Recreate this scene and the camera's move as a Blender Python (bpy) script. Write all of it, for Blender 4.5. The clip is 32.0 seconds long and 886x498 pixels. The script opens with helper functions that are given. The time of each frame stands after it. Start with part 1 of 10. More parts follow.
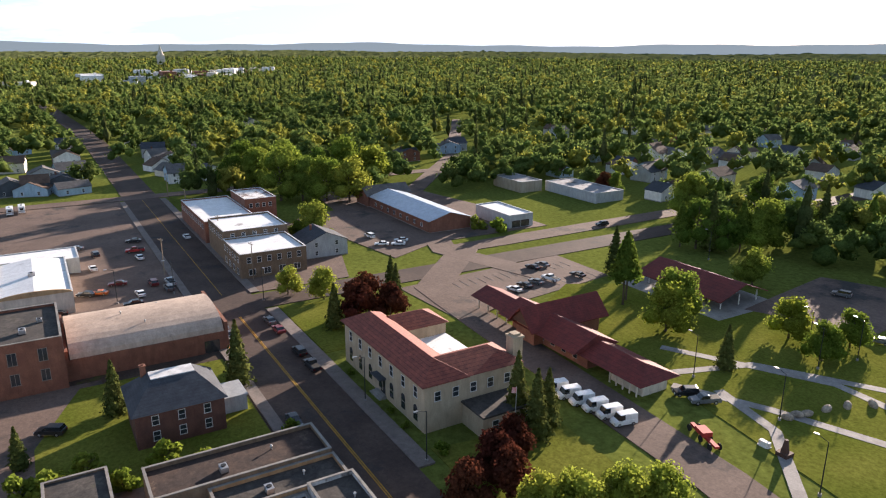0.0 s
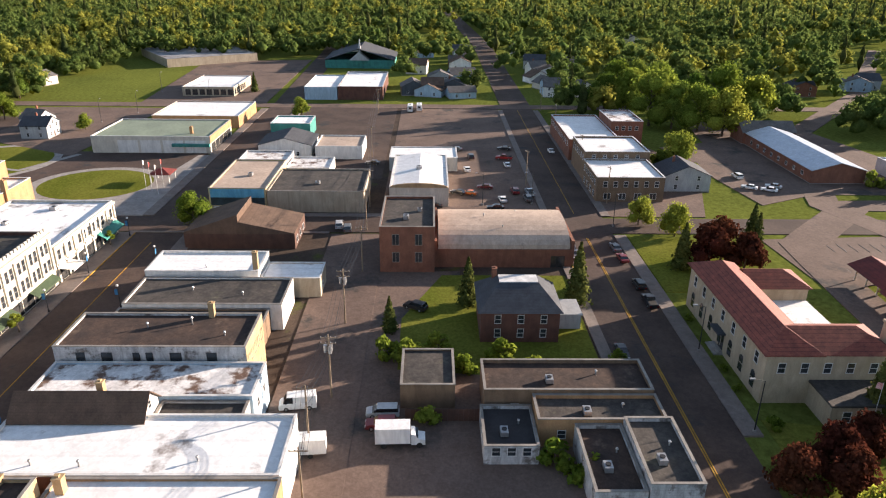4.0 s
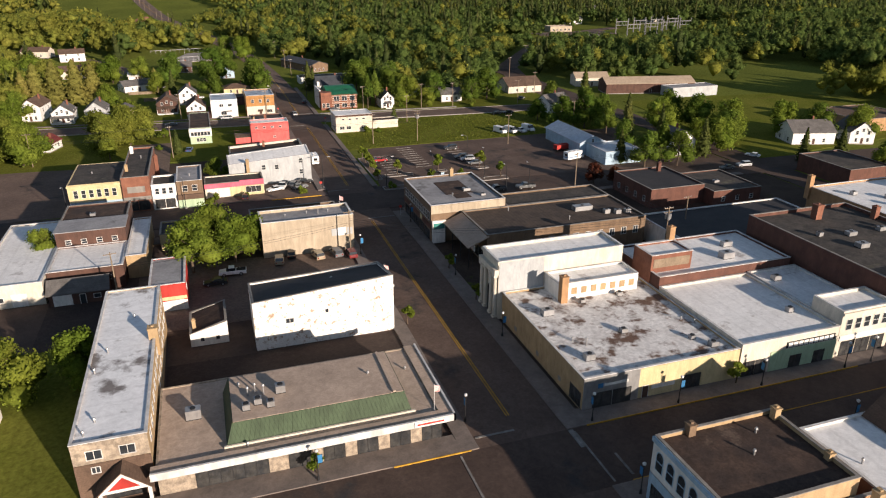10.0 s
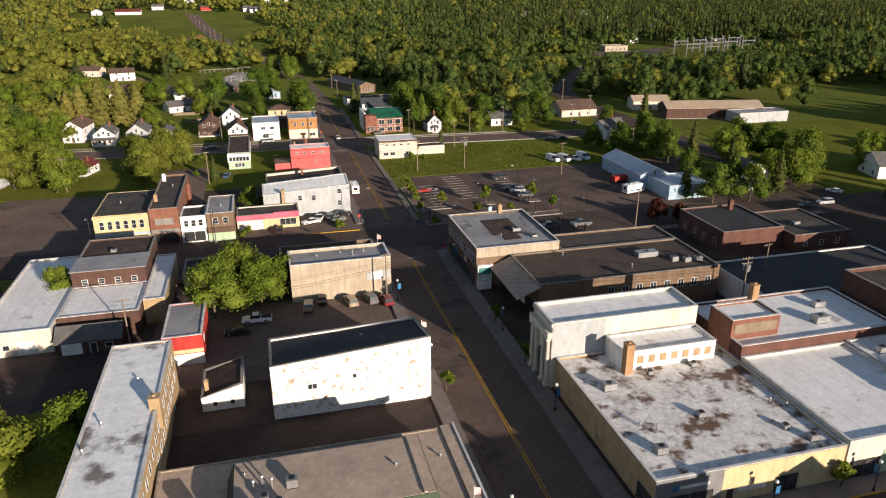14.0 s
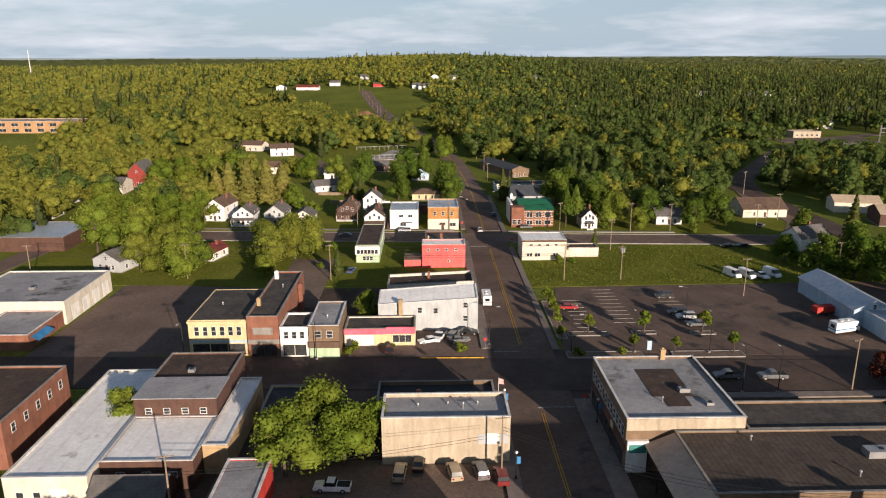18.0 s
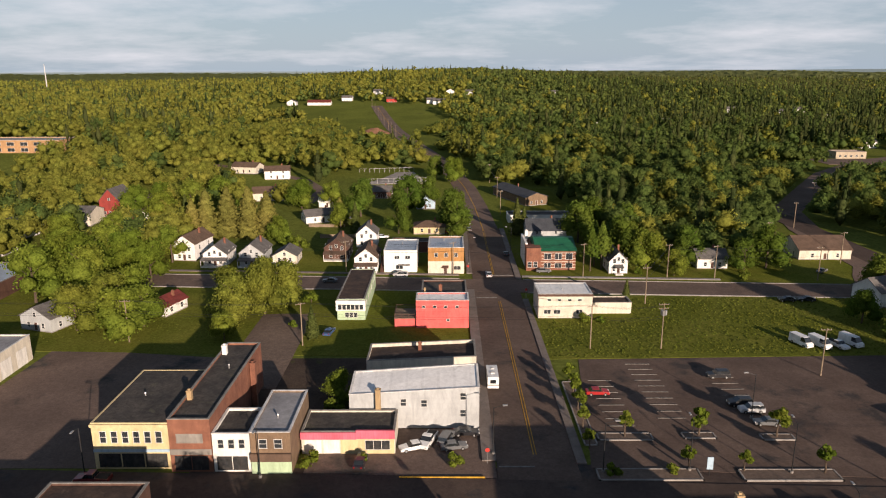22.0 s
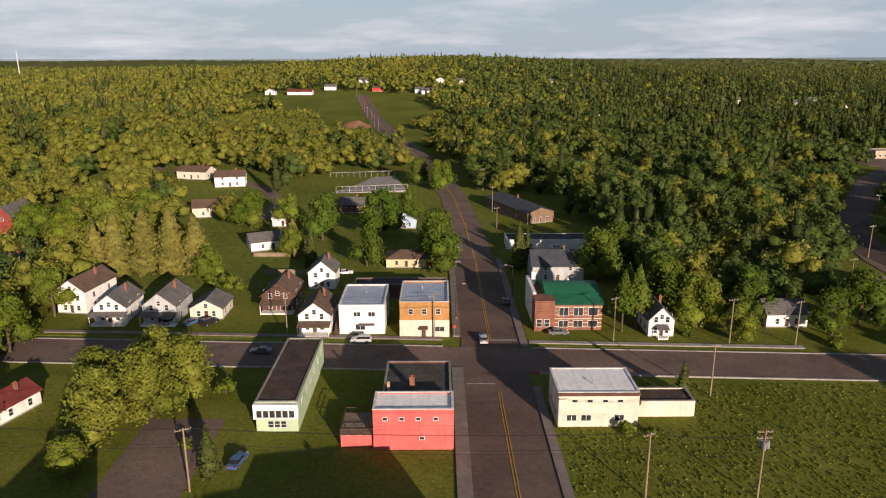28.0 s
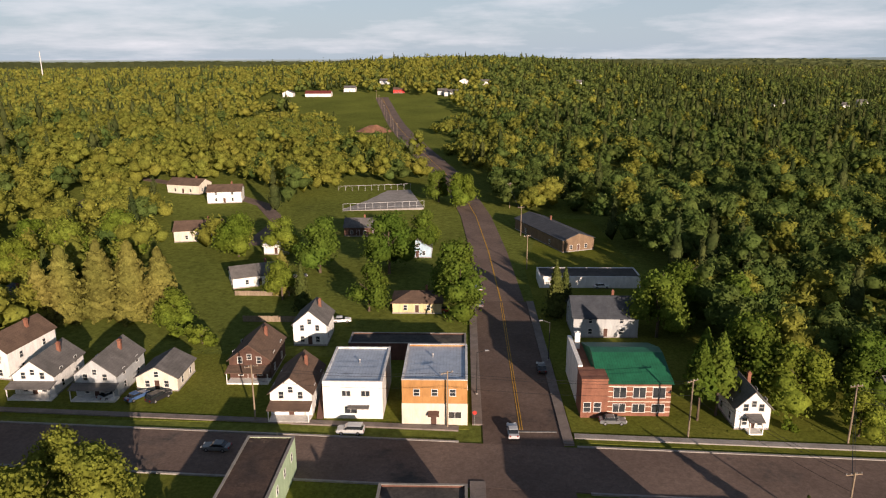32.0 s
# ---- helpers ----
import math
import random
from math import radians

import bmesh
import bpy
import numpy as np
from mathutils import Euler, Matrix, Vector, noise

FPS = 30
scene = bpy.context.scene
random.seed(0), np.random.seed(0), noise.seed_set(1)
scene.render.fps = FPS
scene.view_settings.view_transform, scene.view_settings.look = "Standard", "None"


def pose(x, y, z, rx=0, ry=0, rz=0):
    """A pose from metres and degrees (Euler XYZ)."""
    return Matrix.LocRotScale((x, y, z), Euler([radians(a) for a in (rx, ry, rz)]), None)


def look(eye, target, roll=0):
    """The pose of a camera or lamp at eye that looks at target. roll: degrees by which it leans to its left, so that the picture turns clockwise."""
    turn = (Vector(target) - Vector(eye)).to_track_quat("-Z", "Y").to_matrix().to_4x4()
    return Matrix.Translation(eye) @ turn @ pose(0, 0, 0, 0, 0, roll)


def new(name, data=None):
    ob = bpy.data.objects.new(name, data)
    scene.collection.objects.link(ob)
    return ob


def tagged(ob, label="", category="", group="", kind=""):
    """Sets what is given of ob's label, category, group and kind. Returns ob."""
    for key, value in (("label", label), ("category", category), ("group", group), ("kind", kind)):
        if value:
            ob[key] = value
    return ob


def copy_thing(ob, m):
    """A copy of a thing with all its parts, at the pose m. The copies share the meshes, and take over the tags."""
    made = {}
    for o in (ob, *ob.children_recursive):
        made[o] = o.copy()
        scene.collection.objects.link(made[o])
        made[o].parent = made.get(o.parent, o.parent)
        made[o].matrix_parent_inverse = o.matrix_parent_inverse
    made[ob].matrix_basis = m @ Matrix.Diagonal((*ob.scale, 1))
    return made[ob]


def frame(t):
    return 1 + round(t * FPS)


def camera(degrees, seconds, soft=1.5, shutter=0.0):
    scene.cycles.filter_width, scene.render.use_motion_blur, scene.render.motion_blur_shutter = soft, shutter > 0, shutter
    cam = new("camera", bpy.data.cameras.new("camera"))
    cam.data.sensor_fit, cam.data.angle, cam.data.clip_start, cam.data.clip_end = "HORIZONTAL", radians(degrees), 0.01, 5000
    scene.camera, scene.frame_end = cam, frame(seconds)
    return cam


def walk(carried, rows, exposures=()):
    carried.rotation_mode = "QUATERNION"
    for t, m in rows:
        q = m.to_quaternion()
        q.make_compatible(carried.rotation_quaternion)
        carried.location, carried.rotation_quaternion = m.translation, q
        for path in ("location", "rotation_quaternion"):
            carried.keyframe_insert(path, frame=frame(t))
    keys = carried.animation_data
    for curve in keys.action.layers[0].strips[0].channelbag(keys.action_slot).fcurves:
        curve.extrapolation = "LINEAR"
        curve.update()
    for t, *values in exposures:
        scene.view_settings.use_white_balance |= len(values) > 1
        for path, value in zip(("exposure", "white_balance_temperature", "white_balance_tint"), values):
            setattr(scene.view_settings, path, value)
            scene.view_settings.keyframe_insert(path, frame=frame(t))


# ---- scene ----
cam = camera(64.61, 32.0, soft=1.15)
EXPOSURES = [(0.0, 1.8, 6130, 16), (0.6, 1.8, 6130, 22), (0.9, 1.9, 6480, 100), (1.2, 1.9, 6480, 100), (1.5, 1.72, 6230, 16), (2.5, 1.65, 6280, 15), (4.5, 1.85, 6380, 16), (5.5, 1.52, 6330, 16), (7.0, 0.94, 6280, 14), (9.0, 0.8, 6280, 14), (13.0, 0.8, 6230, 12), (16.0, 0.72, 6280, 13), (17.0, 0.94, 6330, 13), (18.5, 0.72, 6430, 15), (20.0, 0.68, 6530, 16), (24.0, 0.64, 6630, 17), (28.0, 0.68, 6630, 18), (32.0, 0.8, 6680, 18)]
ROWS = [
    (0.0, -38.35, -76.09, 63.23, -120.54, -15.98, 0.24),
    (0.5, -38.39, -76.10, 63.24, -117.89, -16.01, 0.23),
    (1.0, -38.37, -76.05, 63.24, -115.07, -16.17, 0.27),
    (1.5, -38.26, -76.10, 63.18, -112.04, -16.58, 0.32),
    (2.0, -38.24, -76.11, 63.13, -109.04, -17.57, 0.33),
    (2.5, -38.16, -76.25, 63.15, -106.02, -19.02, 0.38),
    (4.5, -37.48, -75.47, 65.14, -84.91, -23.29, 0.54),
    (5.0, -37.43, -75.42, 65.13, -78.47, -23.40, 0.34),
    (5.5, -37.40, -75.32, 64.94, -71.03, -23.39, 0.25),
    (6.0, -37.35, -75.22, 64.72, -63.63, -23.33, 0.21),
    (6.5, -37.34, -75.23, 64.58, -56.65, -23.29, 0.10),
    (7.0, -37.33, -75.30, 64.40, -50.98, -23.17, -0.03),
    (7.5, -37.28, -75.33, 64.18, -45.61, -23.05, -0.11),
    (8.0, -37.37, -75.34, 63.91, -40.22, -22.91, -0.14),
    (8.5, -37.53, -75.40, 63.65, -34.79, -22.75, -0.04),
    (9.0, -37.68, -75.41, 63.46, -29.38, -22.64, 0.04),
    (9.5, -37.76, -75.30, 63.29, -23.95, -22.60, 0.10),
    (10.0, -37.83, -75.25, 63.19, -18.56, -22.60, 0.11),
    (10.5, -37.70, -74.98, 62.98, -14.64, -22.62, 0.08),
    (11.0, -37.40, -74.17, 62.83, -13.51, -22.60, 0.06),
    (11.5, -36.90, -72.71, 62.76, -13.60, -22.57, 0.01),
    (12.0, -36.21, -70.58, 62.75, -13.79, -22.57, -0.08),
    (12.5, -35.37, -67.96, 62.80, -13.95, -22.57, -0.15),
    (13.0, -34.46, -64.94, 62.86, -14.15, -22.51, -0.17),
    (13.5, -33.46, -61.71, 62.94, -14.35, -21.99, -0.20),
    (15.5, -28.94, -49.69, 64.50, -14.37, -19.03, -0.03),
    (16.0, -27.61, -44.51, 64.36, -12.07, -18.17, -0.04),
    (16.5, -26.10, -39.83, 64.46, -8.36, -17.49, -0.10),
    (17.0, -24.59, -35.03, 64.64, -5.00, -16.84, -0.18),
    (17.5, -23.13, -30.02, 64.52, -2.40, -16.17, -0.16),
    (18.0, -21.99, -25.07, 64.56, -1.23, -15.53, -0.15),
    (18.5, -20.89, -20.02, 64.45, 0.30, -14.87, -0.13),
    (19.0, -19.82, -14.37, 64.11, 0.50, -14.30, -0.10),
    (19.5, -19.15, -9.52, 64.17, 0.45, -14.28, 0.01),
    (20.0, -18.57, -4.58, 64.30, 0.38, -14.33, 0.06),
    (20.5, -18.03, 0.42, 64.43, 0.28, -14.38, -0.06),
    (21.0, -17.37, 5.40, 64.55, 0.27, -14.38, -0.12),
    (21.5, -16.71, 10.41, 64.71, 0.29, -14.38, -0.15),
    (22.0, -16.24, 15.52, 64.86, 0.27, -14.46, -0.21),
    (22.5, -16.01, 20.73, 64.86, 0.20, -14.64, -0.10),
    (23.0, -15.88, 26.00, 64.69, 0.08, -14.73, -0.07),
    (23.5, -15.81, 31.35, 64.42, -0.03, -14.69, 0.07),
    (24.0, -15.67, 36.76, 64.06, -0.15, -14.60, 0.11),
    (24.5, -15.48, 42.14, 63.73, -0.24, -14.49, 0.18),
    (26.5, -14.14, 63.90, 64.46, -0.41, -15.87, 0.09),
    (27.0, -13.72, 69.34, 64.42, -0.41, -15.60, 0.05),
    (27.5, -13.34, 74.74, 64.30, -0.40, -15.41, 0.01),
    (28.0, -12.98, 80.12, 64.16, -0.40, -15.41, -0.09),
    (28.5, -12.66, 85.52, 64.11, 0.37, -15.47, -0.13),
    (29.0, -12.30, 90.89, 64.11, 1.41, -15.48, -0.16),
    (29.5, -12.01, 96.20, 64.13, 1.75, -15.50, -0.23),
    (30.0, -11.85, 101.47, 64.08, 1.72, -15.48, -0.28),
    (30.5, -11.78, 106.47, 63.95, 1.68, -15.50, -0.20),
    (31.0, -11.76, 111.38, 63.83, 1.59, -15.44, -0.18),
    (31.5, -11.68, 116.55, 63.70, 1.59, -15.40, -0.20),
    (32.0, -11.60, 121.95, 63.63, 1.59, -15.36, -0.19),
]


def aim(x, y, z, yaw, pitch, roll):
    """Camera pose from place, heading (left of +y), pitch and roll."""
    ya, pi = radians(yaw), radians(pitch)
    d = Vector((-math.sin(ya) * math.cos(pi), math.cos(ya) * math.cos(pi), math.sin(pi)))
    return look((x, y, z), Vector((x, y, z)) + d, roll)


walk(cam, [(r[0], aim(*r[1:])) for r in ROWS], EXPOSURES)

# ---- light ----
SUN_AZ, SUN_EL = 155.0, 12.5          # degrees: from +y towards +x, and above the horizon
world = bpy.data.worlds.new("sky")
scene.world = world
world.use_nodes = True
wn, wl = world.node_tree.nodes, world.node_tree.links
wn.clear()
w_out = wn.new("ShaderNodeOutputWorld")
w_bg = wn.new("ShaderNodeBackground")
w_sky = wn.new("ShaderNodeTexSky")
w_sky.sky_type, w_sky.sun_disc = "NISHITA", False
w_sky.sun_elevation, w_sky.sun_rotation = radians(SUN_EL), radians(SUN_AZ)
w_sky.air_density, w_sky.dust_density, w_sky.ozone_density = 1.0, 0.6, 2.0
w_co = wn.new("ShaderNodeTexCoord")
w_sep = wn.new("ShaderNodeSeparateXYZ")
wl.new(w_co.outputs["Generated"], w_sep.inputs[0])
w_up = wn.new("ShaderNodeMath"); w_up.operation = "ADD"; w_up.inputs[1].default_value = 0.14
wl.new(w_sep.outputs["Z"], w_up.inputs[0])
w_mx = wn.new("ShaderNodeMath"); w_mx.operation = "MAXIMUM"; w_mx.inputs[1].default_value = 0.03
wl.new(w_up.outputs[0], w_mx.inputs[0])
w_dx = wn.new("ShaderNodeMath"); w_dx.operation = "DIVIDE"
w_dy = wn.new("ShaderNodeMath"); w_dy.operation = "DIVIDE"
wl.new(w_sep.outputs["X"], w_dx.inputs[0]); wl.new(w_mx.outputs[0], w_dx.inputs[1])
wl.new(w_sep.outputs["Y"], w_dy.inputs[0]); wl.new(w_mx.outputs[0], w_dy.inputs[1])
w_cmb = wn.new("ShaderNodeCombineXYZ")
wl.new(w_dx.outputs[0], w_cmb.inputs[0]); wl.new(w_dy.outputs[0], w_cmb.inputs[1])
w_no = wn.new("ShaderNodeTexNoise")
w_no.inputs["Scale"].default_value, w_no.inputs["Detail"].default_value, w_no.inputs["Roughness"].default_value = 0.62, 8.0, 0.6
wl.new(w_cmb.outputs[0], w_no.inputs["Vector"])
w_rp = wn.new("ShaderNodeValToRGB")
w_rp.color_ramp.elements[0].position, w_rp.color_ramp.elements[1].position = 0.47, 0.70
w_rp.color_ramp.elements[0].color, w_rp.color_ramp.elements[1].color = (0, 0, 0, 1), (0.6, 0.6, 0.6, 1)
wl.new(w_no.outputs["Fac"], w_rp.inputs[0])
w_mix = wn.new("ShaderNodeMix"); w_mix.data_type = "RGBA"
w_thin = wn.new("ShaderNodeMapRange")
w_thin.inputs["From Min"].default_value, w_thin.inputs["From Max"].default_value = 0.05, 0.5
w_thin.inputs["To Min"].default_value, w_thin.inputs["To Max"].default_value = 1.0, 0.1
wl.new(w_sep.outputs["Z"], w_thin.inputs["Value"])
w_cl = wn.new("ShaderNodeMath"); w_cl.operation = "MULTIPLY"
wl.new(w_rp.outputs["Color"], w_cl.inputs[0]); wl.new(w_thin.outputs["Result"], w_cl.inputs[1])
wl.new(w_cl.outputs[0], w_mix.inputs["Factor"])
w_haze = wn.new("ShaderNodeMix"); w_haze.data_type = "RGBA"
w_low = wn.new("ShaderNodeMapRange")
w_low.inputs["From Min"].default_value, w_low.inputs["From Max"].default_value = 0.0, 0.45
w_low.inputs["To Min"].default_value, w_low.inputs["To Max"].default_value = 0.80, 0.12
wl.new(w_sep.outputs["Z"], w_low.inputs["Value"]); wl.new(w_low.outputs["Result"], w_haze.inputs["Factor"])
w_haze.inputs["B"].default_value = (5.7, 7.3, 8.8, 1)
wl.new(w_sky.outputs[0], w_haze.inputs["A"])
wl.new(w_haze.outputs["Result"], w_mix.inputs["A"])
w_mix.inputs["B"].default_value = (12.0, 12.0, 12.4, 1)
wl.new(w_mix.outputs["Result"], w_bg.inputs["Color"])
w_bg.inputs["Strength"].default_value = 0.048
wl.new(w_bg.outputs[0], w_out.inputs[0])
sun = new("sun", bpy.data.lights.new("sun", "SUN"))
sun.data.energy, sun.data.angle, sun.data.color = 5.0, radians(0.6), (1.0, 0.83, 0.65)
s_az, s_el = radians(SUN_AZ), radians(SUN_EL)
s_dir = Vector((math.sin(s_az) * math.cos(s_el), math.cos(s_az) * math.cos(s_el), math.sin(s_el)))
sun.matrix_world = look(s_dir * 300, (0, 0, 0))
tagged(sun, "low warm evening sun", "sun", kind="structure")

# ---- materials ----
MATS = {}


def mat(name, a, b=None, rough=0.85, scale=0.6, fine=6.0, amount=0.25, bump=0.15, metal=0.0, lines=0.0, line_dark=0.75, rnd=0.0, stain=None, stain_at=0.6, spec=0.3, line_axis="z", wear=0.22):
    """A surface of two colours mixed by broad patches, fine grain, bump; lines: spacing of courses; stain: a third colour in blotches."""
    if name in MATS:
        return MATS[name]
    m = bpy.data.materials.new(name)
    m.use_nodes = True
    n, l = m.node_tree.nodes, m.node_tree.links
    p = n["Principled BSDF"]
    p.inputs["Roughness"].default_value, p.inputs["Metallic"].default_value = rough, metal
    p.inputs["Specular IOR Level"].default_value = spec
    b = b or tuple(c * 0.72 for c in a)
    geo = n.new("ShaderNodeNewGeometry")
    n1 = n.new("ShaderNodeTexNoise")
    n1.inputs["Scale"].default_value, n1.inputs["Detail"].default_value = scale, 5.0
    l.new(geo.outputs["Position"], n1.inputs["Vector"])
    n2 = n.new("ShaderNodeTexNoise")
    n2.inputs["Scale"].default_value, n2.inputs["Detail"].default_value, n2.inputs["Roughness"].default_value = fine, 4.0, 0.7
    l.new(geo.outputs["Position"], n2.inputs["Vector"])
    r1 = n.new("ShaderNodeValToRGB")
    r1.color_ramp.elements[0].position, r1.color_ramp.elements[1].position = 0.35, 0.65
    r1.color_ramp.elements[0].color, r1.color_ramp.elements[1].color = (*a, 1), (*b, 1)
    l.new(n1.outputs["Fac"], r1.inputs[0])
    col = r1.outputs["Color"]
    if stain:
        n3 = n.new("ShaderNodeTexNoise")
        n3.inputs["Scale"].default_value, n3.inputs["Detail"].default_value, n3.inputs["Roughness"].default_value = scale * 0.8, 6.0, 0.65
        mp = n.new("ShaderNodeVectorMath"); mp.operation = "ADD"; mp.inputs[1].default_value = (31.0, 17.0, 5.0)
        l.new(geo.outputs["Position"], mp.inputs[0]); l.new(mp.outputs[0], n3.inputs["Vector"])
        r3 = n.new("ShaderNodeValToRGB")
        r3.color_ramp.elements[0].position, r3.color_ramp.elements[1].position = stain_at, stain_at + 0.1
        l.new(n3.outputs["Fac"], r3.inputs[0])
        mx = n.new("ShaderNodeMix"); mx.data_type = "RGBA"
        l.new(r3.outputs["Color"], mx.inputs["Factor"]); l.new(col, mx.inputs["A"]); mx.inputs["B"].default_value = (*stain, 1)
        col = mx.outputs["Result"]
    hsv = n.new("ShaderNodeHueSaturation")
    l.new(col, hsv.inputs["Color"])
    mr = n.new("ShaderNodeMapRange")
    mr.inputs["From Min"].default_value, mr.inputs["From Max"].default_value = 0.25, 0.75
    mr.inputs["To Min"].default_value, mr.inputs["To Max"].default_value = 1 - amount, 1 + amount
    l.new(n2.outputs["Fac"], mr.inputs["Value"])
    val = mr.outputs["Result"]
    if lines:
        sp = n.new("ShaderNodeSeparateXYZ"); l.new(geo.outputs["Position"], sp.inputs[0])
        fr = n.new("ShaderNodeMath"); fr.operation = "DIVIDE"; fr.inputs[1].default_value = lines
        if line_axis == "xy":
            ad = n.new("ShaderNodeMath"); ad.operation = "ADD"
            l.new(sp.outputs["X"], ad.inputs[0]); l.new(sp.outputs["Y"], ad.inputs[1]); l.new(ad.outputs[0], fr.inputs[0])
        else:
            l.new(sp.outputs[line_axis.upper()], fr.inputs[0])
        f2 = n.new("ShaderNodeMath"); f2.operation = "FRACT"; l.new(fr.outputs[0], f2.inputs[0])
        lt = n.new("ShaderNodeMath"); lt.operation = "GREATER_THAN"; lt.inputs[1].default_value = 0.16; l.new(f2.outputs[0], lt.inputs[0])
        lm = n.new("ShaderNodeMapRange"); lm.inputs["To Min"].default_value, lm.inputs["To Max"].default_value = line_dark, 1.0
        l.new(lt.outputs[0], lm.inputs["Value"])
        mu = n.new("ShaderNodeMath"); mu.operation = "MULTIPLY"; l.new(val, mu.inputs[0]); l.new(lm.outputs["Result"], mu.inputs[1])
        val = mu.outputs[0]
    n4 = n.new("ShaderNodeTexNoise")
    n4.inputs["Scale"].default_value, n4.inputs["Detail"].default_value, n4.inputs["Roughness"].default_value, n4.inputs["Distortion"].default_value = 1.0, 8.0, 0.72, 0.6
    sq = n.new("ShaderNodeVectorMath"); sq.operation = "MULTIPLY"; sq.inputs[1].default_value = (0.9, 0.9, 0.22)
    l.new(geo.outputs["Position"], sq.inputs[0]); l.new(sq.outputs[0], n4.inputs["Vector"])
    wr = n.new("ShaderNodeMapRange"); wr.inputs["From Min"].default_value, wr.inputs["From Max"].default_value = 0.34, 0.62
    wr.inputs["To Min"].default_value, wr.inputs["To Max"].default_value = 1 - wear, 1 + 0.25 * wear
    l.new(n4.outputs["Fac"], wr.inputs["Value"])
    mw = n.new("ShaderNodeMath"); mw.operation = "MULTIPLY"; l.new(val, mw.inputs[0]); l.new(wr.outputs["Result"], mw.inputs[1])
    val = mw.outputs[0]
    if rnd:
        oi = n.new("ShaderNodeObjectInfo")
        rr = n.new("ShaderNodeMapRange"); rr.inputs["To Min"].default_value, rr.inputs["To Max"].default_value = 1 - rnd, 1 + rnd
        l.new(oi.outputs["Random"], rr.inputs["Value"])
        mu = n.new("ShaderNodeMath"); mu.operation = "MULTIPLY"; l.new(val, mu.inputs[0]); l.new(rr.outputs["Result"], mu.inputs[1])
        val = mu.outputs[0]
    l.new(val, hsv.inputs["Value"])
    l.new(hsv.outputs[0], p.inputs["Base Color"])
    if bump:
        bp = n.new("ShaderNodeBump")
        bp.inputs["Strength"].default_value, bp.inputs["Distance"].default_value = bump, 0.05
        l.new(n2.outputs["Fac"], bp.inputs["Height"]); l.new(bp.outputs[0], p.inputs["Normal"])
    MATS[name] = m
    return m


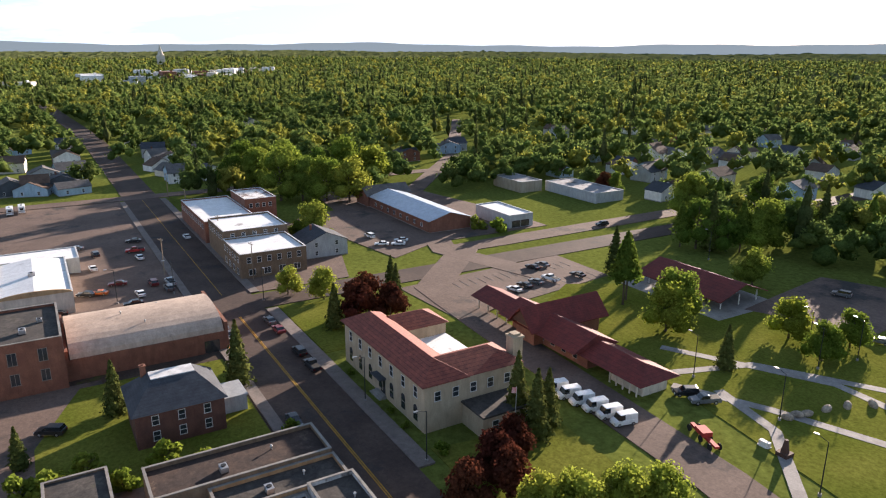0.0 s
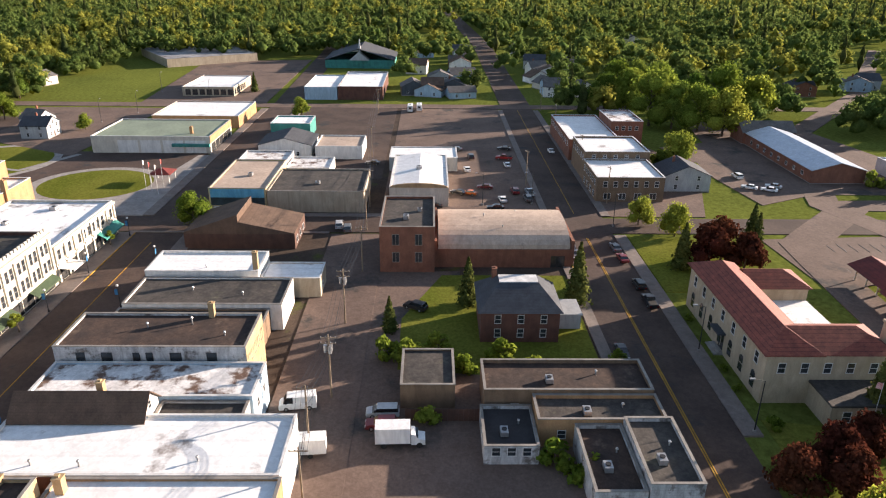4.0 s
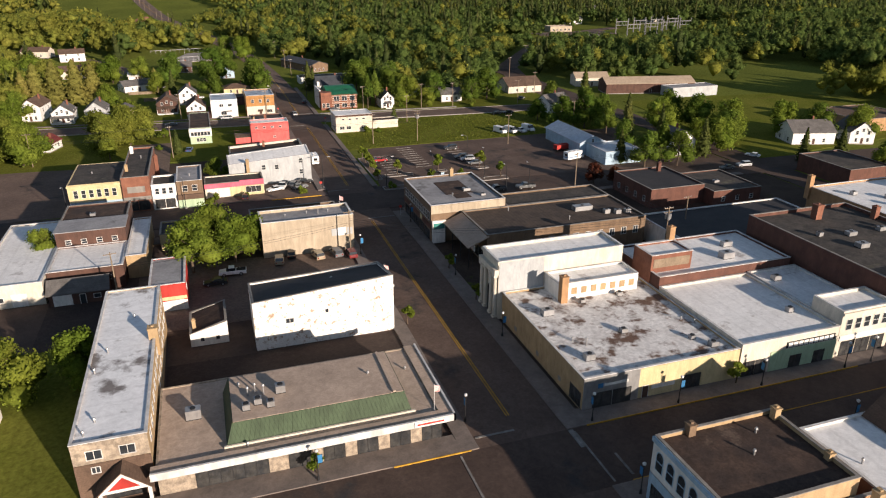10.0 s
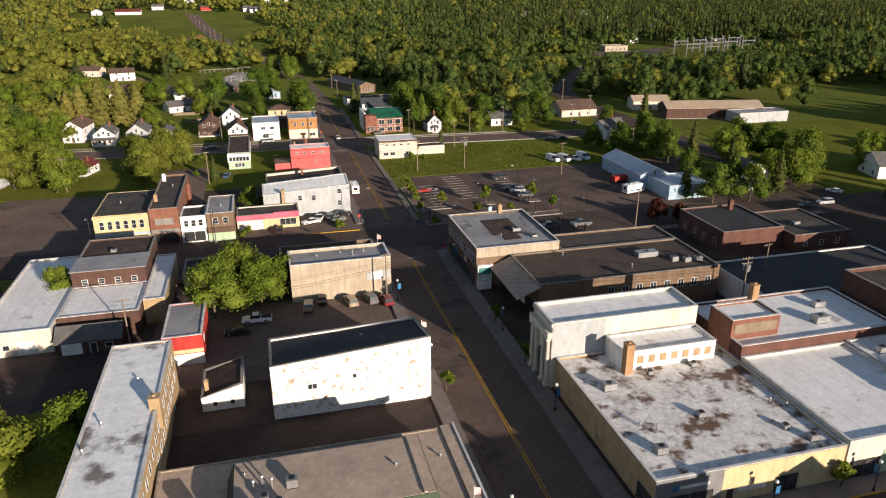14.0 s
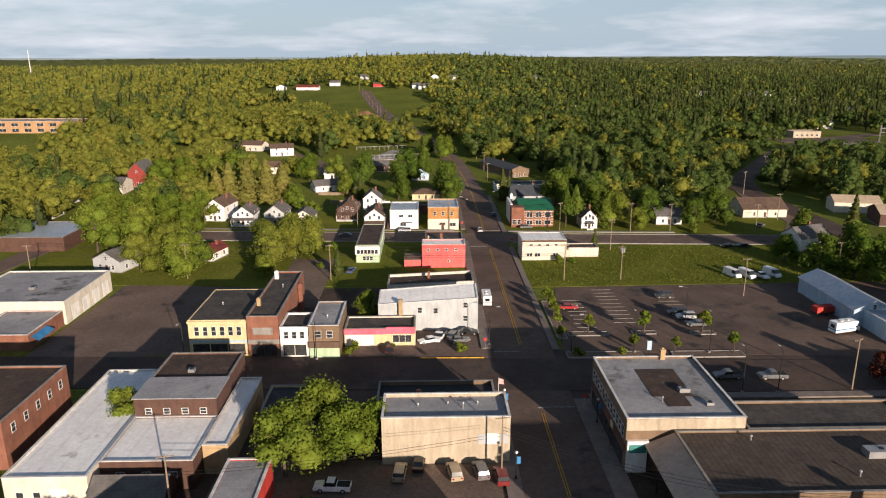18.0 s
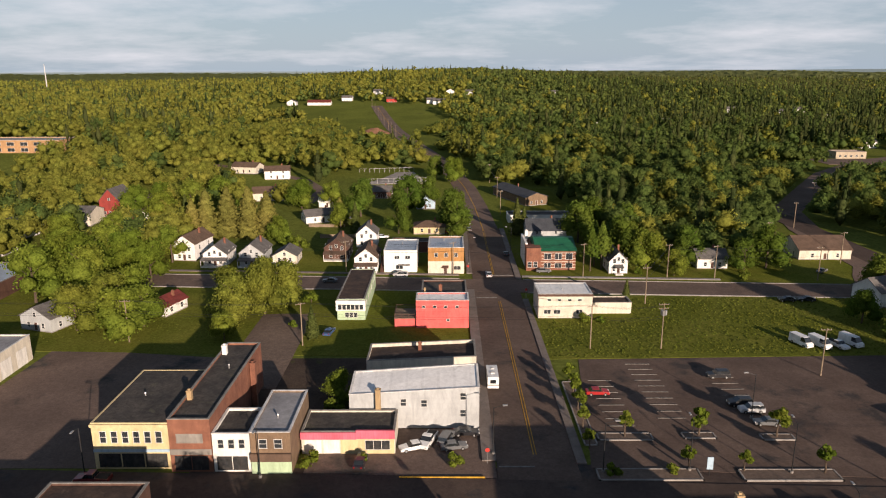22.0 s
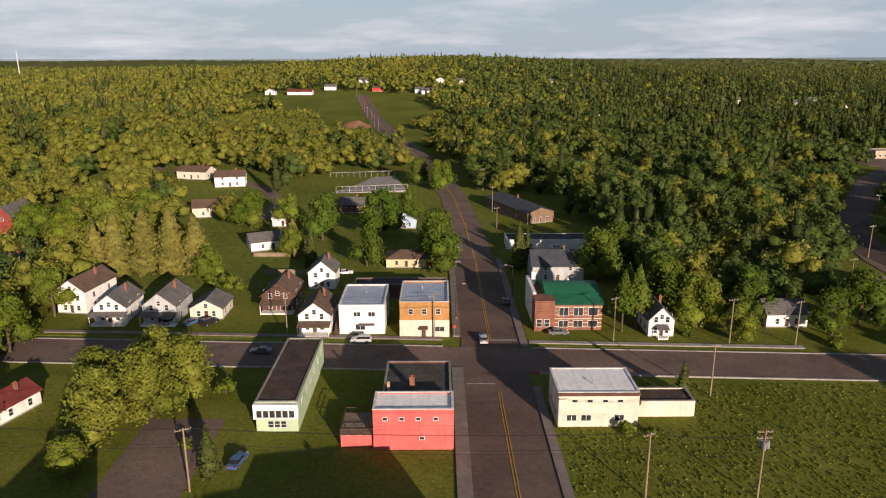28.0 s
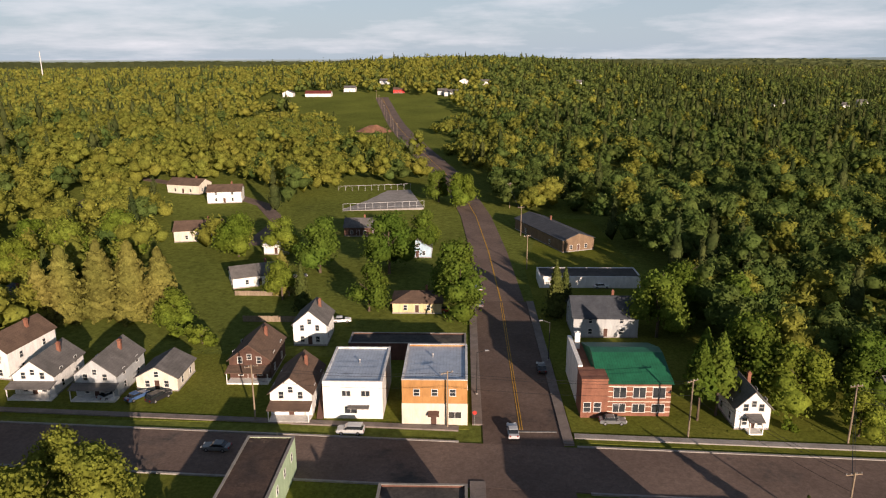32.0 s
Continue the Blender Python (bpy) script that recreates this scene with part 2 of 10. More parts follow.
def leaf_mat(name, a, b, trans=0.35, grain=1.6):
    """Foliage: two greens by broad patches, each leaf clump its own shade, some light through it."""
    m = bpy.data.materials.new(name)
    m.use_nodes = True
    n, l = m.node_tree.nodes, m.node_tree.links
    n.clear()
    out = n.new("ShaderNodeOutputMaterial")
    geo, oi = n.new("ShaderNodeNewGeometry"), n.new("ShaderNodeObjectInfo")
    n1 = n.new("ShaderNodeTexNoise"); n1.inputs["Scale"].default_value, n1.inputs["Detail"].default_value = 0.11, 4.0
    l.new(geo.outputs["Position"], n1.inputs["Vector"])
    ad = n.new("ShaderNodeMath"); ad.operation = "ADD"
    sc = n.new("ShaderNodeMath"); sc.operation = "MULTIPLY_ADD"; sc.inputs[1].default_value, sc.inputs[2].default_value = 0.5, -0.25
    l.new(oi.outputs["Random"], sc.inputs[0]); l.new(n1.outputs["Fac"], ad.inputs[0]); l.new(sc.outputs[0], ad.inputs[1])
    r1 = n.new("ShaderNodeValToRGB")
    r1.color_ramp.elements[0].position, r1.color_ramp.elements[1].position = 0.3, 0.7
    r1.color_ramp.elements[0].color, r1.color_ramp.elements[1].color = (*a, 1), (*b, 1)
    l.new(ad.outputs[0], r1.inputs[0])
    hsv = n.new("ShaderNodeHueSaturation"); l.new(r1.outputs["Color"], hsv.inputs["Color"])
    mr = n.new("ShaderNodeMapRange"); mr.inputs["To Min"].default_value, mr.inputs["To Max"].default_value = 0.75, 1.25
    l.new(geo.outputs["Random Per Island"], mr.inputs["Value"])
    n2 = n.new("ShaderNodeTexNoise"); n2.inputs["Scale"].default_value, n2.inputs["Detail"].default_value, n2.inputs["Roughness"].default_value = grain, 3.0, 0.65
    l.new(geo.outputs["Position"], n2.inputs["Vector"])
    m2 = n.new("ShaderNodeMapRange"); m2.inputs["From Min"].default_value, m2.inputs["From Max"].default_value = 0.3, 0.7
    m2.inputs["To Min"].default_value, m2.inputs["To Max"].default_value = 0.62, 1.3
    l.new(n2.outputs["Fac"], m2.inputs["Value"])
    mu = n.new("ShaderNodeMath"); mu.operation = "MULTIPLY"; l.new(mr.outputs["Result"], mu.inputs[0]); l.new(m2.outputs["Result"], mu.inputs[1]); l.new(mu.outputs[0], hsv.inputs["Value"])
    n3 = n.new("ShaderNodeTexNoise"); n3.inputs["Scale"].default_value, n3.inputs["Detail"].default_value = 0.07, 2.0
    l.new(geo.outputs["Position"], n3.inputs["Vector"])
    m3 = n.new("ShaderNodeMapRange"); m3.inputs["From Min"].default_value, m3.inputs["From Max"].default_value = 0.3, 0.7
    m3.inputs["To Min"].default_value, m3.inputs["To Max"].default_value = 0.494, 0.522
    l.new(n3.outputs["Fac"], m3.inputs["Value"]); l.new(m3.outputs["Result"], hsv.inputs["Hue"])
    bp = n.new("ShaderNodeBump"); bp.inputs["Strength"].default_value, bp.inputs["Distance"].default_value = 0.6, 0.5 / grain
    l.new(n2.outputs["Fac"], bp.inputs["Height"])
    d, t = n.new("ShaderNodeBsdfDiffuse"), n.new("ShaderNodeBsdfTranslucent")
    l.new(bp.outputs[0], d.inputs["Normal"]); l.new(bp.outputs[0], t.inputs["Normal"])
    l.new(hsv.outputs[0], d.inputs["Color"]); l.new(hsv.outputs[0], t.inputs["Color"])
    mx = n.new("ShaderNodeMixShader"); mx.inputs[0].default_value = trans
    l.new(d.outputs[0], mx.inputs[1]); l.new(t.outputs[0], mx.inputs[2]); l.new(mx.outputs[0], out.inputs[0])
    MATS[name] = m
    return m


M_ASPHALT = mat("asphalt", (0.063, 0.045, 0.038), (0.092, 0.066, 0.054), 0.9, 0.12, 3.0, 0.18, 0.2, stain=(0.045, 0.043, 0.043), stain_at=0.58, spec=0.15)
M_OLD_ASPHALT = mat("old_asphalt", (0.125, 0.09, 0.074), (0.165, 0.119, 0.097), 0.95, 0.09, 2.5, 0.2, 0.25, stain=(0.06, 0.055, 0.052), stain_at=0.57, spec=0.15)
M_LOT_DARK = mat("dark_lot_asphalt", (0.046, 0.035, 0.031), (0.066, 0.050, 0.043), 0.92, 0.12, 3.0, 0.25, 0.2, stain=(0.075, 0.06, 0.05), stain_at=0.6, spec=0.1)
M_ROAD = mat("road_asphalt", (0.098, 0.069, 0.056), (0.136, 0.097, 0.078), 0.92, 0.1, 2.5, 0.2, 0.25, stain=(0.055, 0.047, 0.044), stain_at=0.57, spec=0.15)
M_GRAVEL = mat("gravel", (0.17, 0.125, 0.098), (0.12, 0.09, 0.074), 0.95, 0.08, 2.2, 0.3, 0.4, stain=(0.07, 0.085, 0.03), stain_at=0.66, spec=0.15)
M_EARTH = mat("earth_yard", (0.058, 0.044, 0.036), (0.085, 0.064, 0.05), 0.95, 0.15, 2.5, 0.3, 0.3, stain=(0.075, 0.095, 0.018), stain_at=0.6, spec=0.05)
M_CONCRETE = mat("concrete", (0.30, 0.28, 0.26), (0.23, 0.21, 0.195), 0.9, 0.3, 4.0, 0.15, 0.15)
M_WALK = mat("sidewalk", (0.20, 0.165, 0.145), (0.155, 0.13, 0.115), 0.9, 0.35, 4.0, 0.15, 0.15)
M_GRASS = mat("grass", (0.105, 0.122, 0.02), (0.148, 0.153, 0.03), 0.95, 0.07, 1.6, 0.35, 0.5, stain=(0.13, 0.12, 0.03), stain_at=0.63, spec=0.0)
M_LAND = mat("land", (0.14, 0.16, 0.034), (0.105, 0.125, 0.028), 0.95, 0.02, 0.6, 0.4, 0.5, stain=(0.09, 0.10, 0.035), stain_at=0.66, spec=0.0)
M_YELLOW_LINE = mat("yellow_paint", (0.50, 0.28, 0.03), None, 0.8, 1.0, 5.0, 0.25, 0.0)
M_WHITE_LINE = mat("white_line_paint", (0.24, 0.23, 0.215), None, 0.8, 1.0, 5.0, 0.3, 0.0, wear=0.5)
M_ROOF_WHITE = mat("white_membrane", (0.80, 0.80, 0.79), (0.72, 0.72, 0.71), 0.6, 0.18, 1.5, 0.08, 0.1, lines=3.0, line_dark=0.93, line_axis="x", stain=(0.28, 0.25, 0.23), stain_at=0.61, wear=0.16)
M_ROOF_PATCHED = mat("patched_membrane", (0.80, 0.81, 0.82), (0.74, 0.75, 0.76), 0.6, 0.22, 1.5, 0.08, 0.1, lines=3.0, line_dark=0.94, line_axis="y", stain=(0.20, 0.18, 0.17), stain_at=0.55, wear=0.15)
M_ROOF_RUST = mat("rust_stained_membrane", (0.74, 0.73, 0.71), (0.64, 0.62, 0.6), 0.7, 0.34, 1.5, 0.12, 0.1, stain=(0.14, 0.085, 0.06), stain_at=0.5, wear=0.3)
M_ROOF_DARK = mat("tar_roof", (0.046, 0.042, 0.039), (0.078, 0.068, 0.059), 0.9, 0.3, 2.5, 0.25, 0.2, stain=(0.105, 0.10, 0.07), stain_at=0.6, wear=0.45)
M_ROOF_BLACK = mat("black_rubber_roof", (0.028, 0.028, 0.032), (0.04, 0.038, 0.04), 0.8, 0.2, 2.5, 0.15, 0.1)
M_ROOF_BROWN = mat("brown_gravel_roof", (0.075, 0.048, 0.036), (0.042, 0.03, 0.026), 0.95, 0.3, 3.0, 0.25, 0.3, stain=(0.12, 0.085, 0.065), stain_at=0.6, wear=0.4)
M_ROOF_TAN = mat("tan_gravel_roof", (0.46, 0.36, 0.285), (0.37, 0.29, 0.23), 0.9, 0.12, 3.0, 0.15, 0.2, stain=(0.13, 0.10, 0.085), stain_at=0.64)
M_ROOF_GREY = mat("grey_roof", (0.30, 0.30, 0.31), (0.21, 0.21, 0.22), 0.8, 0.15, 2.0, 0.15, 0.1, stain=(0.08, 0.075, 0.07), stain_at=0.56)
M_ROOF_BLUE = mat("pale_metal_roof", (0.45, 0.50, 0.56), (0.38, 0.43, 0.50), 0.4, 0.3, 2.0, 0.06, 0.05, metal=0.3, lines=0.6, line_dark=0.85, line_axis="x")
M_SHINGLE = mat("grey_shingle", (0.14, 0.13, 0.125), (0.10, 0.095, 0.09), 0.95, 0.4, 5.0, 0.25, 0.3, lines=0.3, line_dark=0.85)
M_SHINGLE_BROWN = mat("brown_shingle", (0.13, 0.085, 0.06), (0.095, 0.062, 0.045), 0.95, 0.4, 5.0, 0.25, 0.3, lines=0.3, line_dark=0.85)
M_SHINGLE_DARK = mat("slate_shingle", (0.06, 0.066, 0.076), (0.045, 0.05, 0.06), 0.9, 0.4, 5.0, 0.25, 0.3, lines=0.3, line_dark=0.85)
M_GREEN_ROOF = mat("green_metal_roof", (0.014, 0.12, 0.060), (0.012, 0.095, 0.048), 0.5, 0.4, 2.0, 0.1, 0.05, lines=0.5, line_dark=0.8, line_axis="x")
M_RED_ROOF = mat("red_roof", (0.17, 0.034, 0.028), (0.125, 0.028, 0.024), 0.8, 0.4, 3.0, 0.2, 0.2, lines=0.4, line_dark=0.8)
M_TILE_ROOF = mat("clay_tile", (0.24, 0.068, 0.045), (0.16, 0.046, 0.033), 0.8, 0.9, 5.0, 0.35, 0.3, lines=0.36, line_dark=0.6, rnd=0.1)
M_BRICK = mat("red_brick", (0.24, 0.105, 0.066), (0.18, 0.076, 0.05), 0.9, 0.5, 9.0, 0.3, 0.3, lines=0.24, line_dark=0.86)
M_BRICK_DARK = mat("dark_brick", (0.135, 0.062, 0.045), (0.10, 0.048, 0.036), 0.9, 0.5, 9.0, 0.3, 0.3, lines=0.24, line_dark=0.86)
M_BRICK_ORANGE = mat("orange_brick", (0.40, 0.24, 0.12), (0.33, 0.195, 0.10), 0.9, 0.5, 9.0, 0.25, 0.3, lines=0.24, line_dark=0.88)
M_BRICK_TAN = mat("tan_brick", (0.42, 0.30, 0.165), (0.35, 0.245, 0.135), 0.9, 0.5, 9.0, 0.2, 0.3, lines=0.24, line_dark=0.9)
M_BRICK_BROWN = mat("brown_brick", (0.20, 0.135, 0.085), (0.155, 0.105, 0.068), 0.9, 0.5, 9.0, 0.3, 0.3, lines=0.24, line_dark=0.88)
M_CREAM = mat("cream_stone", (0.60, 0.55, 0.46), (0.53, 0.485, 0.405), 0.85, 0.4, 5.0, 0.15, 0.15)
M_SAND = mat("sand_stucco", (0.42, 0.34, 0.24), (0.36, 0.29, 0.20), 0.9, 0.4, 5.0, 0.15, 0.2)
M_YELLOW = mat("yellow_wall", (0.57, 0.47, 0.27), (0.51, 0.41, 0.23), 0.85, 0.3, 5.0, 0.12, 0.15)
M_TANWALL = mat("tan_block", (0.42, 0.355, 0.265), (0.36, 0.30, 0.22), 0.9, 0.3, 4.0, 0.14, 0.2, lines=3.0, line_dark=0.9, line_axis="xy")
M_WHITE = mat("white_paint", (0.74, 0.72, 0.68), (0.66, 0.64, 0.60), 0.7, 0.4, 4.0, 0.07, 0.08)
M_PEEL = mat("peeling_white_brick", (0.78, 0.77, 0.74), (0.72, 0.70, 0.66), 0.85, 1.6, 7.0, 0.12, 0.25, stain=(0.36, 0.26, 0.18), stain_at=0.545, wear=0.16)
M_GREYPEEL = mat("weathered_white_block", (0.52, 0.52, 0.52), (0.40, 0.40, 0.40), 0.9, 0.5, 4.0, 0.2, 0.25, lines=0.4, line_dark=0.88, stain=(0.15, 0.135, 0.125), stain_at=0.54, wear=0.45)
M_SIDING = mat("white_siding", (0.74, 0.73, 0.71), (0.69, 0.68, 0.66), 0.6, 0.3, 4.0, 0.05, 0.05, lines=0.22, line_dark=0.86)
M_GREYSIDE = mat("grey_siding", (0.41, 0.425, 0.43), (0.36, 0.375, 0.38), 0.6, 0.3, 4.0, 0.06, 0.05, lines=0.25, line_dark=0.86)
M_GREENSIDE = mat("pale_green_siding", (0.40, 0.52, 0.34), (0.36, 0.47, 0.31), 0.6, 0.3, 4.0, 0.06, 0.05, lines=0.25, line_dark=0.86)
M_BLUESIDE = mat("pale_blue_siding", (0.36, 0.48, 0.58), (0.32, 0.43, 0.52), 0.6, 0.3, 4.0, 0.06, 0.05, lines=0.25, line_dark=0.86)
M_NAVY = mat("slate_blue_siding", (0.07, 0.085, 0.10), (0.055, 0.068, 0.08), 0.6, 0.3, 4.0, 0.06, 0.05, lines=0.25, line_dark=0.86)
M_PINKRED = mat("salmon_red_wall", (0.60, 0.12, 0.11), (0.54, 0.10, 0.095), 0.8, 0.3, 4.0, 0.08, 0.1)
M_STEEL = mat("dull_steel", (0.20, 0.20, 0.20), None, 0.7, 0.5, 4.0, 0.1, 0.0)
M_FLAG = mat("striped_flag", (0.55, 0.12, 0.11), (0.62, 0.50, 0.48), 0.8, 0.3, 4.0, 0.1, 0.0, lines=0.3, line_dark=0.6)
M_RED = mat("red_paint", (0.48, 0.045, 0.035), None, 0.7, 0.3, 4.0, 0.1, 0.05)
M_PINK = mat("pink_paint", (0.68, 0.14, 0.20), None, 0.7, 0.3, 4.0, 0.08, 0.05, lines=0.45, line_dark=0.85, line_axis="xy")
M_ORANGE = mat("orange_wall", (0.40, 0.21, 0.075), (0.35, 0.175, 0.06), 0.8, 0.3, 4.0, 0.1, 0.1, lines=0.22, line_dark=0.88)
M_TEAL = mat("teal_paint", (0.05, 0.24, 0.21), None, 0.7, 0.4, 4.0, 0.1, 0.05)
M_GREEN = mat("green_paint", (0.055, 0.085, 0.045), None, 0.7, 0.4, 4.0, 0.1, 0.05, lines=0.5, line_dark=0.75, line_axis="xy")
M_BLUE = mat("blue_paint", (0.04, 0.20, 0.42), None, 0.6, 0.4, 4.0, 0.1, 0.05)
M_BROWNWOOD = mat("brown_wood", (0.10, 0.052, 0.038), (0.075, 0.04, 0.03), 0.8, 0.5, 5.0, 0.2, 0.1, lines=0.25, line_dark=0.85)
M_WOOD = mat("weathered_wood", (0.26, 0.20, 0.14), (0.19, 0.145, 0.10), 0.9, 0.5, 6.0, 0.25, 0.2)
M_STONEROUGH = mat("rubble_stone", (0.40, 0.33, 0.25), (0.22, 0.18, 0.14), 0.9, 1.4, 6.0, 0.3, 0.4)
M_CAPWHITE = mat("white_metal_trim", (0.66, 0.65, 0.63), None, 0.45, 0.5, 4.0, 0.04, 0.0)
M_TRIM = mat("pale_trim", (0.26, 0.24, 0.215), None, 0.7, 0.5, 4.0, 0.1, 0.05)
M_METAL = mat("galvanised_metal", (0.42, 0.42, 0.42), (0.34, 0.34, 0.34), 0.4, 1.0, 4.0, 0.1, 0.05, metal=0.6)
M_DARKMETAL = mat("dark_metal", (0.04, 0.04, 0.042), None, 0.5, 1.0, 4.0, 0.1, 0.05, metal=0.4)
M_BLACK = mat("black_rubber", (0.02, 0.02, 0.02), None, 0.8, 1.0, 4.0, 0.1, 0.0)
M_BARK = mat("bark", (0.11, 0.08, 0.055), (0.075, 0.055, 0.04), 0.95, 2.0, 8.0, 0.3, 0.5)
M_GLASS = mat("window_glass", (0.025, 0.03, 0.036), (0.04, 0.045, 0.05), 0.08, 0.4, 1.0, 0.3, 0.0, spec=0.8)
M_SHOPGLASS = mat("shop_glass", (0.03, 0.032, 0.035), (0.06, 0.058, 0.055), 0.1, 0.8, 1.0, 0.4, 0.0, spec=0.7)
M_CARGLASS = mat("car_glass", (0.02, 0.024, 0.028), None, 0.08, 1.0, 3.0, 0.1, 0.0, spec=0.8)
leaf_mat("leaves", (0.135, 0.178, 0.024), (0.20, 0.236, 0.036), 0.5)
leaf_mat("leaves_yellow", (0.21, 0.235, 0.03), (0.28, 0.29, 0.045), 0.55)
leaf_mat("leaves_dark", (0.09, 0.132, 0.02), (0.14, 0.182, 0.03), 0.45)
leaf_mat("leaves_red", (0.060, 0.020, 0.014), (0.09, 0.030, 0.018), 0.3)
leaf_mat("needles", (0.055, 0.072, 0.02), (0.10, 0.108, 0.03), 0.25)
leaf_mat("leaves_olive", (0.16, 0.18, 0.03), (0.215, 0.23, 0.04), 0.45)
leaf_mat("needles_olive", (0.13, 0.12, 0.032), (0.18, 0.16, 0.042), 0.2)
# Haze over the farthest woods is put into these lifted, bluer greens.
leaf_mat("hazed_leaves", (0.10, 0.125, 0.05), (0.15, 0.165, 0.065), 0.3, 0.3)
leaf_mat("grass_blades", (0.13, 0.15, 0.022), (0.18, 0.188, 0.034), 0.5)
leaf_mat("far_leaves", (0.21, 0.215, 0.04), (0.29, 0.28, 0.056), 0.5, 1.3)
leaf_mat("far_leaves_deep", (0.10, 0.138, 0.036), (0.155, 0.19, 0.05), 0.5, 1.3)
leaf_mat("far_needles", (0.045, 0.06, 0.02), (0.09, 0.095, 0.032), 0.25, 1.2)

# ---- mesh helpers ----


def box(bm, x0, y0, z0, x1, y1, z1):
    vs = [bm.verts.new(c) for c in ((x0, y0, z0), (x1, y0, z0), (x1, y1, z0), (x0, y1, z0), (x0, y0, z1), (x1, y0, z1), (x1, y1, z1), (x0, y1, z1))]
    for q in ((3, 2, 1, 0), (4, 5, 6, 7), (0, 1, 5, 4), (1, 2, 6, 5), (2, 3, 7, 6), (3, 0, 4, 7)):
        bm.faces.new([vs[i] for i in q])


def boxes(*rows):
    bm = bmesh.new()
    for r in rows:
        box(bm, *r)
    return bm


def prism(bm, lower, upper):
    """A solid between two closed outlines of equal length."""
    a, b = [bm.verts.new(p) for p in lower], [bm.verts.new(p) for p in upper]
    k = len(a)
    bm.faces.new(a[::-1])
    bm.faces.new(b)
    for i in range(k):
        bm.faces.new((a[i], a[(i + 1) % k], b[(i + 1) % k], b[i]))


def tube(bm, p, q, r0, r1, sides=8):
    """A tapered round bar from p to q."""
    p, q = Vector(p), Vector(q)
    d = (q - p).normalized()
    e = d.orthogonal().normalized()
    g = d.cross(e)
    rings = []
    for c, r in ((p, r0), (q, r1)):
        rings.append([c + (e * math.cos(2 * math.pi * i / sides) + g * math.sin(2 * math.pi * i / sides)) * r for i in range(sides)])
    prism(bm, rings[0], rings[1])


def link(name, bm, material):
    bmesh.ops.recalc_face_normals(bm, faces=bm.faces)
    me = bpy.data.meshes.new(name)
    bm.to_mesh(me)
    bm.free()
    me.materials.append(material)
    return me


def part(name, bm, material, parent, label=""):
    """A bmesh, or a ready mesh, as one mesh object under a thing."""
    me = bm if isinstance(bm, bpy.types.Mesh) else link(name, bm, material)
    ob = new(name, me)
    ob.parent = parent
    if label:
        ob["label"] = label
    return ob


def thing(name, x, y, label, category, z=0.0, rot=0.0, group="", kind=""):
    ob = new(name)
    ob.empty_display_size = 0.5
    ob.matrix_basis = pose(x, y, z, 0, 0, rot)
    return tagged(ob, label, category, group, kind)


def solid(name, bm, material, label, category, kind="", group="", m=None):
    """A thing made of one mesh."""
    ob = new(name, link(name, bm, material))
    if m:
        ob.matrix_basis = m
    return tagged(ob, label, category, group, kind)


SHARED = {}


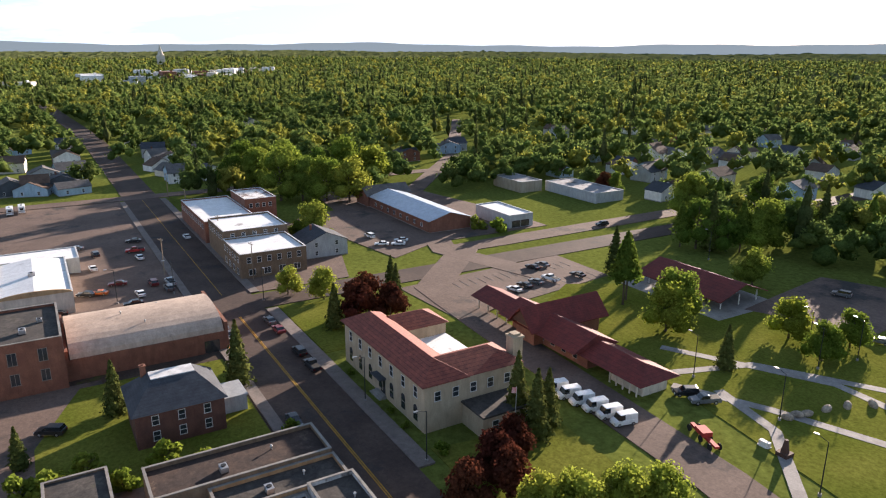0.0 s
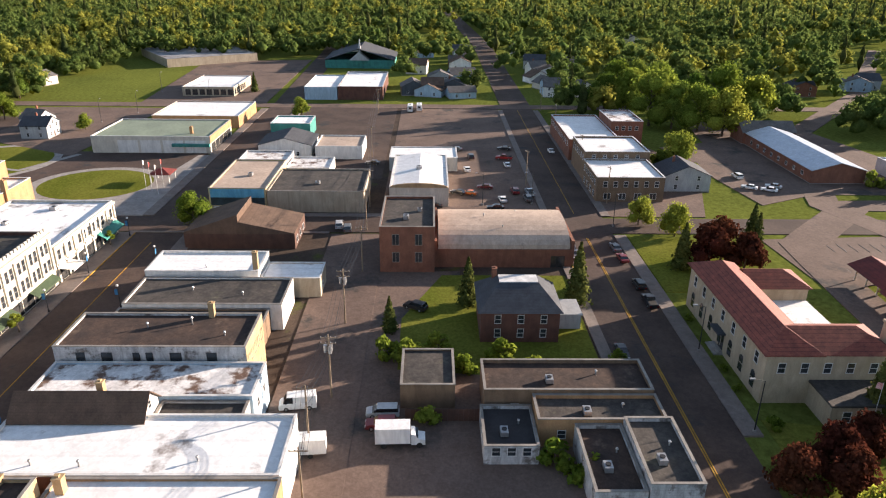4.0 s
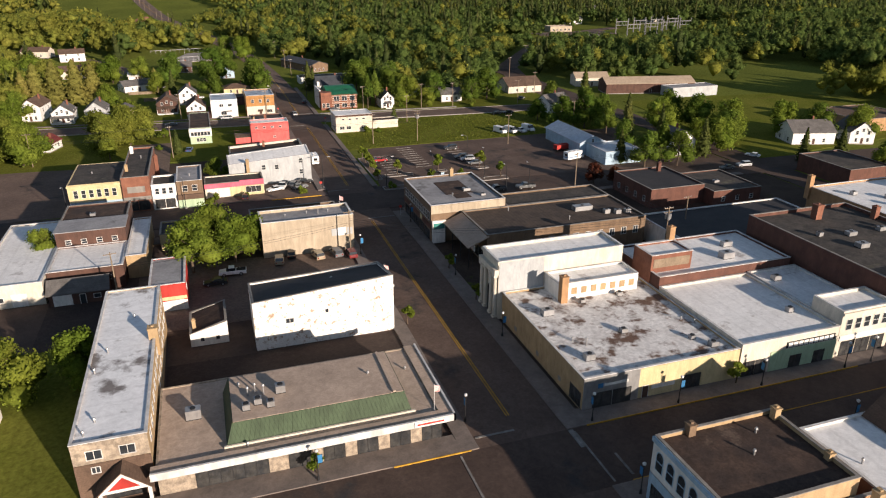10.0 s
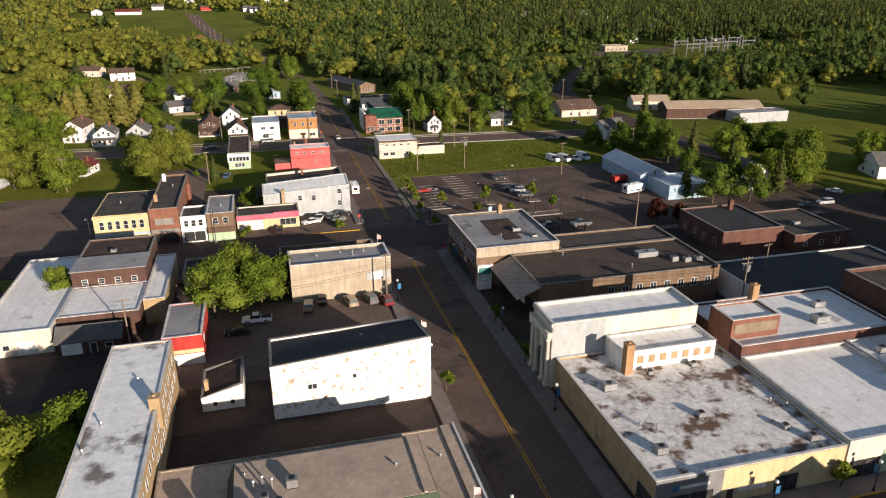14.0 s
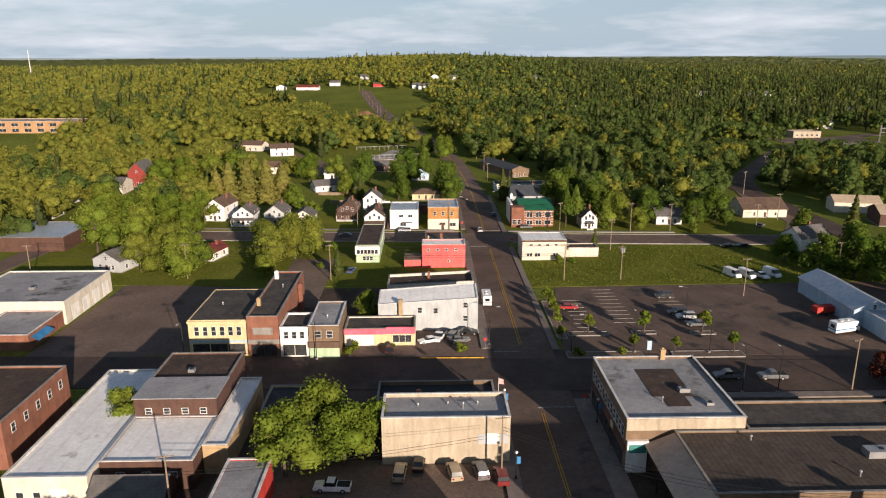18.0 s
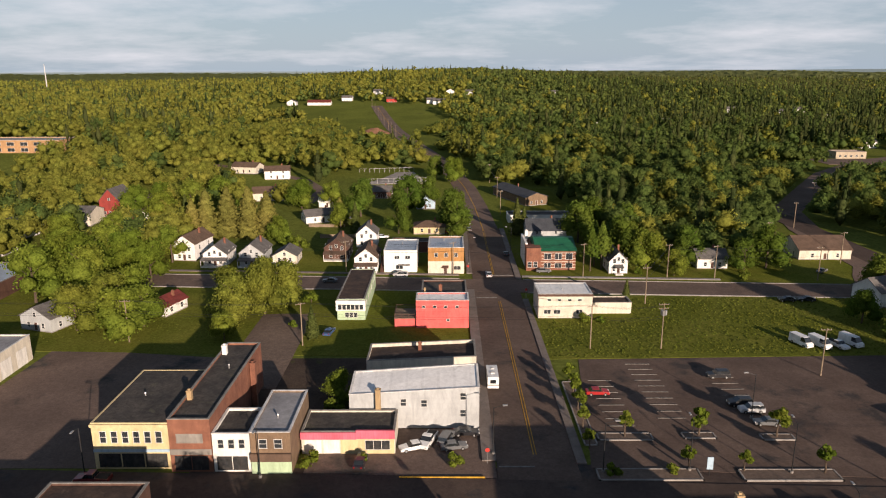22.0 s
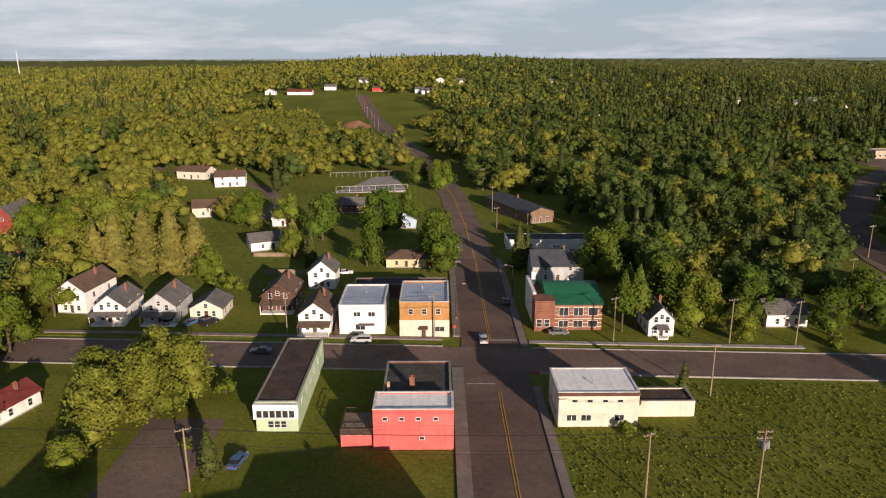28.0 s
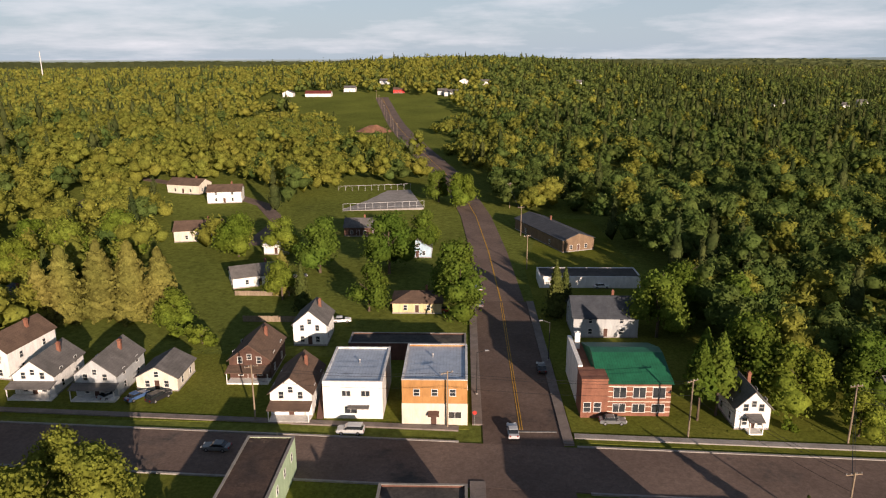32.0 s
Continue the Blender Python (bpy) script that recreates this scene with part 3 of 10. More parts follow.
def window_mesh(w, h, style):
    """Frame and pane, facing -y, with the sill's middle at the origin."""
    key = (round(w, 2), round(h, 2), style)
    if key in SHARED:
        return SHARED[key]
    t = 0.09 if style != "shop" else 0.07
    f, g = bmesh.new(), bmesh.new()
    a = w / 2
    if style == "garage":
        box(f, -a - 0.1, -0.05, 0, -a, 0.02, h + 0.1); box(f, a, -0.05, 0, a + 0.1, 0.02, h + 0.1); box(f, -a, -0.05, h, a, 0.02, h + 0.1)
        k = 4
        for i in range(k):
            box(g, -a, -0.03, i * h / k + 0.015, a, 0.02, (i + 1) * h / k - 0.015)
        box(g, -a, -0.01, 0, a, 0.02, h)
    elif style == "door":
        box(f, -a - 0.08, -0.05, 0, -a, 0.02, h + 0.08); box(f, a, -0.05, 0, a + 0.08, 0.02, h + 0.08); box(f, -a, -0.05, h, a, 0.02, h + 0.08)
        box(g, -a, -0.03, 0, a, 0.02, h); box(g, -a + 0.12, -0.04, h * 0.5, a - 0.12, -0.03, h - 0.15)
    elif style == "arch":
        pts = [(-a, 0), (a, 0), (a, h - a)] + [(a * math.cos(math.pi * i / 8), h - a + a * math.sin(math.pi * i / 8)) for i in range(1, 8)] + [(-a, h - a)]
        big = [(-a - 0.16, -0.12), (a + 0.16, -0.12), (a + 0.16, h - a)] + [((a + 0.16) * math.cos(math.pi * i / 8), h - a + (a + 0.16) * math.sin(math.pi * i / 8)) for i in range(1, 8)] + [(-a - 0.16, h - a)]
        prism(f, [(x, -0.03, z) for x, z in big], [(x, 0.02, z) for x, z in big])
        prism(g, [(x, -0.05, z) for x, z in pts], [(x, -0.02, z) for x, z in pts])
        box(f, -a, -0.08, h * 0.5 - 0.04, a, -0.05, h * 0.5 + 0.04)
    else:
        box(f, -a - t, -0.06, 0, -a, 0.02, h); box(f, a, -0.06, 0, a + t, 0.02, h)
        box(f, -a - t, -0.06, h, a + t, 0.02, h + t); box(f, -a - t - 0.04, -0.10, -t, a + t + 0.04, 0.02, 0)
        box(g, -a, -0.015, 0, a, 0.02, h)
        if style == "sash":
            box(f, -a, -0.05, h / 2 - 0.04, a, -0.014, h / 2 + 0.04)
        if style in ("twin", "shop"):
            k = 2 if style == "twin" else max(2, round(w / 1.6))
            for i in range(1, k):
                box(f, -a + w * i / k - 0.04, -0.05, 0, -a + w * i / k + 0.04, -0.014, h)
        if style == "grid":
            for i in range(1, 3):
                box(f, -a + w * i / 3 - 0.03, -0.05, 0, -a + w * i / 3 + 0.03, -0.014, h)
                box(f, -a, -0.05, h * i / 3 - 0.03, a, -0.014, h * i / 3 + 0.03)
    fm, gm = link("window_frame", f, M_CAPWHITE), link("pane", g, {"garage": M_WHITE, "door": M_BROWNWOOD, "shop": M_SHOPGLASS}.get(style, M_GLASS))
    SHARED[key] = (fm, gm)
    return SHARED[key]


def window(parent, side, u, z, w, h, style, x0, y0, x1, y1, frame_mat=None, pane_mat=None):
    """One window, door or garage door on a side (S, E, N, W) of the block x0..x1, y0..y1, u metres along it from its left seen from outside."""
    fm, gm = window_mesh(w, h, style)
    m = {"S": pose(x0 + u, y0, z), "E": pose(x1, y0 + u, z, 0, 0, 90), "N": pose(x1 - u, y1, z, 0, 0, 180), "W": pose(x0, y1 - u, z, 0, 0, -90)}[side]
    name = {"garage": "garage_door", "door": "door"}.get(style, "window")
    ob = part(name, fm, None, parent)
    ob.matrix_basis = m
    gl = part({"garage": "panel", "door": "leaf"}.get(style, "pane"), gm, None, ob)
    for o, k in ((ob, frame_mat), (gl, pane_mat)):
        if k:
            o.material_slots[0].link = "OBJECT"
            o.material_slots[0].material = k
    return ob


def window_row(parent, side, u0, u1, n, z, w, h, style, blk, frame_mat=None, pane_mat=None):
    for i in range(n):
        window(parent, side, u0 + (u1 - u0) * ((i + 0.5) / n), z, w, h, style, *blk, frame_mat, pane_mat)


def roof_unit(x, y, z, w=1.6, d=1.1, h=0.9):
    """A rooftop air handler: base rails, casing, fan ring, side duct."""
    t = thing("rooftop_unit", x, y, "grey sheet metal rooftop air unit on a flat roof", "air unit", z=z, group="rooftop units")
    part("casing", boxes((-w / 2, -d / 2, 0.12, w / 2, d / 2, h)), M_METAL, t)
    part("rail", boxes((-w / 2, -d / 2, 0, w / 2, -d / 2 + 0.1, 0.12), (-w / 2, d / 2 - 0.1, 0, w / 2, d / 2, 0.12)), M_DARKMETAL, t)
    bm = bmesh.new(); tube(bm, (0, 0, h), (0, 0, h + 0.12), 0.38, 0.38, 12)
    part("fan_ring", bm, M_DARKMETAL, t)
    return t


def roof_vent(x, y, z, h=0.6, r=0.12, hood=True):
    t = thing("roof_vent", x, y, "short metal vent pipe standing on a roof", "vent", z=z, group="roof vents")
    bm = bmesh.new(); tube(bm, (0, 0, 0), (0, 0, h), r, r, 8)
    part("pipe", bm, M_METAL, t)
    if hood:
        bm = bmesh.new(); tube(bm, (0, 0, h), (0, 0, h + 0.2), r * 2, r * 1.2, 8)
        part("hood", bm, M_METAL, t)
    return t


def chimney(parent, x, y, z, h, w=0.8, material=None):
    bm = boxes((x - w / 2, y - w / 2, z, x + w / 2, y + w / 2, z + h), (x - w / 2 - 0.08, y - w / 2 - 0.08, z + h, x + w / 2 + 0.08, y + w / 2 + 0.08, z + h + 0.15), (x - 0.2, y - 0.2, z + h + 0.15, x + 0.2, y + 0.2, z + h + 0.4))
    return part("chimney", bm, material or M_BRICK_TAN, parent)


def ring(out, inn, low, high):
    """A closed wall between an outer and an inner outline, from the low to the high heights at its corners."""
    bm = bmesh.new()
    a, b, c, d = ([bm.verts.new((*p, z)) for p, z in zip(o, h)] for o, h in ((out, low), (out, high), (inn, high), (inn, low)))
    for i in range(len(out)):
        j = (i + 1) % len(out)
        for p, q in ((a, b), (b, c), (c, d), (d, a)):
            bm.faces.new((p[i], p[j], q[j], q[i]))
    return bm


def flat_building(name, label, x0, y0, x1, y1, h, wall, roof, parapet=0.5, cap=M_CAPWHITE, category="building", rise=None):
    """A flat-roofed block with a parapet all round, its roof deck inside it and a coping. rise: heights at the SW, SE, NE, NW corners."""
    t = thing(name, x0, y0, label, category)
    w, d, k = x1 - x0, y1 - y0, 0.3
    hs = rise or (h, h, h, h)
    out, inn = [(0, 0), (w, 0), (w, d), (0, d)], [(k, k), (w - k, k), (w - k, d - k), (k, d - k)]
    part("wall", ring(out, inn, (0, 0, 0, 0), hs), wall, t)
    bm = bmesh.new()
    prism(bm, [(*p, q - parapet - 0.2) for p, q in zip(inn, hs)], [(*p, q - parapet) for p, q in zip(inn, hs)])
    part("roof", bm, roof, t)
    if cap:
        e = 0.06
        o2, i2 = [(-e, -e), (w + e, -e), (w + e, d + e), (-e, d + e)], [(k + e, k + e), (w - k - e, k + e), (w - k - e, d - k - e), (k + e, d - k - e)]
        part("coping", ring(o2, i2, hs, [q + 0.1 for q in hs]), cap, t)
    return t, (0, 0, w, d)


def pitched_roof(bm, x0, y0, x1, y1, z, rise, over=0.4, axis="x", thick=0.18):
    """Two slabs meeting at a ridge along axis."""
    if axis == "x":
        ym = (y0 + y1) / 2
        s = rise / (ym - y0)
        for ya in (y0 - over, y1 + over):
            za = z - over * s
            lo = [(x0 - over, ya, za), (x1 + over, ya, za), (x1 + over, ym, z + rise), (x0 - over, ym, z + rise)]
            prism(bm, lo, [(a, b, c + thick) for a, b, c in lo])
    else:
        xm = (x0 + x1) / 2
        s = rise / (xm - x0)
        for xa in (x0 - over, x1 + over):
            za = z - over * s
            lo = [(xa, y0 - over, za), (xa, y1 + over, za), (xm, y1 + over, z + rise), (xm, y0 - over, z + rise)]
            prism(bm, lo, [(a, b, c + thick) for a, b, c in lo])


def hip_roof(bm, x0, y0, x1, y1, z, rise, over=0.5, thick=0.15):
    x0, y0, x1, y1 = x0 - over, y0 - over, x1 + over, y1 + over
    w, d = x1 - x0, y1 - y0
    k = min(w, d) / 2
    top = [(x0 + k, y0 + k, z + rise), (x1 - k, y0 + k, z + rise), (x1 - k, y1 - k, z + rise), (x0 + k, y1 - k, z + rise)]
    if w > d:
        top = [(x0 + k, (y0 + y1) / 2 - 0.05, z + rise), (x1 - k, (y0 + y1) / 2 - 0.05, z + rise), (x1 - k, (y0 + y1) / 2 + 0.05, z + rise), (x0 + k, (y0 + y1) / 2 + 0.05, z + rise)]
    else:
        top = [((x0 + x1) / 2 - 0.05, y0 + k, z + rise), ((x0 + x1) / 2 + 0.05, y0 + k, z + rise), ((x0 + x1) / 2 + 0.05, y1 - k, z + rise), ((x0 + x1) / 2 - 0.05, y1 - k, z + rise)]
    base = [(x0, y0, z), (x1, y0, z), (x1, y1, z), (x0, y1, z)]
    prism(bm, [(a, b, c - thick) for a, b, c in base], base)
    prism(bm, base, top)


def house(label, x, y, w, d, h, rise, wall, roof, axis="y", rot=0.0, hip=False, porch=None, storeys=2, chim=True, name="house", wins=2, roof_label="", sides="SEW"):
    """A small pitched-roof house centred on x, y; the ridge runs along axis."""
    t = thing(name, x, y, label, "house", z=float(terrain(x, y)), rot=rot)
    x0, y0, x1, y1 = -w / 2, -d / 2, w / 2, d / 2
    bm = bmesh.new()
    if hip:
        box(bm, x0, y0, 0, x1, y1, h)
    elif axis == "y":
        prism(bm, [(x0, y0, 0), (x1, y0, 0), (x1, y0, h), (0, y0, h + rise), (x0, y0, h)], [(x0, y1, 0), (x1, y1, 0), (x1, y1, h), (0, y1, h + rise), (x0, y1, h)])
    else:
        prism(bm, [(x0, y0, 0), (x0, y1, 0), (x0, y1, h), (x0, 0, h + rise), (x0, y0, h)], [(x1, y0, 0), (x1, y1, 0), (x1, y1, h), (x1, 0, h + rise), (x1, y0, h)])
    part("wall", bm, wall, t)
    bm = bmesh.new()
    if hip:
        hip_roof(bm, x0, y0, x1, y1, h, rise)
    else:
        pitched_roof(bm, x0, y0, x1, y1, h + 0.02, rise, axis=axis)
    part("roof", bm, roof, t, roof_label)
    part("foundation", boxes((x0 - 0.05, y0 - 0.05, 0, x1 + 0.05, y1 + 0.05, 0.35)), M_CONCRETE, t)
    blk = (x0, y0, x1, y1)
    for s in range(storeys):
        z = 1.0 + 2.7 * s
        if z + 1.3 > h + (rise * 0.6 if axis == "y" and not hip else 0):
            break
        for side, n in (("S", wins), ("E", max(2, wins)), ("W", 2)):
            if side not in sides:
                continue
            ln = w if side == "S" else d
            window_row(t, side, 0.3, ln - 0.3, n, z, 0.85, 1.3, "sash", blk)
    if axis == "y" and not hip and rise > 2:
        window(t, "S", w / 2, h + 0.1, 0.8, 1.1, "sash", *blk)
    window(t, "S", w * 0.5, 0.35, 0.95, 2.0, "door", *blk)
    if porch:
        pw, pd = porch
        part("porch", boxes((-pw / 2, y0 - pd, 0, pw / 2, y0, 0.4), (-pw / 2, y0 - pd, 0.4, -pw / 2 + 0.15, y0 - pd + 0.15, 2.5), (pw / 2 - 0.15, y0 - pd, 0.4, pw / 2, y0 - pd + 0.15, 2.5)), M_WHITE, t)
        bm = bmesh.new()
        lo = [(-pw / 2 - 0.2, y0 - pd - 0.2, 2.5), (pw / 2 + 0.2, y0 - pd - 0.2, 2.5), (pw / 2 + 0.2, y0, 3.1), (-pw / 2 - 0.2, y0, 3.1)]
        prism(bm, lo, [(a, b, c + 0.12) for a, b, c in lo])
        part("porch_roof", bm, roof, t)
    if chim:
        chimney(t, w * 0.18, d * 0.15, h, rise + 0.7, 0.6, M_BRICK)
    return t

# ---- land and roads ----


def ease(a):
    a = np.clip(a, 0.0, 1.0)
    return a * a * (3 - 2 * a)


def terrain(x, y):
    """Height of the land: flat in the town, a gentle rise to the north-west, a wooded hill far to the north, rising slowly to the horizon."""
    r = np.hypot(x, y - 60)
    hill = 46 * ease((y - 780) / 800) * np.exp(-(((x + 20) / 520) ** 2)) * (1 - 0.6 * ease((y - 1800) / 900))
    west = 13 * ease((y - 250) / 260) * ease((40 - x) / 340) * (1 - ease((y - 560) / 240))
    swell = 12 * np.sin(np.arctan2(x, y) * 7.0) + 8 * np.sin(np.arctan2(x, y) * 17.0 + 1.0)
    return hill + west + (26 + 0.35 * swell) * ease((r - 1500) / 2800)


def mesh_from(name, verts, faces, material, smooth=False, soft=0):
    me = bpy.data.meshes.new(name)
    verts, faces = np.asarray(verts, np.float32), np.asarray(faces, np.int32)
    k = faces.shape[1]
    me.vertices.add(len(verts)); me.vertices.foreach_set("co", verts.ravel())
    me.loops.add(faces.size); me.loops.foreach_set("vertex_index", faces.ravel())
    me.polygons.add(len(faces)); me.polygons.foreach_set("loop_start", np.arange(0, faces.size, k, dtype=np.int32))
    me.polygons.foreach_set("use_smooth", np.arange(len(faces)) < soft if soft else np.full(len(faces), smooth))
    me.update(calc_edges=True)
    me.materials.append(material)
    return me


def land_sheet():
    rad = np.concatenate([[1.0], np.arange(60, 1500, 20.0), np.arange(1500, 4901, 85.0)])
    ang = np.linspace(0, 2 * np.pi, 241)[:-1]
    a, r = np.meshgrid(ang, rad)
    x, y = r * np.sin(a), 60 + r * np.cos(a)
    v = np.stack([x, y, terrain(x, y)], -1).reshape(-1, 3)
    k, n = len(ang), len(rad)
    i, j = np.meshgrid(np.arange(n - 1), np.arange(k), indexing="ij")
    q = np.stack([i * k + j, (i + 1) * k + j, (i + 1) * k + (j + 1) % k, i * k + (j + 1) % k], -1).reshape(-1, 4)
    q = q[:, ::-1]
    tagged(new("ground", mesh_from("ground", v, q, M_LAND, True)), "green land with rough grass reaching the horizon", "ground", kind="structure")


land_sheet()


def ribbon(name, pts, width, z, material, label, category="road", kind="structure", thick=0.0):
    """A strip along a line on the land, z above it, with a skirt down to the land."""
    pts = [Vector((*p[:2], 0)) for p in pts]
    fine = []
    for p, q in zip(pts, pts[1:]):
        k = max(1, int((q - p).length / 12))
        fine += [p.lerp(q, i / k) for i in range(k)]
    fine.append(pts[-1])
    v, f = [], []
    for i, p in enumerate(fine):
        d = (fine[min(i + 1, len(fine) - 1)] - fine[max(i - 1, 0)]).normalized()
        s = Vector((d.y, -d.x, 0)) * (width / 2)
        for c, dz in ((p - s, -0.3), (p - s, z), (p + s, z), (p + s, -0.3)):
            v.append((c.x, c.y, float(terrain(c.x, c.y)) + dz))
    for i in range(len(fine) - 1):
        b = 4 * i
        for j in range(3):
            f.append((b + j, b + 4 + j, b + 5 + j, b + 1 + j))
    return tagged(new(name, mesh_from(name, v, np.array(f)[:, ::-1], material)), label, category, kind=kind)


LAYER = [0]


def next_z():
    """Flush patches lie a few millimetres above one another."""
    LAYER[0] += 1
    return 0.02 + 0.0036 * LAYER[0]


def patch(name, x0, y0, x1, y1, z, material, label, category="ground", kind="structure"):
    z = z if z > 0.2 else next_z()
    return solid(name, boxes((x0, y0, -0.2, x1, y1, z)), material, label, category, kind)


def polygon(name, pts, z, material, label, category="ground", kind="structure"):
    bm = bmesh.new()
    z = next_z()
    prism(bm, [(*p, -0.2) for p in pts], [(*p, z) for p in pts])
    return solid(name, bm, material, label, category, kind)


def slope_line(x, a, b):
    """y at x on the line through two (x, y) points."""
    return a[1] + (b[1] - a[1]) * (x - a[0]) / (b[0] - a[0])


AX = -1.0                                   # centre of the long north-south street
ROAD_A = [(AX, -170), (AX, 300), (-2.6, 349), (-5.8, 402), (-13.0, 464), (-21.5, 510), (-43.7, 620), (-57.0, 696), (-75.5, 809), (-97, 941), (-117, 1056)]
ribbon("road_main", ROAD_A[:2], 13.6, 0.150, M_ROAD, "worn dark asphalt main street with a double yellow line")
ribbon("road_hill", ROAD_A[1:], 12.4, 0.154, M_OLD_ASPHALT, "grey asphalt road climbing a wooded hill")
ribbon("road_shops", [(-260, -8), (300, -8), (520, -2)], 12.4, 0.158, M_ASPHALT, "dark asphalt shopping street between brick fronts")
ribbon("road_post", [(-200, -114.6), (520, -114.6), (900, -95)], 14.0, 0.162, M_ASPHALT, "wide grey asphalt street with a yellow centre line")
D0, D1 = (-90, 112.0), (58, 106.5)
ribbon("road_north", [(-300, slope_line(-300, D0, D1)), D0, D1, (260, slope_line(260, D0, D1))], 15.0, 0.166, M_ASPHALT, "dark asphalt side street")
E0, E1 = (-110, 228.0), (80, 216.5)
ribbon("road_far", [(-300, slope_line(-300, E0, E1)), E0, E1, (112, 215), (126, 240), (131, 296), (142, 336), (165, 371), (219, 450), (281, 514), (350, 550)], 12.6, 0.170, M_OLD_ASPHALT, "grey residential street bending away between trees")
ribbon("road_cross", [(133, -420), (133, 330)], 11.0, 0.174, M_ASPHALT, "dark asphalt cross street")
ribbon("road_east", [(288, -300), (288, 160)], 9.0, 0.178, M_OLD_ASPHALT, "grey asphalt street between houses")
ribbon("road_depot", [(-120, -146), (-20, -154), (20, -160), (120, -166), (150, -196), (152, -300), (160, -420)], 9.5, 0.182, M_OLD_ASPHALT, "pale worn street past the depot")
ribbon("alley", [(26, -57.5), (126, -57.5)], 13.5, 0.186, M_OLD_ASPHALT, "patched gravel and asphalt alley")
ribbon("road_west", [(-165, 120), (-150, 260), (-168, 420)], 9.0, 0.190, M_OLD_ASPHALT, "narrow grey residential street")
ribbon("road_diagonal", [(112, -200), (150, -188), (230, -215), (330, -300), (520, -420)], 9.0, 0.194, M_OLD_ASPHALT, "pale asphalt road leading out of town")


def line_pair(name, x, y0, y1, gap=0.28):
    bm = boxes((x - gap - 0.07, y0, 0.0, x - gap + 0.07, y1, 0.216), (x + gap - 0.07, y0, 0.0, x + gap + 0.07, y1, 0.216))
    solid(name, bm, M_YELLOW_LINE, "double yellow painted centre line", "road marking", "structure")


ribbon("road_shoulder", ROAD_A[5:], 16.5, 0.12, M_GRAVEL, "pale gravel shoulders of the hill road")
ribbon("marking_hill", ROAD_A[1:], 0.34, 0.2, M_YELLOW_LINE, "yellow painted centre line up the hill", "road marking")
line_pair("marking_1", AX, 4, 92, 0.2)
line_pair("marking_2", AX, 124, 206, 0.25)
line_pair("marking_3", AX, 233, 299, 0.22)
for n, (x0, y0, x1, y1) in enumerate(((30, -114.75, 124, -114.6), (30, -114.4, 124, -114.25), (142, -114.6, 280, -114.45), (22, -8.1, 120, -7.95))):
    solid(f"marking_{n + 4}", boxes((x0, y0, 0, x1, y1, 0.214)), M_YELLOW_LINE, "yellow painted centre line on asphalt", "road marking", "structure")
for n, (x0, y0, x1, y1) in enumerate(((-7.5, 0.4, -1.5, 0.75), (-7.5, -16.7, -1.5, -16.35), (9.5, -13, 9.85, -8.5), (-10.9, -13, -10.6, -2.5), (6.5, -13.5, 6.8, -2.5), (5.8, -6, 6.6, -2), (-1.5, 94, 5.5, 94.35), (-7.5, 120, -1.5, 120.35), (-7.4, 209.5, -1.5, 209.9), (-1.5, 232, 5.2, 232.4))):
    solid(f"stop_line_{n + 1}", boxes((x0, y0, 0, x1, y1, 0.212)), M_WHITE_LINE, "worn white stop line", "road marking", "structure")

WALKS = [  # pavements, raised kerb high
    (-10.3, 0.8, -7.8, 98.5), (5.8, 2.2, 9.2, 97.2), (-50, -1.8, -7.8, 0.8), (5.8, -1.8, 126.5, 2.2), (8.6, -18.0, 126.5, -14.2), (5.8, -60, 8.6, -14.2),
    (-10.3, -60, -7.8, -14.2), (-60, -18, -10.3, -14.2), (-10.2, 122, -7.8, 217), (-9.6, 234.5, -7.8, 330), (5.8, 121, 7.4, 208), (5.8, 228, 7.6, 300), (40, -107.6, 126, -105.4), (46, -124.6, 126, -121.6),
    (140, -107.6, 280, -105.6), (140, -124.0, 280, -121.6), (139, -18, 280, -14.2), (139, -1.8, 280, 1.2), (126.5, -50, 127.4, 0), (138.6, -104, 141, -18), (-240, 92, -10.3, 96.5), (9.2, 96.8, 120, 99.0), (-59.5, 0.8, -10.35, 2.15)]
for n, (x0, y0, x1, y1) in enumerate(WALKS):
    ob = patch(f"pavement_{n + 1}", x0, y0, x1, y1, 0.34, M_WALK, "grey brown concrete pavement with a raised kerb", "pavement")
    
KERBS = [(-20, -1.95, -9, -1.8), (9, -1.95, 60, -1.8), (98, -1.95, 126, -1.8), (9, -14.2, 26, -14.05), (100, -107.75, 126, -107.6), (-24, slope_line(-17, D0, D1) + 7.6, -10, slope_line(-17, D0, D1) + 7.75)]
for n, (x0, y0, x1, y1) in enumerate(KERBS):
    patch(f"kerb_{n + 1}", x0, y0, x1, y1, 0.345, M_YELLOW_LINE, "yellow painted kerb along a pavement", "kerb")

for n, (a, b, dy, wd, mt) in enumerate(((-108, -12, 6.6, 0.4, M_CONCRETE), (-108, -12, 11.0, 1.5, M_WALK), (8, 118, 6.6, 0.4, M_CONCRETE), (8, 70, 10.0, 1.5, M_CONCRETE), (-108, -12, -6.6, 0.4, M_CONCRETE), (8, 118, -6.6, 0.4, M_CONCRETE))):
    ribbon(f"kerb_line_{n + 1}", [(a, slope_line(a, E0, E1) + dy), (b, slope_line(b, E0, E1) + dy)], wd, 0.30 + 0.006 * n, mt, "pale concrete kerb or footway along a street", "kerb")
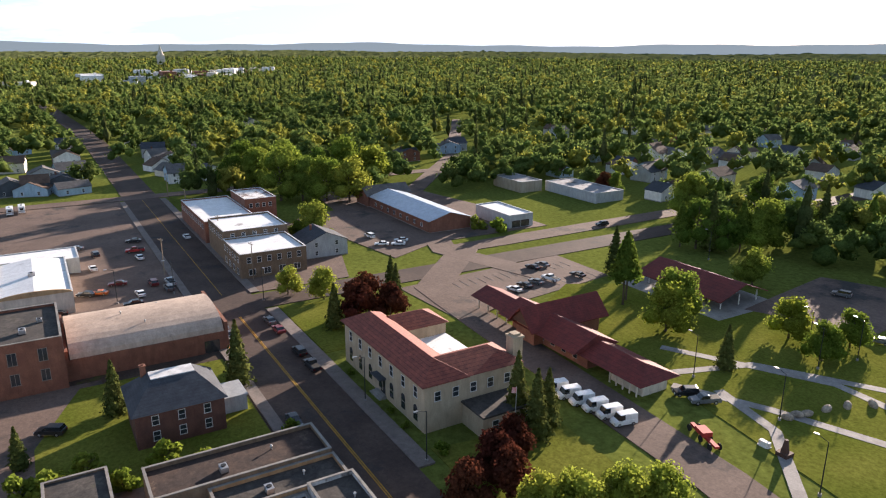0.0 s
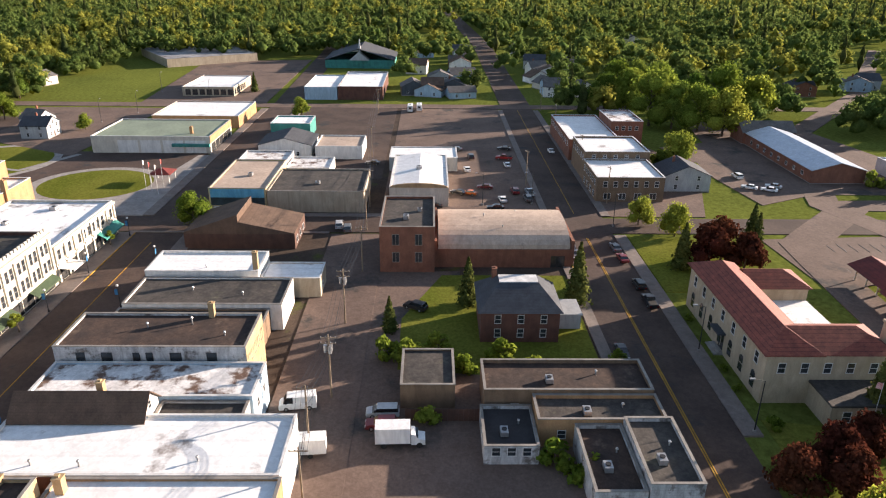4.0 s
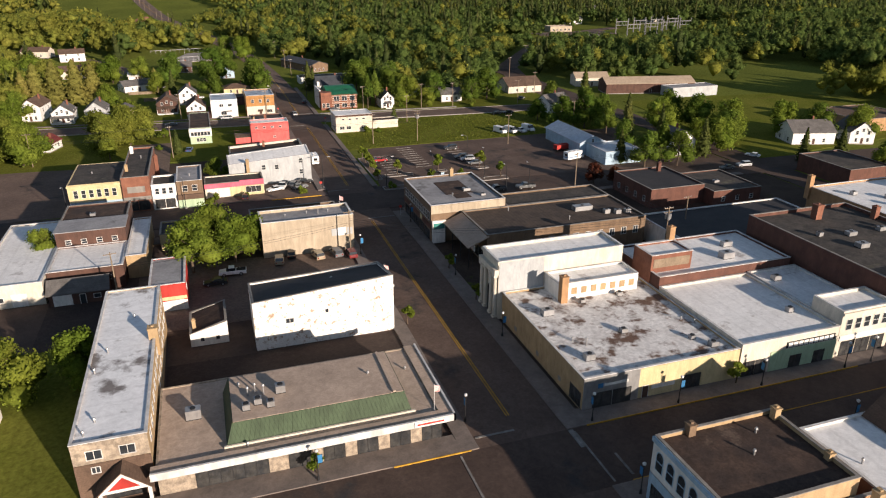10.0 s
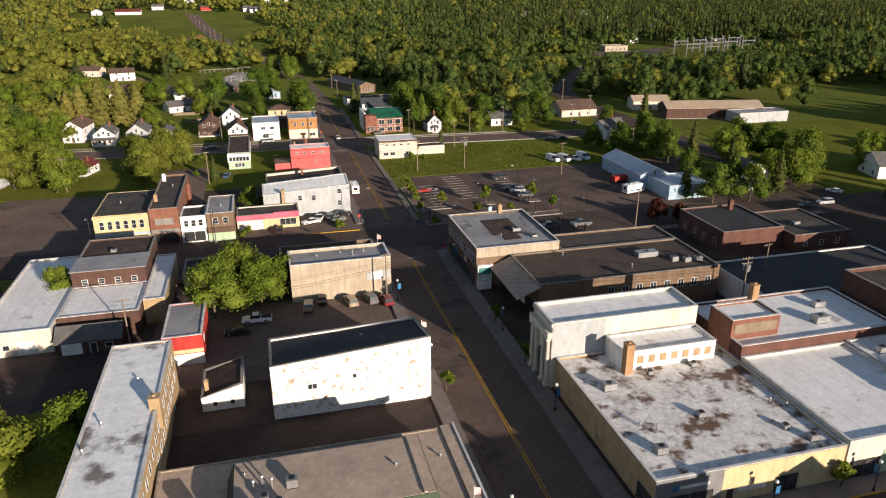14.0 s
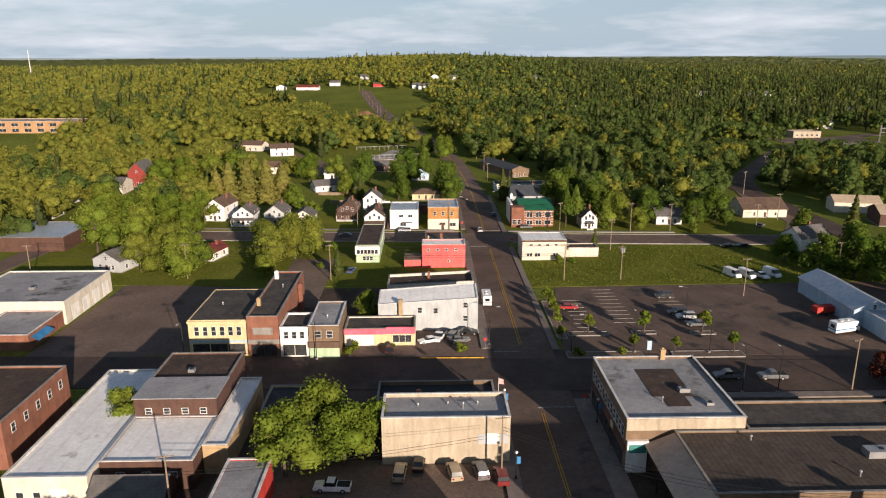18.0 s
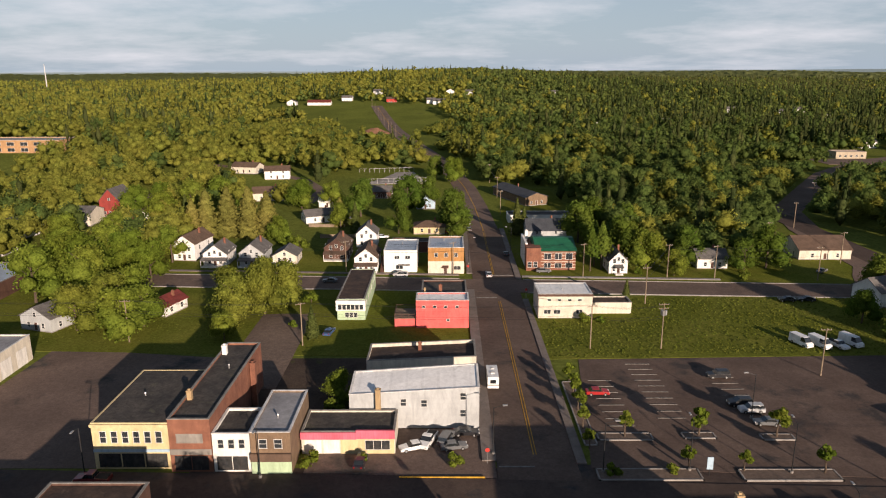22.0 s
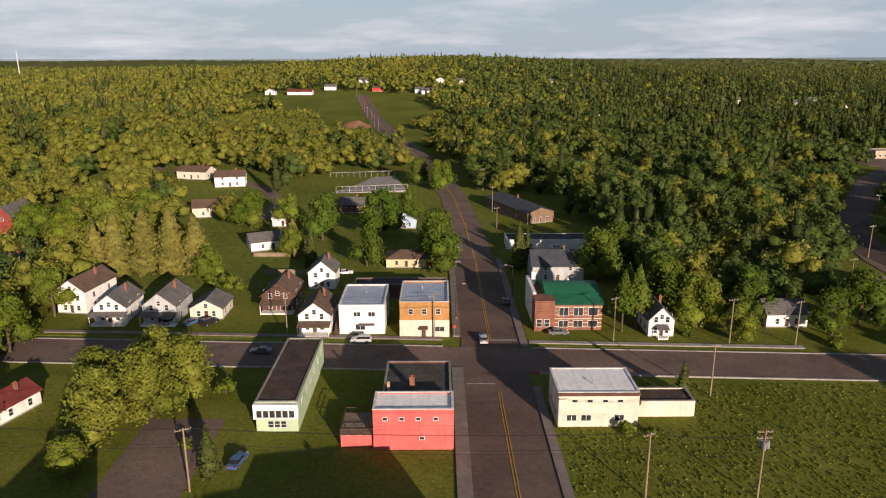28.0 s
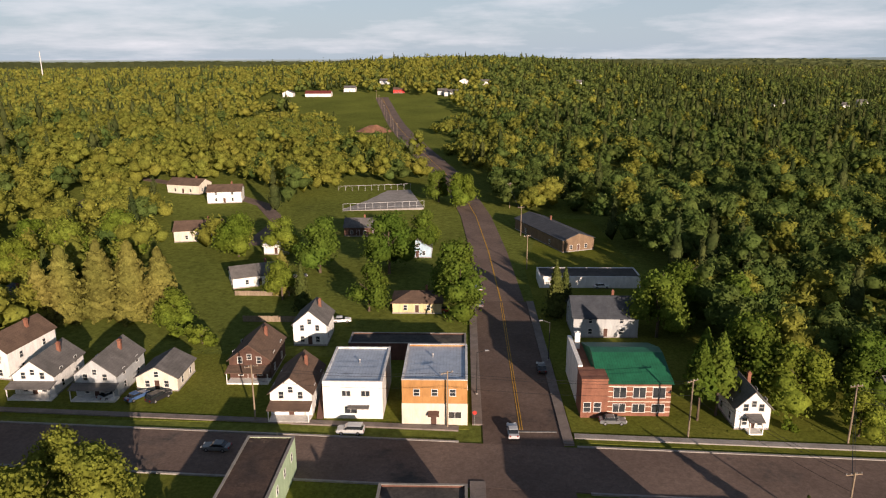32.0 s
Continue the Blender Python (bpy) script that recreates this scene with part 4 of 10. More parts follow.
# lots and lawns
patch("yard_1", -59, 2, -10.2, 98, 0.05, M_ASPHALT, "dark asphalt and earth between buildings", "yard")
patch("yard_6", -56, 128, -10.3, 166, 0.05, M_EARTH, "dark earth yard with weeds behind shops", "yard")
patch("yard_7", 5.8, 97, 127, 121, 0.05, M_ASPHALT, "dark asphalt edge of a side street", "yard")
patch("yard_8", -59, 98, -7.8, 120, 0.05, M_ASPHALT, "dark asphalt edge of a side street", "yard")
patch("yard_2", 8.6, 2, 127, 98, 0.05, M_EARTH, "dark earth and asphalt behind the shops", "yard")
patch("yard_3", 8.6, -58, 127, -17, 0.05, M_EARTH, "dark earth with weeds behind the shops", "yard")
patch("yard_4", 139, -106, 285, -17, 0.05, M_EARTH, "dark earth yards between shops", "yard")
patch("yard_5", 28, -108, 127, -57, 0.05, M_EARTH, "dark earth yard with weeds", "yard")
patch("lot_1", -49.5, 20.8, -10.5, 34.4, 0.05, M_LOT_DARK, "dark asphalt lot behind the bank", "parking lot")
patch("lot_2", -56, 47, -10.4, 77.2, 0.05, M_GRAVEL, "gravel parking lot with weeds", "parking lot")
patch("lot_21", -72.0, 36.0, -59.0, 70.0, 0.045, M_LOT_DARK, "dark asphalt yard before the tavern", "parking lot")
patch("lot_3", -110, 30, -72, 68, 0.045, M_ASPHALT, "dark asphalt yard behind shops", "parking lot")
polygon("lot_4", [(8, 120), (100, 114), (118, 168), (14, 165)], 0.05, M_ROAD, "large worn asphalt parking lot with painted bays", "parking lot")
polygon("field", [(7.5, 165.2), (118, 168.2), (122, 209), (7.5, 212)], 0.04, M_GRASS, "rough green grass lot", "grass")
polygon("lot_5", [(-112, 120), (-75.3, 120), (-56, 153), (-52, 164), (-110, 172)], 0.05, M_OLD_ASPHALT, "brown asphalt yard in evening shade", "parking lot")
polygon("lot_6", [(-40, 118.5), (-8, 117), (-8, 133), (-25, 133), (-25, 126), (-40, 124)], 0.055, M_OLD_ASPHALT, "cracked asphalt car lot", "parking lot")
polygon("lawn_1", [(-150, 172), (-10.4, 166), (-10.4, 216), (-150, 224)], 0.035, M_GRASS, "mown green lawn between houses", "grass")
polygon("lawn_2", [(-150, 238), (-10.2, 233), (-10.2, 262), (-150, 268)], 0.035, M_GRASS, "mown green lawns behind houses", "grass")
polygon("lawn_3", [(7.8, 229), (120, 221), (120, 250), (45, 262), (40, 400), (8, 400)], 0.035, M_GRASS, "green verge and lawns", "grass")
patch("dirt_drive", -66, 150, -52, 196, 0.05, M_GRAVEL, "bare brown earth drive across a lawn", "drive")
polygon("lot_7", [(142, -106), (282, -106), (282, -62), (142, -62)], 0.05, M_OLD_ASPHALT, "brown gravel and asphalt car park", "parking lot")
patch("lot_16", 28, -96, 64, -64, 0.04, M_OLD_ASPHALT, "patched asphalt yard behind shops", "parking lot")
patch("lot_8", 64, -82, 104, -63, 0.04, M_OLD_ASPHALT, "dark asphalt yard with weeds", "parking lot")
polygon("lot_9", [(96, -160), (124, -158), (128, -216), (104, -216)], 0.05, M_OLD_ASPHALT, "asphalt car park with white bays", "parking lot")
polygon("lawn_4", [(60, -105), (102, -105), (102, -78), (82, -70), (64, -70)], 0.05, M_GRASS, "green lawn round a brick house", "grass")
polygon("lawn_5", [(94, -125), (126, -125), (122, -152), (94, -150)], 0.05, M_GRASS, "green lawn with trees", "grass")
polygon("lawn_10", [(-80, -126), (50, -126), (46, -150), (-80, -143)], 0.05, M_GRASS, "green lawn beside the post office", "grass")
polygon("lawn_6", [(-10, -168), (96, -187), (104, -200), (90, -226), (40, -240), (-60, -232)], 0.05, M_GRASS, "park lawn crossed by paths", "grass")
def oval(x, y, a, b, n=28):
    return [(x + a * math.cos(2 * math.pi * i / n), y + b * math.sin(2 * math.pi * i / n)) for i in range(n)]


polygon("lot_10", [(139, 2), (204, 2), (204, 60), (140, 60)], 0.05, M_ASPHALT, "dark asphalt lot beside the plaza", "parking lot")
polygon("plaza", [(139, 1.2), (200, 1.2), (200, 5), (176, 8), (168, 12), (150, 16), (139, 14)], 0.05, M_CONCRETE, "pale concrete plaza with flagpoles", "plaza")
polygon("plaza_walk", oval(166, 25, 18.4, 20.4), 0.05, M_CONCRETE, "curved pale concrete walk round a lawn", "path")
polygon("lawn_7", oval(166.5, 25.5, 15, 16.5), 0.07, M_GRASS, "oval green plaza lawn", "grass")
polygon("park_walk", oval(190, 70, 22.5, 20.6), 0.05, M_CONCRETE, "curved pale concrete walk round a lawn", "path")
polygon("lawn_8", oval(190, 70, 20, 18), 0.07, M_GRASS, "green park lawn inside a curved path", "grass")
polygon("lot_17", [(173, -60), (286, -60), (286, -14.3), (173, -14.3)], 0.05, M_ASPHALT, "dark worn asphalt yards between shops", "parking lot")
polygon("lot_11", [(198, 48), (280, 44), (280, 100), (230, 110)], 0.05, M_OLD_ASPHALT, "worn asphalt lot beside buildings", "parking lot")
polygon("lot_12", [(292, 2), (440, 4), (430, 70), (292, 60)], 0.05, M_OLD_ASPHALT, "wide asphalt lot before a supermarket", "parking lot")
polygon("lawn_9", [(140, 110), (240, 125), (250, 210), (150, 215)], 0.05, M_GRASS, "open green field near houses", "grass")
polygon("lot_13", [(-80, 2), (-59, 2), (-59, 46), (-80, 46)], 0.05, M_GRASS, "narrow green lawn beside the brick flats", "grass")
polygon("lot_14", [(40, -238), (66, -226), (72, -268), (44, -280)], 0.05, M_OLD_ASPHALT, "asphalt lot beside a park", "parking lot")
polygon("lot_19", [(160, -238), (188, -238), (258, -226), (258, -184), (232, -180), (200, -176), (160, -188)], 0.05, M_OLD_ASPHALT, "worn asphalt and gravel round a long garage", "parking lot")
polygon("lot_20", [(140, -150), (140, -121.6), (250, -121.6), (250, -146), (196, -160), (172, -160)], 0.05, M_OLD_ASPHALT, "worn asphalt yard round the brick inn", "parking lot")
polygon("lot_15", [(150, -170), (215, -160), (225, -186), (160, -190)], 0.05, M_OLD_ASPHALT, "worn asphalt lot beside buildings", "parking lot")
for n, pts in enumerate(([(46, -178), (30, -186), (2, -196)], [(50, -182), (44, -200), (20, -214), (-10, -218)], [(60, -190), (30, -206), (0, -204)], [(10, -165), (25, -180), (40, -184)], [(198, 84), (184, 70), (180, 56), (200, 46)], [(140, 62), (160, 60), (184, 66)])):
    ribbon(f"path_{n + 1}", pts, 2.2, 0.17 + 0.004 * n, M_CONCRETE, "pale concrete footpath across grass", "path")


def bays(name, x0, y0, n, step, length, axis="x"):
    """White parking bay lines."""
    bm = bmesh.new()
    for i in range(n):
        if axis == "x":
            box(bm, x0 + i * step, y0, 0, x0 + i * step + 0.08, y0 + length, 0.16)
        else:
            box(bm, x0, y0 + i * step, 0, x0 + length, y0 + i * step + 0.08, 0.16)
    solid(name, bm, M_WHITE_LINE, "faded white parking bay lines", "road marking", "structure")


bays("bay_lines_1", 24, 137, 10, 2.8, 5.5, "y")
bays("bay_lines_2", 40, 141, 6, 2.8, 5.5, "y")
bays("bay_lines_3", 14, 134, 8, 2.8, 5, "y")
bays("bay_lines_4", 104, -212, 16, 2.8, 5, "y")
bays("bay_lines_5", 116, -212, 16, 2.8, 5, "y")
bm = bmesh.new()
bmesh.ops.create_cone(bm, cap_ends=True, segments=20, radius1=19, radius2=3.5, depth=7.0)
bmesh.ops.subdivide_edges(bm, edges=bm.edges, cuts=2, use_grid_fill=True)
for v in bm.verts:
    v.co += Vector((0, 0, 2.0)) + 0.9 * noise.noise_vector(v.co * 0.25)
solid("dirt_mound", bm, mat("red_earth", (0.24, 0.12, 0.07), (0.17, 0.085, 0.05), 0.95, 0.3, 3.0, 0.3, 0.4), "heap of bare reddish earth beside a field", "mound", m=pose(-89, 738, float(terrain(-89, 738))))
# drives and yards on the slope
ribbon("drive_1", [(-190, 462), (-150, 446), (-120, 432), (-96, 412), (-82, 384), (-84, 352)], 6.0, 0.12, M_OLD_ASPHALT, "worn asphalt drive between small houses", "drive")
HILL_HOUSES = [(-245, 1080, 14), (-168, 1120, 16), (-128, 1200, 14), (-38, 1078, 13), (-26, 1066, 18), (-9, 1190, 14), (22, 1180, 14), (147, 806, 13), (232, 826, 12), (370, 990, 20), (330, 810, 11), (428, 960, 12), (470, 1000, 12), (455, 900, 11), (400, 800, 11), (430, 742, 16), (-560, 1222, 26), (160, 1190, 14), (330, 600, 14)]
SOUTH_HOUSES = [(470, -133), (458, -93), (404, -90), (351, -89), (320, -84), (317, -73), (318, -63), (410, -137), (369, -140), (319, -136), (317, -149), (386, -64), (392, -387), (365, -411), (228, -343), (210, -344), (170, -309), (263, -403), (247, -400), (232, -414), (212, -409), (256, -504), (218, -470), (182, -359), (214, -516), (343, -309), (166, -420), (141, -361), (126, -395), (227, -438)]

# ---- buildings on the shopping street ----


def awning(parent, side, u0, u1, z, depth, drop, material, blk):
    """A sloped awning with valance on one side of the block."""
    w = u1 - u0
    bm = bmesh.new()
    lo = [(u0, 0, z), (u1, 0, z), (u1, -depth, z - drop), (u0, -depth, z - drop)]
    prism(bm, [(a, b, c - 0.06) for a, b, c in lo], lo)
    box(bm, u0, -depth - 0.03, z - drop - 0.35, u1, -depth, z - drop)
    ob = part("awning", bm, material, parent)
    x0, y0, x1, y1 = blk
    ob.matrix_basis = {"S": pose(x0, y0, 0), "E": pose(x1, y0, 0, 0, 0, 90), "N": pose(x1, y1, 0, 0, 0, 180), "W": pose(x0, y1, 0, 0, 0, -90)}[side]
    return ob


def band(parent, name, side, u0, u1, z0, z1, proud, material, blk, label=""):
    """A flat board on one side of the block: cornice, fascia, sign, panel."""
    ob = part(name, boxes((u0, -proud, z0, u1, 0.0, z1)), material, parent, label)
    x0, y0, x1, y1 = blk
    ob.matrix_basis = {"S": pose(x0, y0, 0), "E": pose(x1, y0, 0, 0, 0, 90), "N": pose(x1, y1, 0, 0, 0, 180), "W": pose(x0, y1, 0, 0, 0, -90)}[side]
    return ob


def lettering(parent, text, side, u, z, size, proud, material, blk):
    """Raised letters on one side of the block, centred at u."""
    cu = bpy.data.curves.new("lettering", "FONT")
    cu.body, cu.size, cu.extrude, cu.align_x = text, size, 0.03, "CENTER"
    tmp = bpy.data.objects.new("lettering", cu)
    scene.collection.objects.link(tmp)
    me = bpy.data.meshes.new_from_object(tmp.evaluated_get(bpy.context.evaluated_depsgraph_get()))
    bpy.data.objects.remove(tmp)
    me.materials.clear(); me.materials.append(material)
    ob = part("lettering", me, None, parent)
    x0, y0, x1, y1 = blk
    ob.matrix_basis = {"S": pose(x0 + u, y0 - proud, z, 90), "E": pose(x1 + proud, y0 + u, z, 90, 0, 90), "N": pose(x1 - u, y1 + proud, z, 90, 0, 180), "W": pose(x0 - proud, y1 - u, z, 90, 0, -90)}[side]
    return ob


def shopfront(parent, side, u0, u1, blk, h=3.0, n=1, base=0.45):
    w = (u1 - u0) / n
    for i in range(n):
        window(parent, side, u0 + w * (i + 0.5), base, w * 0.9, h - base, "shop", *blk, M_DARKMETAL)


# corner pizza shop and the long low row
t, b = flat_building("shop_row", "low yellow brick shop row with a rust-stained white roof", 10.0, 1.6, 38.0, 32.4, 5.7, M_BRICK_TAN, M_ROOF_RUST, 0.35)
band(t, "grey_panel", "S", 0, 9.6, 0, 5.7, 0.12, M_METAL, b, "grey metal corner shopfront")
band(t, "yellow_panel", "S", 9.6, 28, 0, 5.6, 0.06, M_YELLOW, b, "yellow painted shopfront")
shopfront(t, "S", 1.6, 8.4, (0, -0.12, 28, 30.8), 2.9, 2)
shopfront(t, "W", 26.8, 30.4, b, 2.9, 1)
band(t, "sign_mark", "S", 2.4, 3.3, 3.7, 4.5, 0.16, M_BLUE, b, "blue and red shop mark")
band(t, "sign_stroke", "S", 3.5, 7.6, 3.9, 4.35, 0.16, M_WHITE, b, "white shop sign")
shopfront(t, "S", 17.5, 21.0, (0, -0.06, 28, 30.8), 2.8, 2)
band(t, "sign_board", "S", 12.0, 16.2, 1.6, 2.3, 0.1, M_WHITE, b, "white sign board")
window(t, "S", 10.9, 0.3, 1.0, 2.1, "door", 0, -0.06, 28, 31)
for u in (6, 15, 23):
    band(t, "vent_panel", "W", u, u + 0.9, 1.0, 1.8, 0.05, M_TRIM, b)
t, b = flat_building("rear_block", "white-roofed two storey rear block with tan panelled windows", 18.5, 26.5, 35.0, 32.3, 8.6, M_WHITE, M_ROOF_WHITE, 0.3)
for i in range(8):
    band(t, "tan_panel", "S", 0.6 + i * 2.0, 1.7 + i * 2.0, 6.3, 7.6, 0.05, M_BRICK_TAN, b)
chimney(t, 0.6, -0.6, 5.2, 5.2, 1.3, M_BRICK_ORANGE)
t, b = flat_building("stone_bank", "grey stone corner bank with columns and white roof", 9.2, 32.6, 35.2, 40.6, 11.8, M_CREAM, M_ROOF_WHITE, 0.5)
for u in (0.7, 2.6, 5.4, 7.3):
    bm = bmesh.new(); tube(bm, (-0.35, 8.0 - u, 0.8), (-0.35, 8.0 - u, 8.6), 0.42, 0.36, 12); box(bm, -0.85, 7.5 - u, 0, 0.0, 8.5 - u, 0.8); box(bm, -0.85, 7.5 - u, 8.6, 0.0, 8.5 - u, 9.1)
    part("column", bm, M_CREAM, t)
band(t, "cornice", "W", 0, 8.0, 9.1, 10.2, 0.8, M_CREAM, b); band(t, "parapet_band", "W", -0.1, 8.1, 11.2, 11.8, 0.25, M_CREAM, b)
window(t, "W", 4.0, 0.3, 2.0, 5.5, "arch", *b); window(t, "W", 1.6, 1.2, 1.1, 3.0, "sash", *b); window(t, "W", 6.4, 1.2, 1.1, 3.0, "sash", *b)
band(t, "blank_wall", "S", 0.1, 9.2, 5.5, 11.6, 0.05, M_GREYSIDE, b, "grey metal clad side wall")
t, b = flat_building("variety_store", "cream variety store with a stepped white roof", 38.2, 1.4, 58.0, 24.0, 6.4, M_CREAM, M_ROOF_WHITE, 0.4)
band(t, "green_front", "S", 6.0, 19.6, 0.0, 4.0, 0.10, M_GREENSIDE, b, "pale green store front")
band(t, "sign_board", "S", 9.0, 19.0, 4.2, 5.3, 0.12, M_BLACK, b, "dark fascia of square letter panels")
for i in range(9):
    band(t, "letter_panel", "S", 9.3 + i * 1.06, 10.15 + i * 1.06, 4.32, 5.18, 0.16, M_WHITE, b)
shopfront(t, "S", 0.6, 5.6, b, 3.0, 2); shopfront(t, "S", 10, 12.5, (0, -0.1, 19.8, 22.6), 2.6, 1); shopfront(t, "S", 15.0, 17.4, (0, -0.1, 19.8, 22.6), 2.6, 1)
t, b = flat_building("rear_hall", "white-roofed rear hall with a brick stair tower", 38.2, 24.2, 68.5, 40.0, 8.2, M_BRICK_DARK, M_ROOF_WHITE, 0.4)
t, b = flat_building("stair_tower", "small brick roof tower with wooden panels", 38.0, 27.0, 47.0, 33.0, 11.4, M_BRICK, M_ROOF_WHITE, 0.35)
band(t, "wood_panel", "S", 0.5, 8.5, 8.8, 10.6, 0.06, M_WOOD, b)
chimney(t, 8.4, 6.4, 8.0, 6.0, 1.2, M_BRICK_ORANGE)
t, b = flat_building("cream_shop", "two storey cream brick shop with five upper windows", 58.2, 1.5, 69.6, 8.0, 9.0, M_CREAM, M_ROOF_WHITE, 0.5)
window_row(t, "S", 0.8, 10.6, 5, 5.4, 1.15, 1.9, "sash", b, None); shopfront(t, "S", 0.8, 10.6, b, 3.1, 3); band(t, "cornice", "S", -0.1, 11.5, 8.2, 8.7, 0.3, M_CREAM, b)
band(t, "fascia", "S", 0.3, 11.1, 3.4, 4.4, 0.12, M_WHITE, b)
t, b = flat_building("low_store", "white flat-roofed store between taller fronts", 58.2, 8.2, 69.6, 24.0, 6.6, M_WHITE, M_ROOF_WHITE, 0.4)
# the tall brick block with the carved cream front
t, b = flat_building("opera_block", "three storey brick block with a carved cream stone front", 70.2, 3.0, 96.6, 38.8, 12.0, M_BRICK_DARK, M_ROOF_DARK, 0.7, M_TRIM)
band(t, "stone_front", "S", 0, 26.4, 0, 12.4, 0.35, M_CREAM, b, "cream stone front")
for i in range(7):
    band(t, "pilaster", "S", 0.3 + i * 4.2, 1.0 + i * 4.2, 3.6, 11.2, 0.65, M_CREAM, b)
for i in range(6):
    for z in (4.3, 8.0):
        window_row(t, "S", 1.1 + i * 4.2, 4.4 + i * 4.2, 2, z, 0.95, 2.2, "sash", (0, -0.35, 26.4, 35.8), M_TRIM)
band(t, "cornice", "S", -0.2, 26.6, 11.2, 11.8, 1.0, M_CREAM, b); band(t, "string_course", "S", -0.1, 26.5, 3.5, 4.0, 0.6, M_CREAM, b)
for i in range(22):
    band(t, "merlon", "S", 0.2 + i * 1.2, 0.9 + i * 1.2, 12.4, 13.0, 0.3, M_CREAM, b)
shopfront(t, "S", 1.2, 25.2, (0, -0.35, 26.4, 35.8), 3.0, 6)
awning(t, "S", 1.5, 9.0, 3.6, 1.8, 1.0, M_GREEN, (0, -0.35, 26.4, 35.8)); awning(t, "S", 15.5, 24.5, 3.6, 1.8, 1.0, M_GREEN, (0, -0.35, 26.4, 35.8))
chimney(t, 13.5, 31, 11.0, 3.4, 1.6, M_BRICK); chimney(t, 25.4, 27, 11.0, 3.0, 1.2, M_BRICK); chimney(t, 25.6, 16, 11.0, 2.6, 1.0, M_BRICK)
t, b = flat_building("stone_row", "two storey cream stone shop row with green awnings", 97.0, 2.6, 126.4, 27.0, 8.6, M_CREAM, M_ROOF_PATCHED, 0.5)
window_row(t, "S", 0.8, 28.6, 12, 5.0, 1.05, 2.0, "sash", b, M_TRIM); shopfront(t, "S", 0.8, 28.6, b, 3.0, 7)
band(t, "cornice", "S", -0.1, 29.5, 7.9, 8.4, 0.5, M_CREAM, b); band(t, "string_course", "S", -0.1, 29.5, 4.0, 4.4, 0.3, M_CREAM, b)
for i in range(8):
    band(t, "pilaster", "S", 0.1 + i * 4.1, 0.7 + i * 4.1, 0.2, 7.9, 0.3, M_CREAM, b)
awning(t, "S", 19.0, 29.2, 3.8, 2.0, 1.2, M_TEAL, b); awning(t, "S", 0.5, 5.5, 3.4, 3.2, 0.3, M_WHITE, b); awning(t, "E", 0.3, 6.0, 3.8, 2.0, 1.2, M_TEAL, b)
window_row(t, "E", 1.0, 23, 7, 5.0, 1.05, 2.0, "sash", b, M_TRIM)
t, b = flat_building("theatre_block", "tall orange brick block with a white roof behind the shops", 106.0, 31.0, 143.0, 58.0, 9.2, M_BRICK_ORANGE, M_ROOF_WHITE, 0.4)
for i, (u, v) in enumerate(((0, 27), (0.4, 0.2), (13, 0.0), (25, 0.0))):
    chimney(t, u, v, 6.0, 6.0, 1.3, M_BRICK_ORANGE)
t, b = flat_building("stage_tower", "orange brick stage tower with a white roof", 133.0, 38.0, 145.2, 57.0, 13.2, M_BRICK_ORANGE, M_ROOF_WHITE, 0.4)
band(t, "white_front", "W", 0.1, 18.9, 9.4, 13.1, 0.06, M_WHITE, b, "white painted tower side")
# theatre hall and corner store on the long street
t, b = flat_building("theatre_hall", "long brown brick hall with a ribbed brown roof and canopy", 16.5, 56.2, 56.5, 72.6, 7.4, M_BRICK_BROWN, mat("ribbed_brown_roof", (0.085, 0.064, 0.05), (0.06, 0.046, 0.038), 0.9, 0.2, 3.0, 0.25, 0.2, lines=0.9, line_dark=0.65, line_axis="x", wear=0.4), 0.25, M_TRIM)
window_row(t, "S", 14, 39, 8, 3.6, 1.2, 1.6, "twin", b); window_row(t, "S", 3, 13, 3, 0.9, 1.4, 1.6, "twin", b)
bm = bmesh.new()
lo = [(-4.6, -0.4, 4.9), (0.3, -0.4, 7.0), (0.3, 16.4, 7.0), (-4.6, 16.4, 4.9)]
prism(bm, lo, [(x, y, z + 0.25) for x, y, z in lo])
part("canopy", bm, M_ROOF_TAN, t, "tan sloped canopy over the pavement")
for v in (0.0, 5.4, 10.8, 15.8):
    bm = bmesh.new(); tube(bm, (-4.2, v, 0), (-4.2, v, 5.0), 0.12, 0.12, 8)
    part("post", bm, M_DARKMETAL, t)
shopfront(t, "W", 1, 15, b, 2.9, 4)
for i in range(38):
    part("roof_rib", boxes((1.0 + i, 0.4, 6.85, 1.08 + i, 16.0, 6.98)), M_ROOF_BROWN, t)
t, b = flat_building("hall_wing", "brown-roofed brick hall wing", 28.4, 72.8, 56.5, 82.0, 7.4, M_BRICK_BROWN, M_ROOF_DARK, 0.35, M_TRIM)
t, b = flat_building("corner_store", "two storey corner store with patched grey roof and window row", 9.0, 73.2, 28.0, 96.6, 9.3, M_BRICK_BROWN, M_ROOF_GREY, 0.4)
window_row(t, "W", 0.8, 22.6, 12, 5.4, 1.1, 1.9, "sash", b, None); shopfront(t, "W", 0.8, 22.6, b, 3.0, 5); band(t, "fascia", "W", 0.2, 23.2, 3.5, 4.6, 0.15, M_BRICK_DARK, b)
band(t, "white_bay", "S", 0.2, 3.6, 0, 5.6, 0.6, M_WHITE, b, "white panelled entrance bay"); band(t, "sign_board", "S", 0.5, 3.2, 3.6, 5.0, 0.7, M_TEAL, b, "teal sign board")
band(t, "side_wall", "S", 0.05, 18.9, 7.2, 9.2, 0.04, M_TANWALL, b); chimney(t, 13.0, 23.0, 8.8, 2.0, 0.9, M_BRICK_TAN)
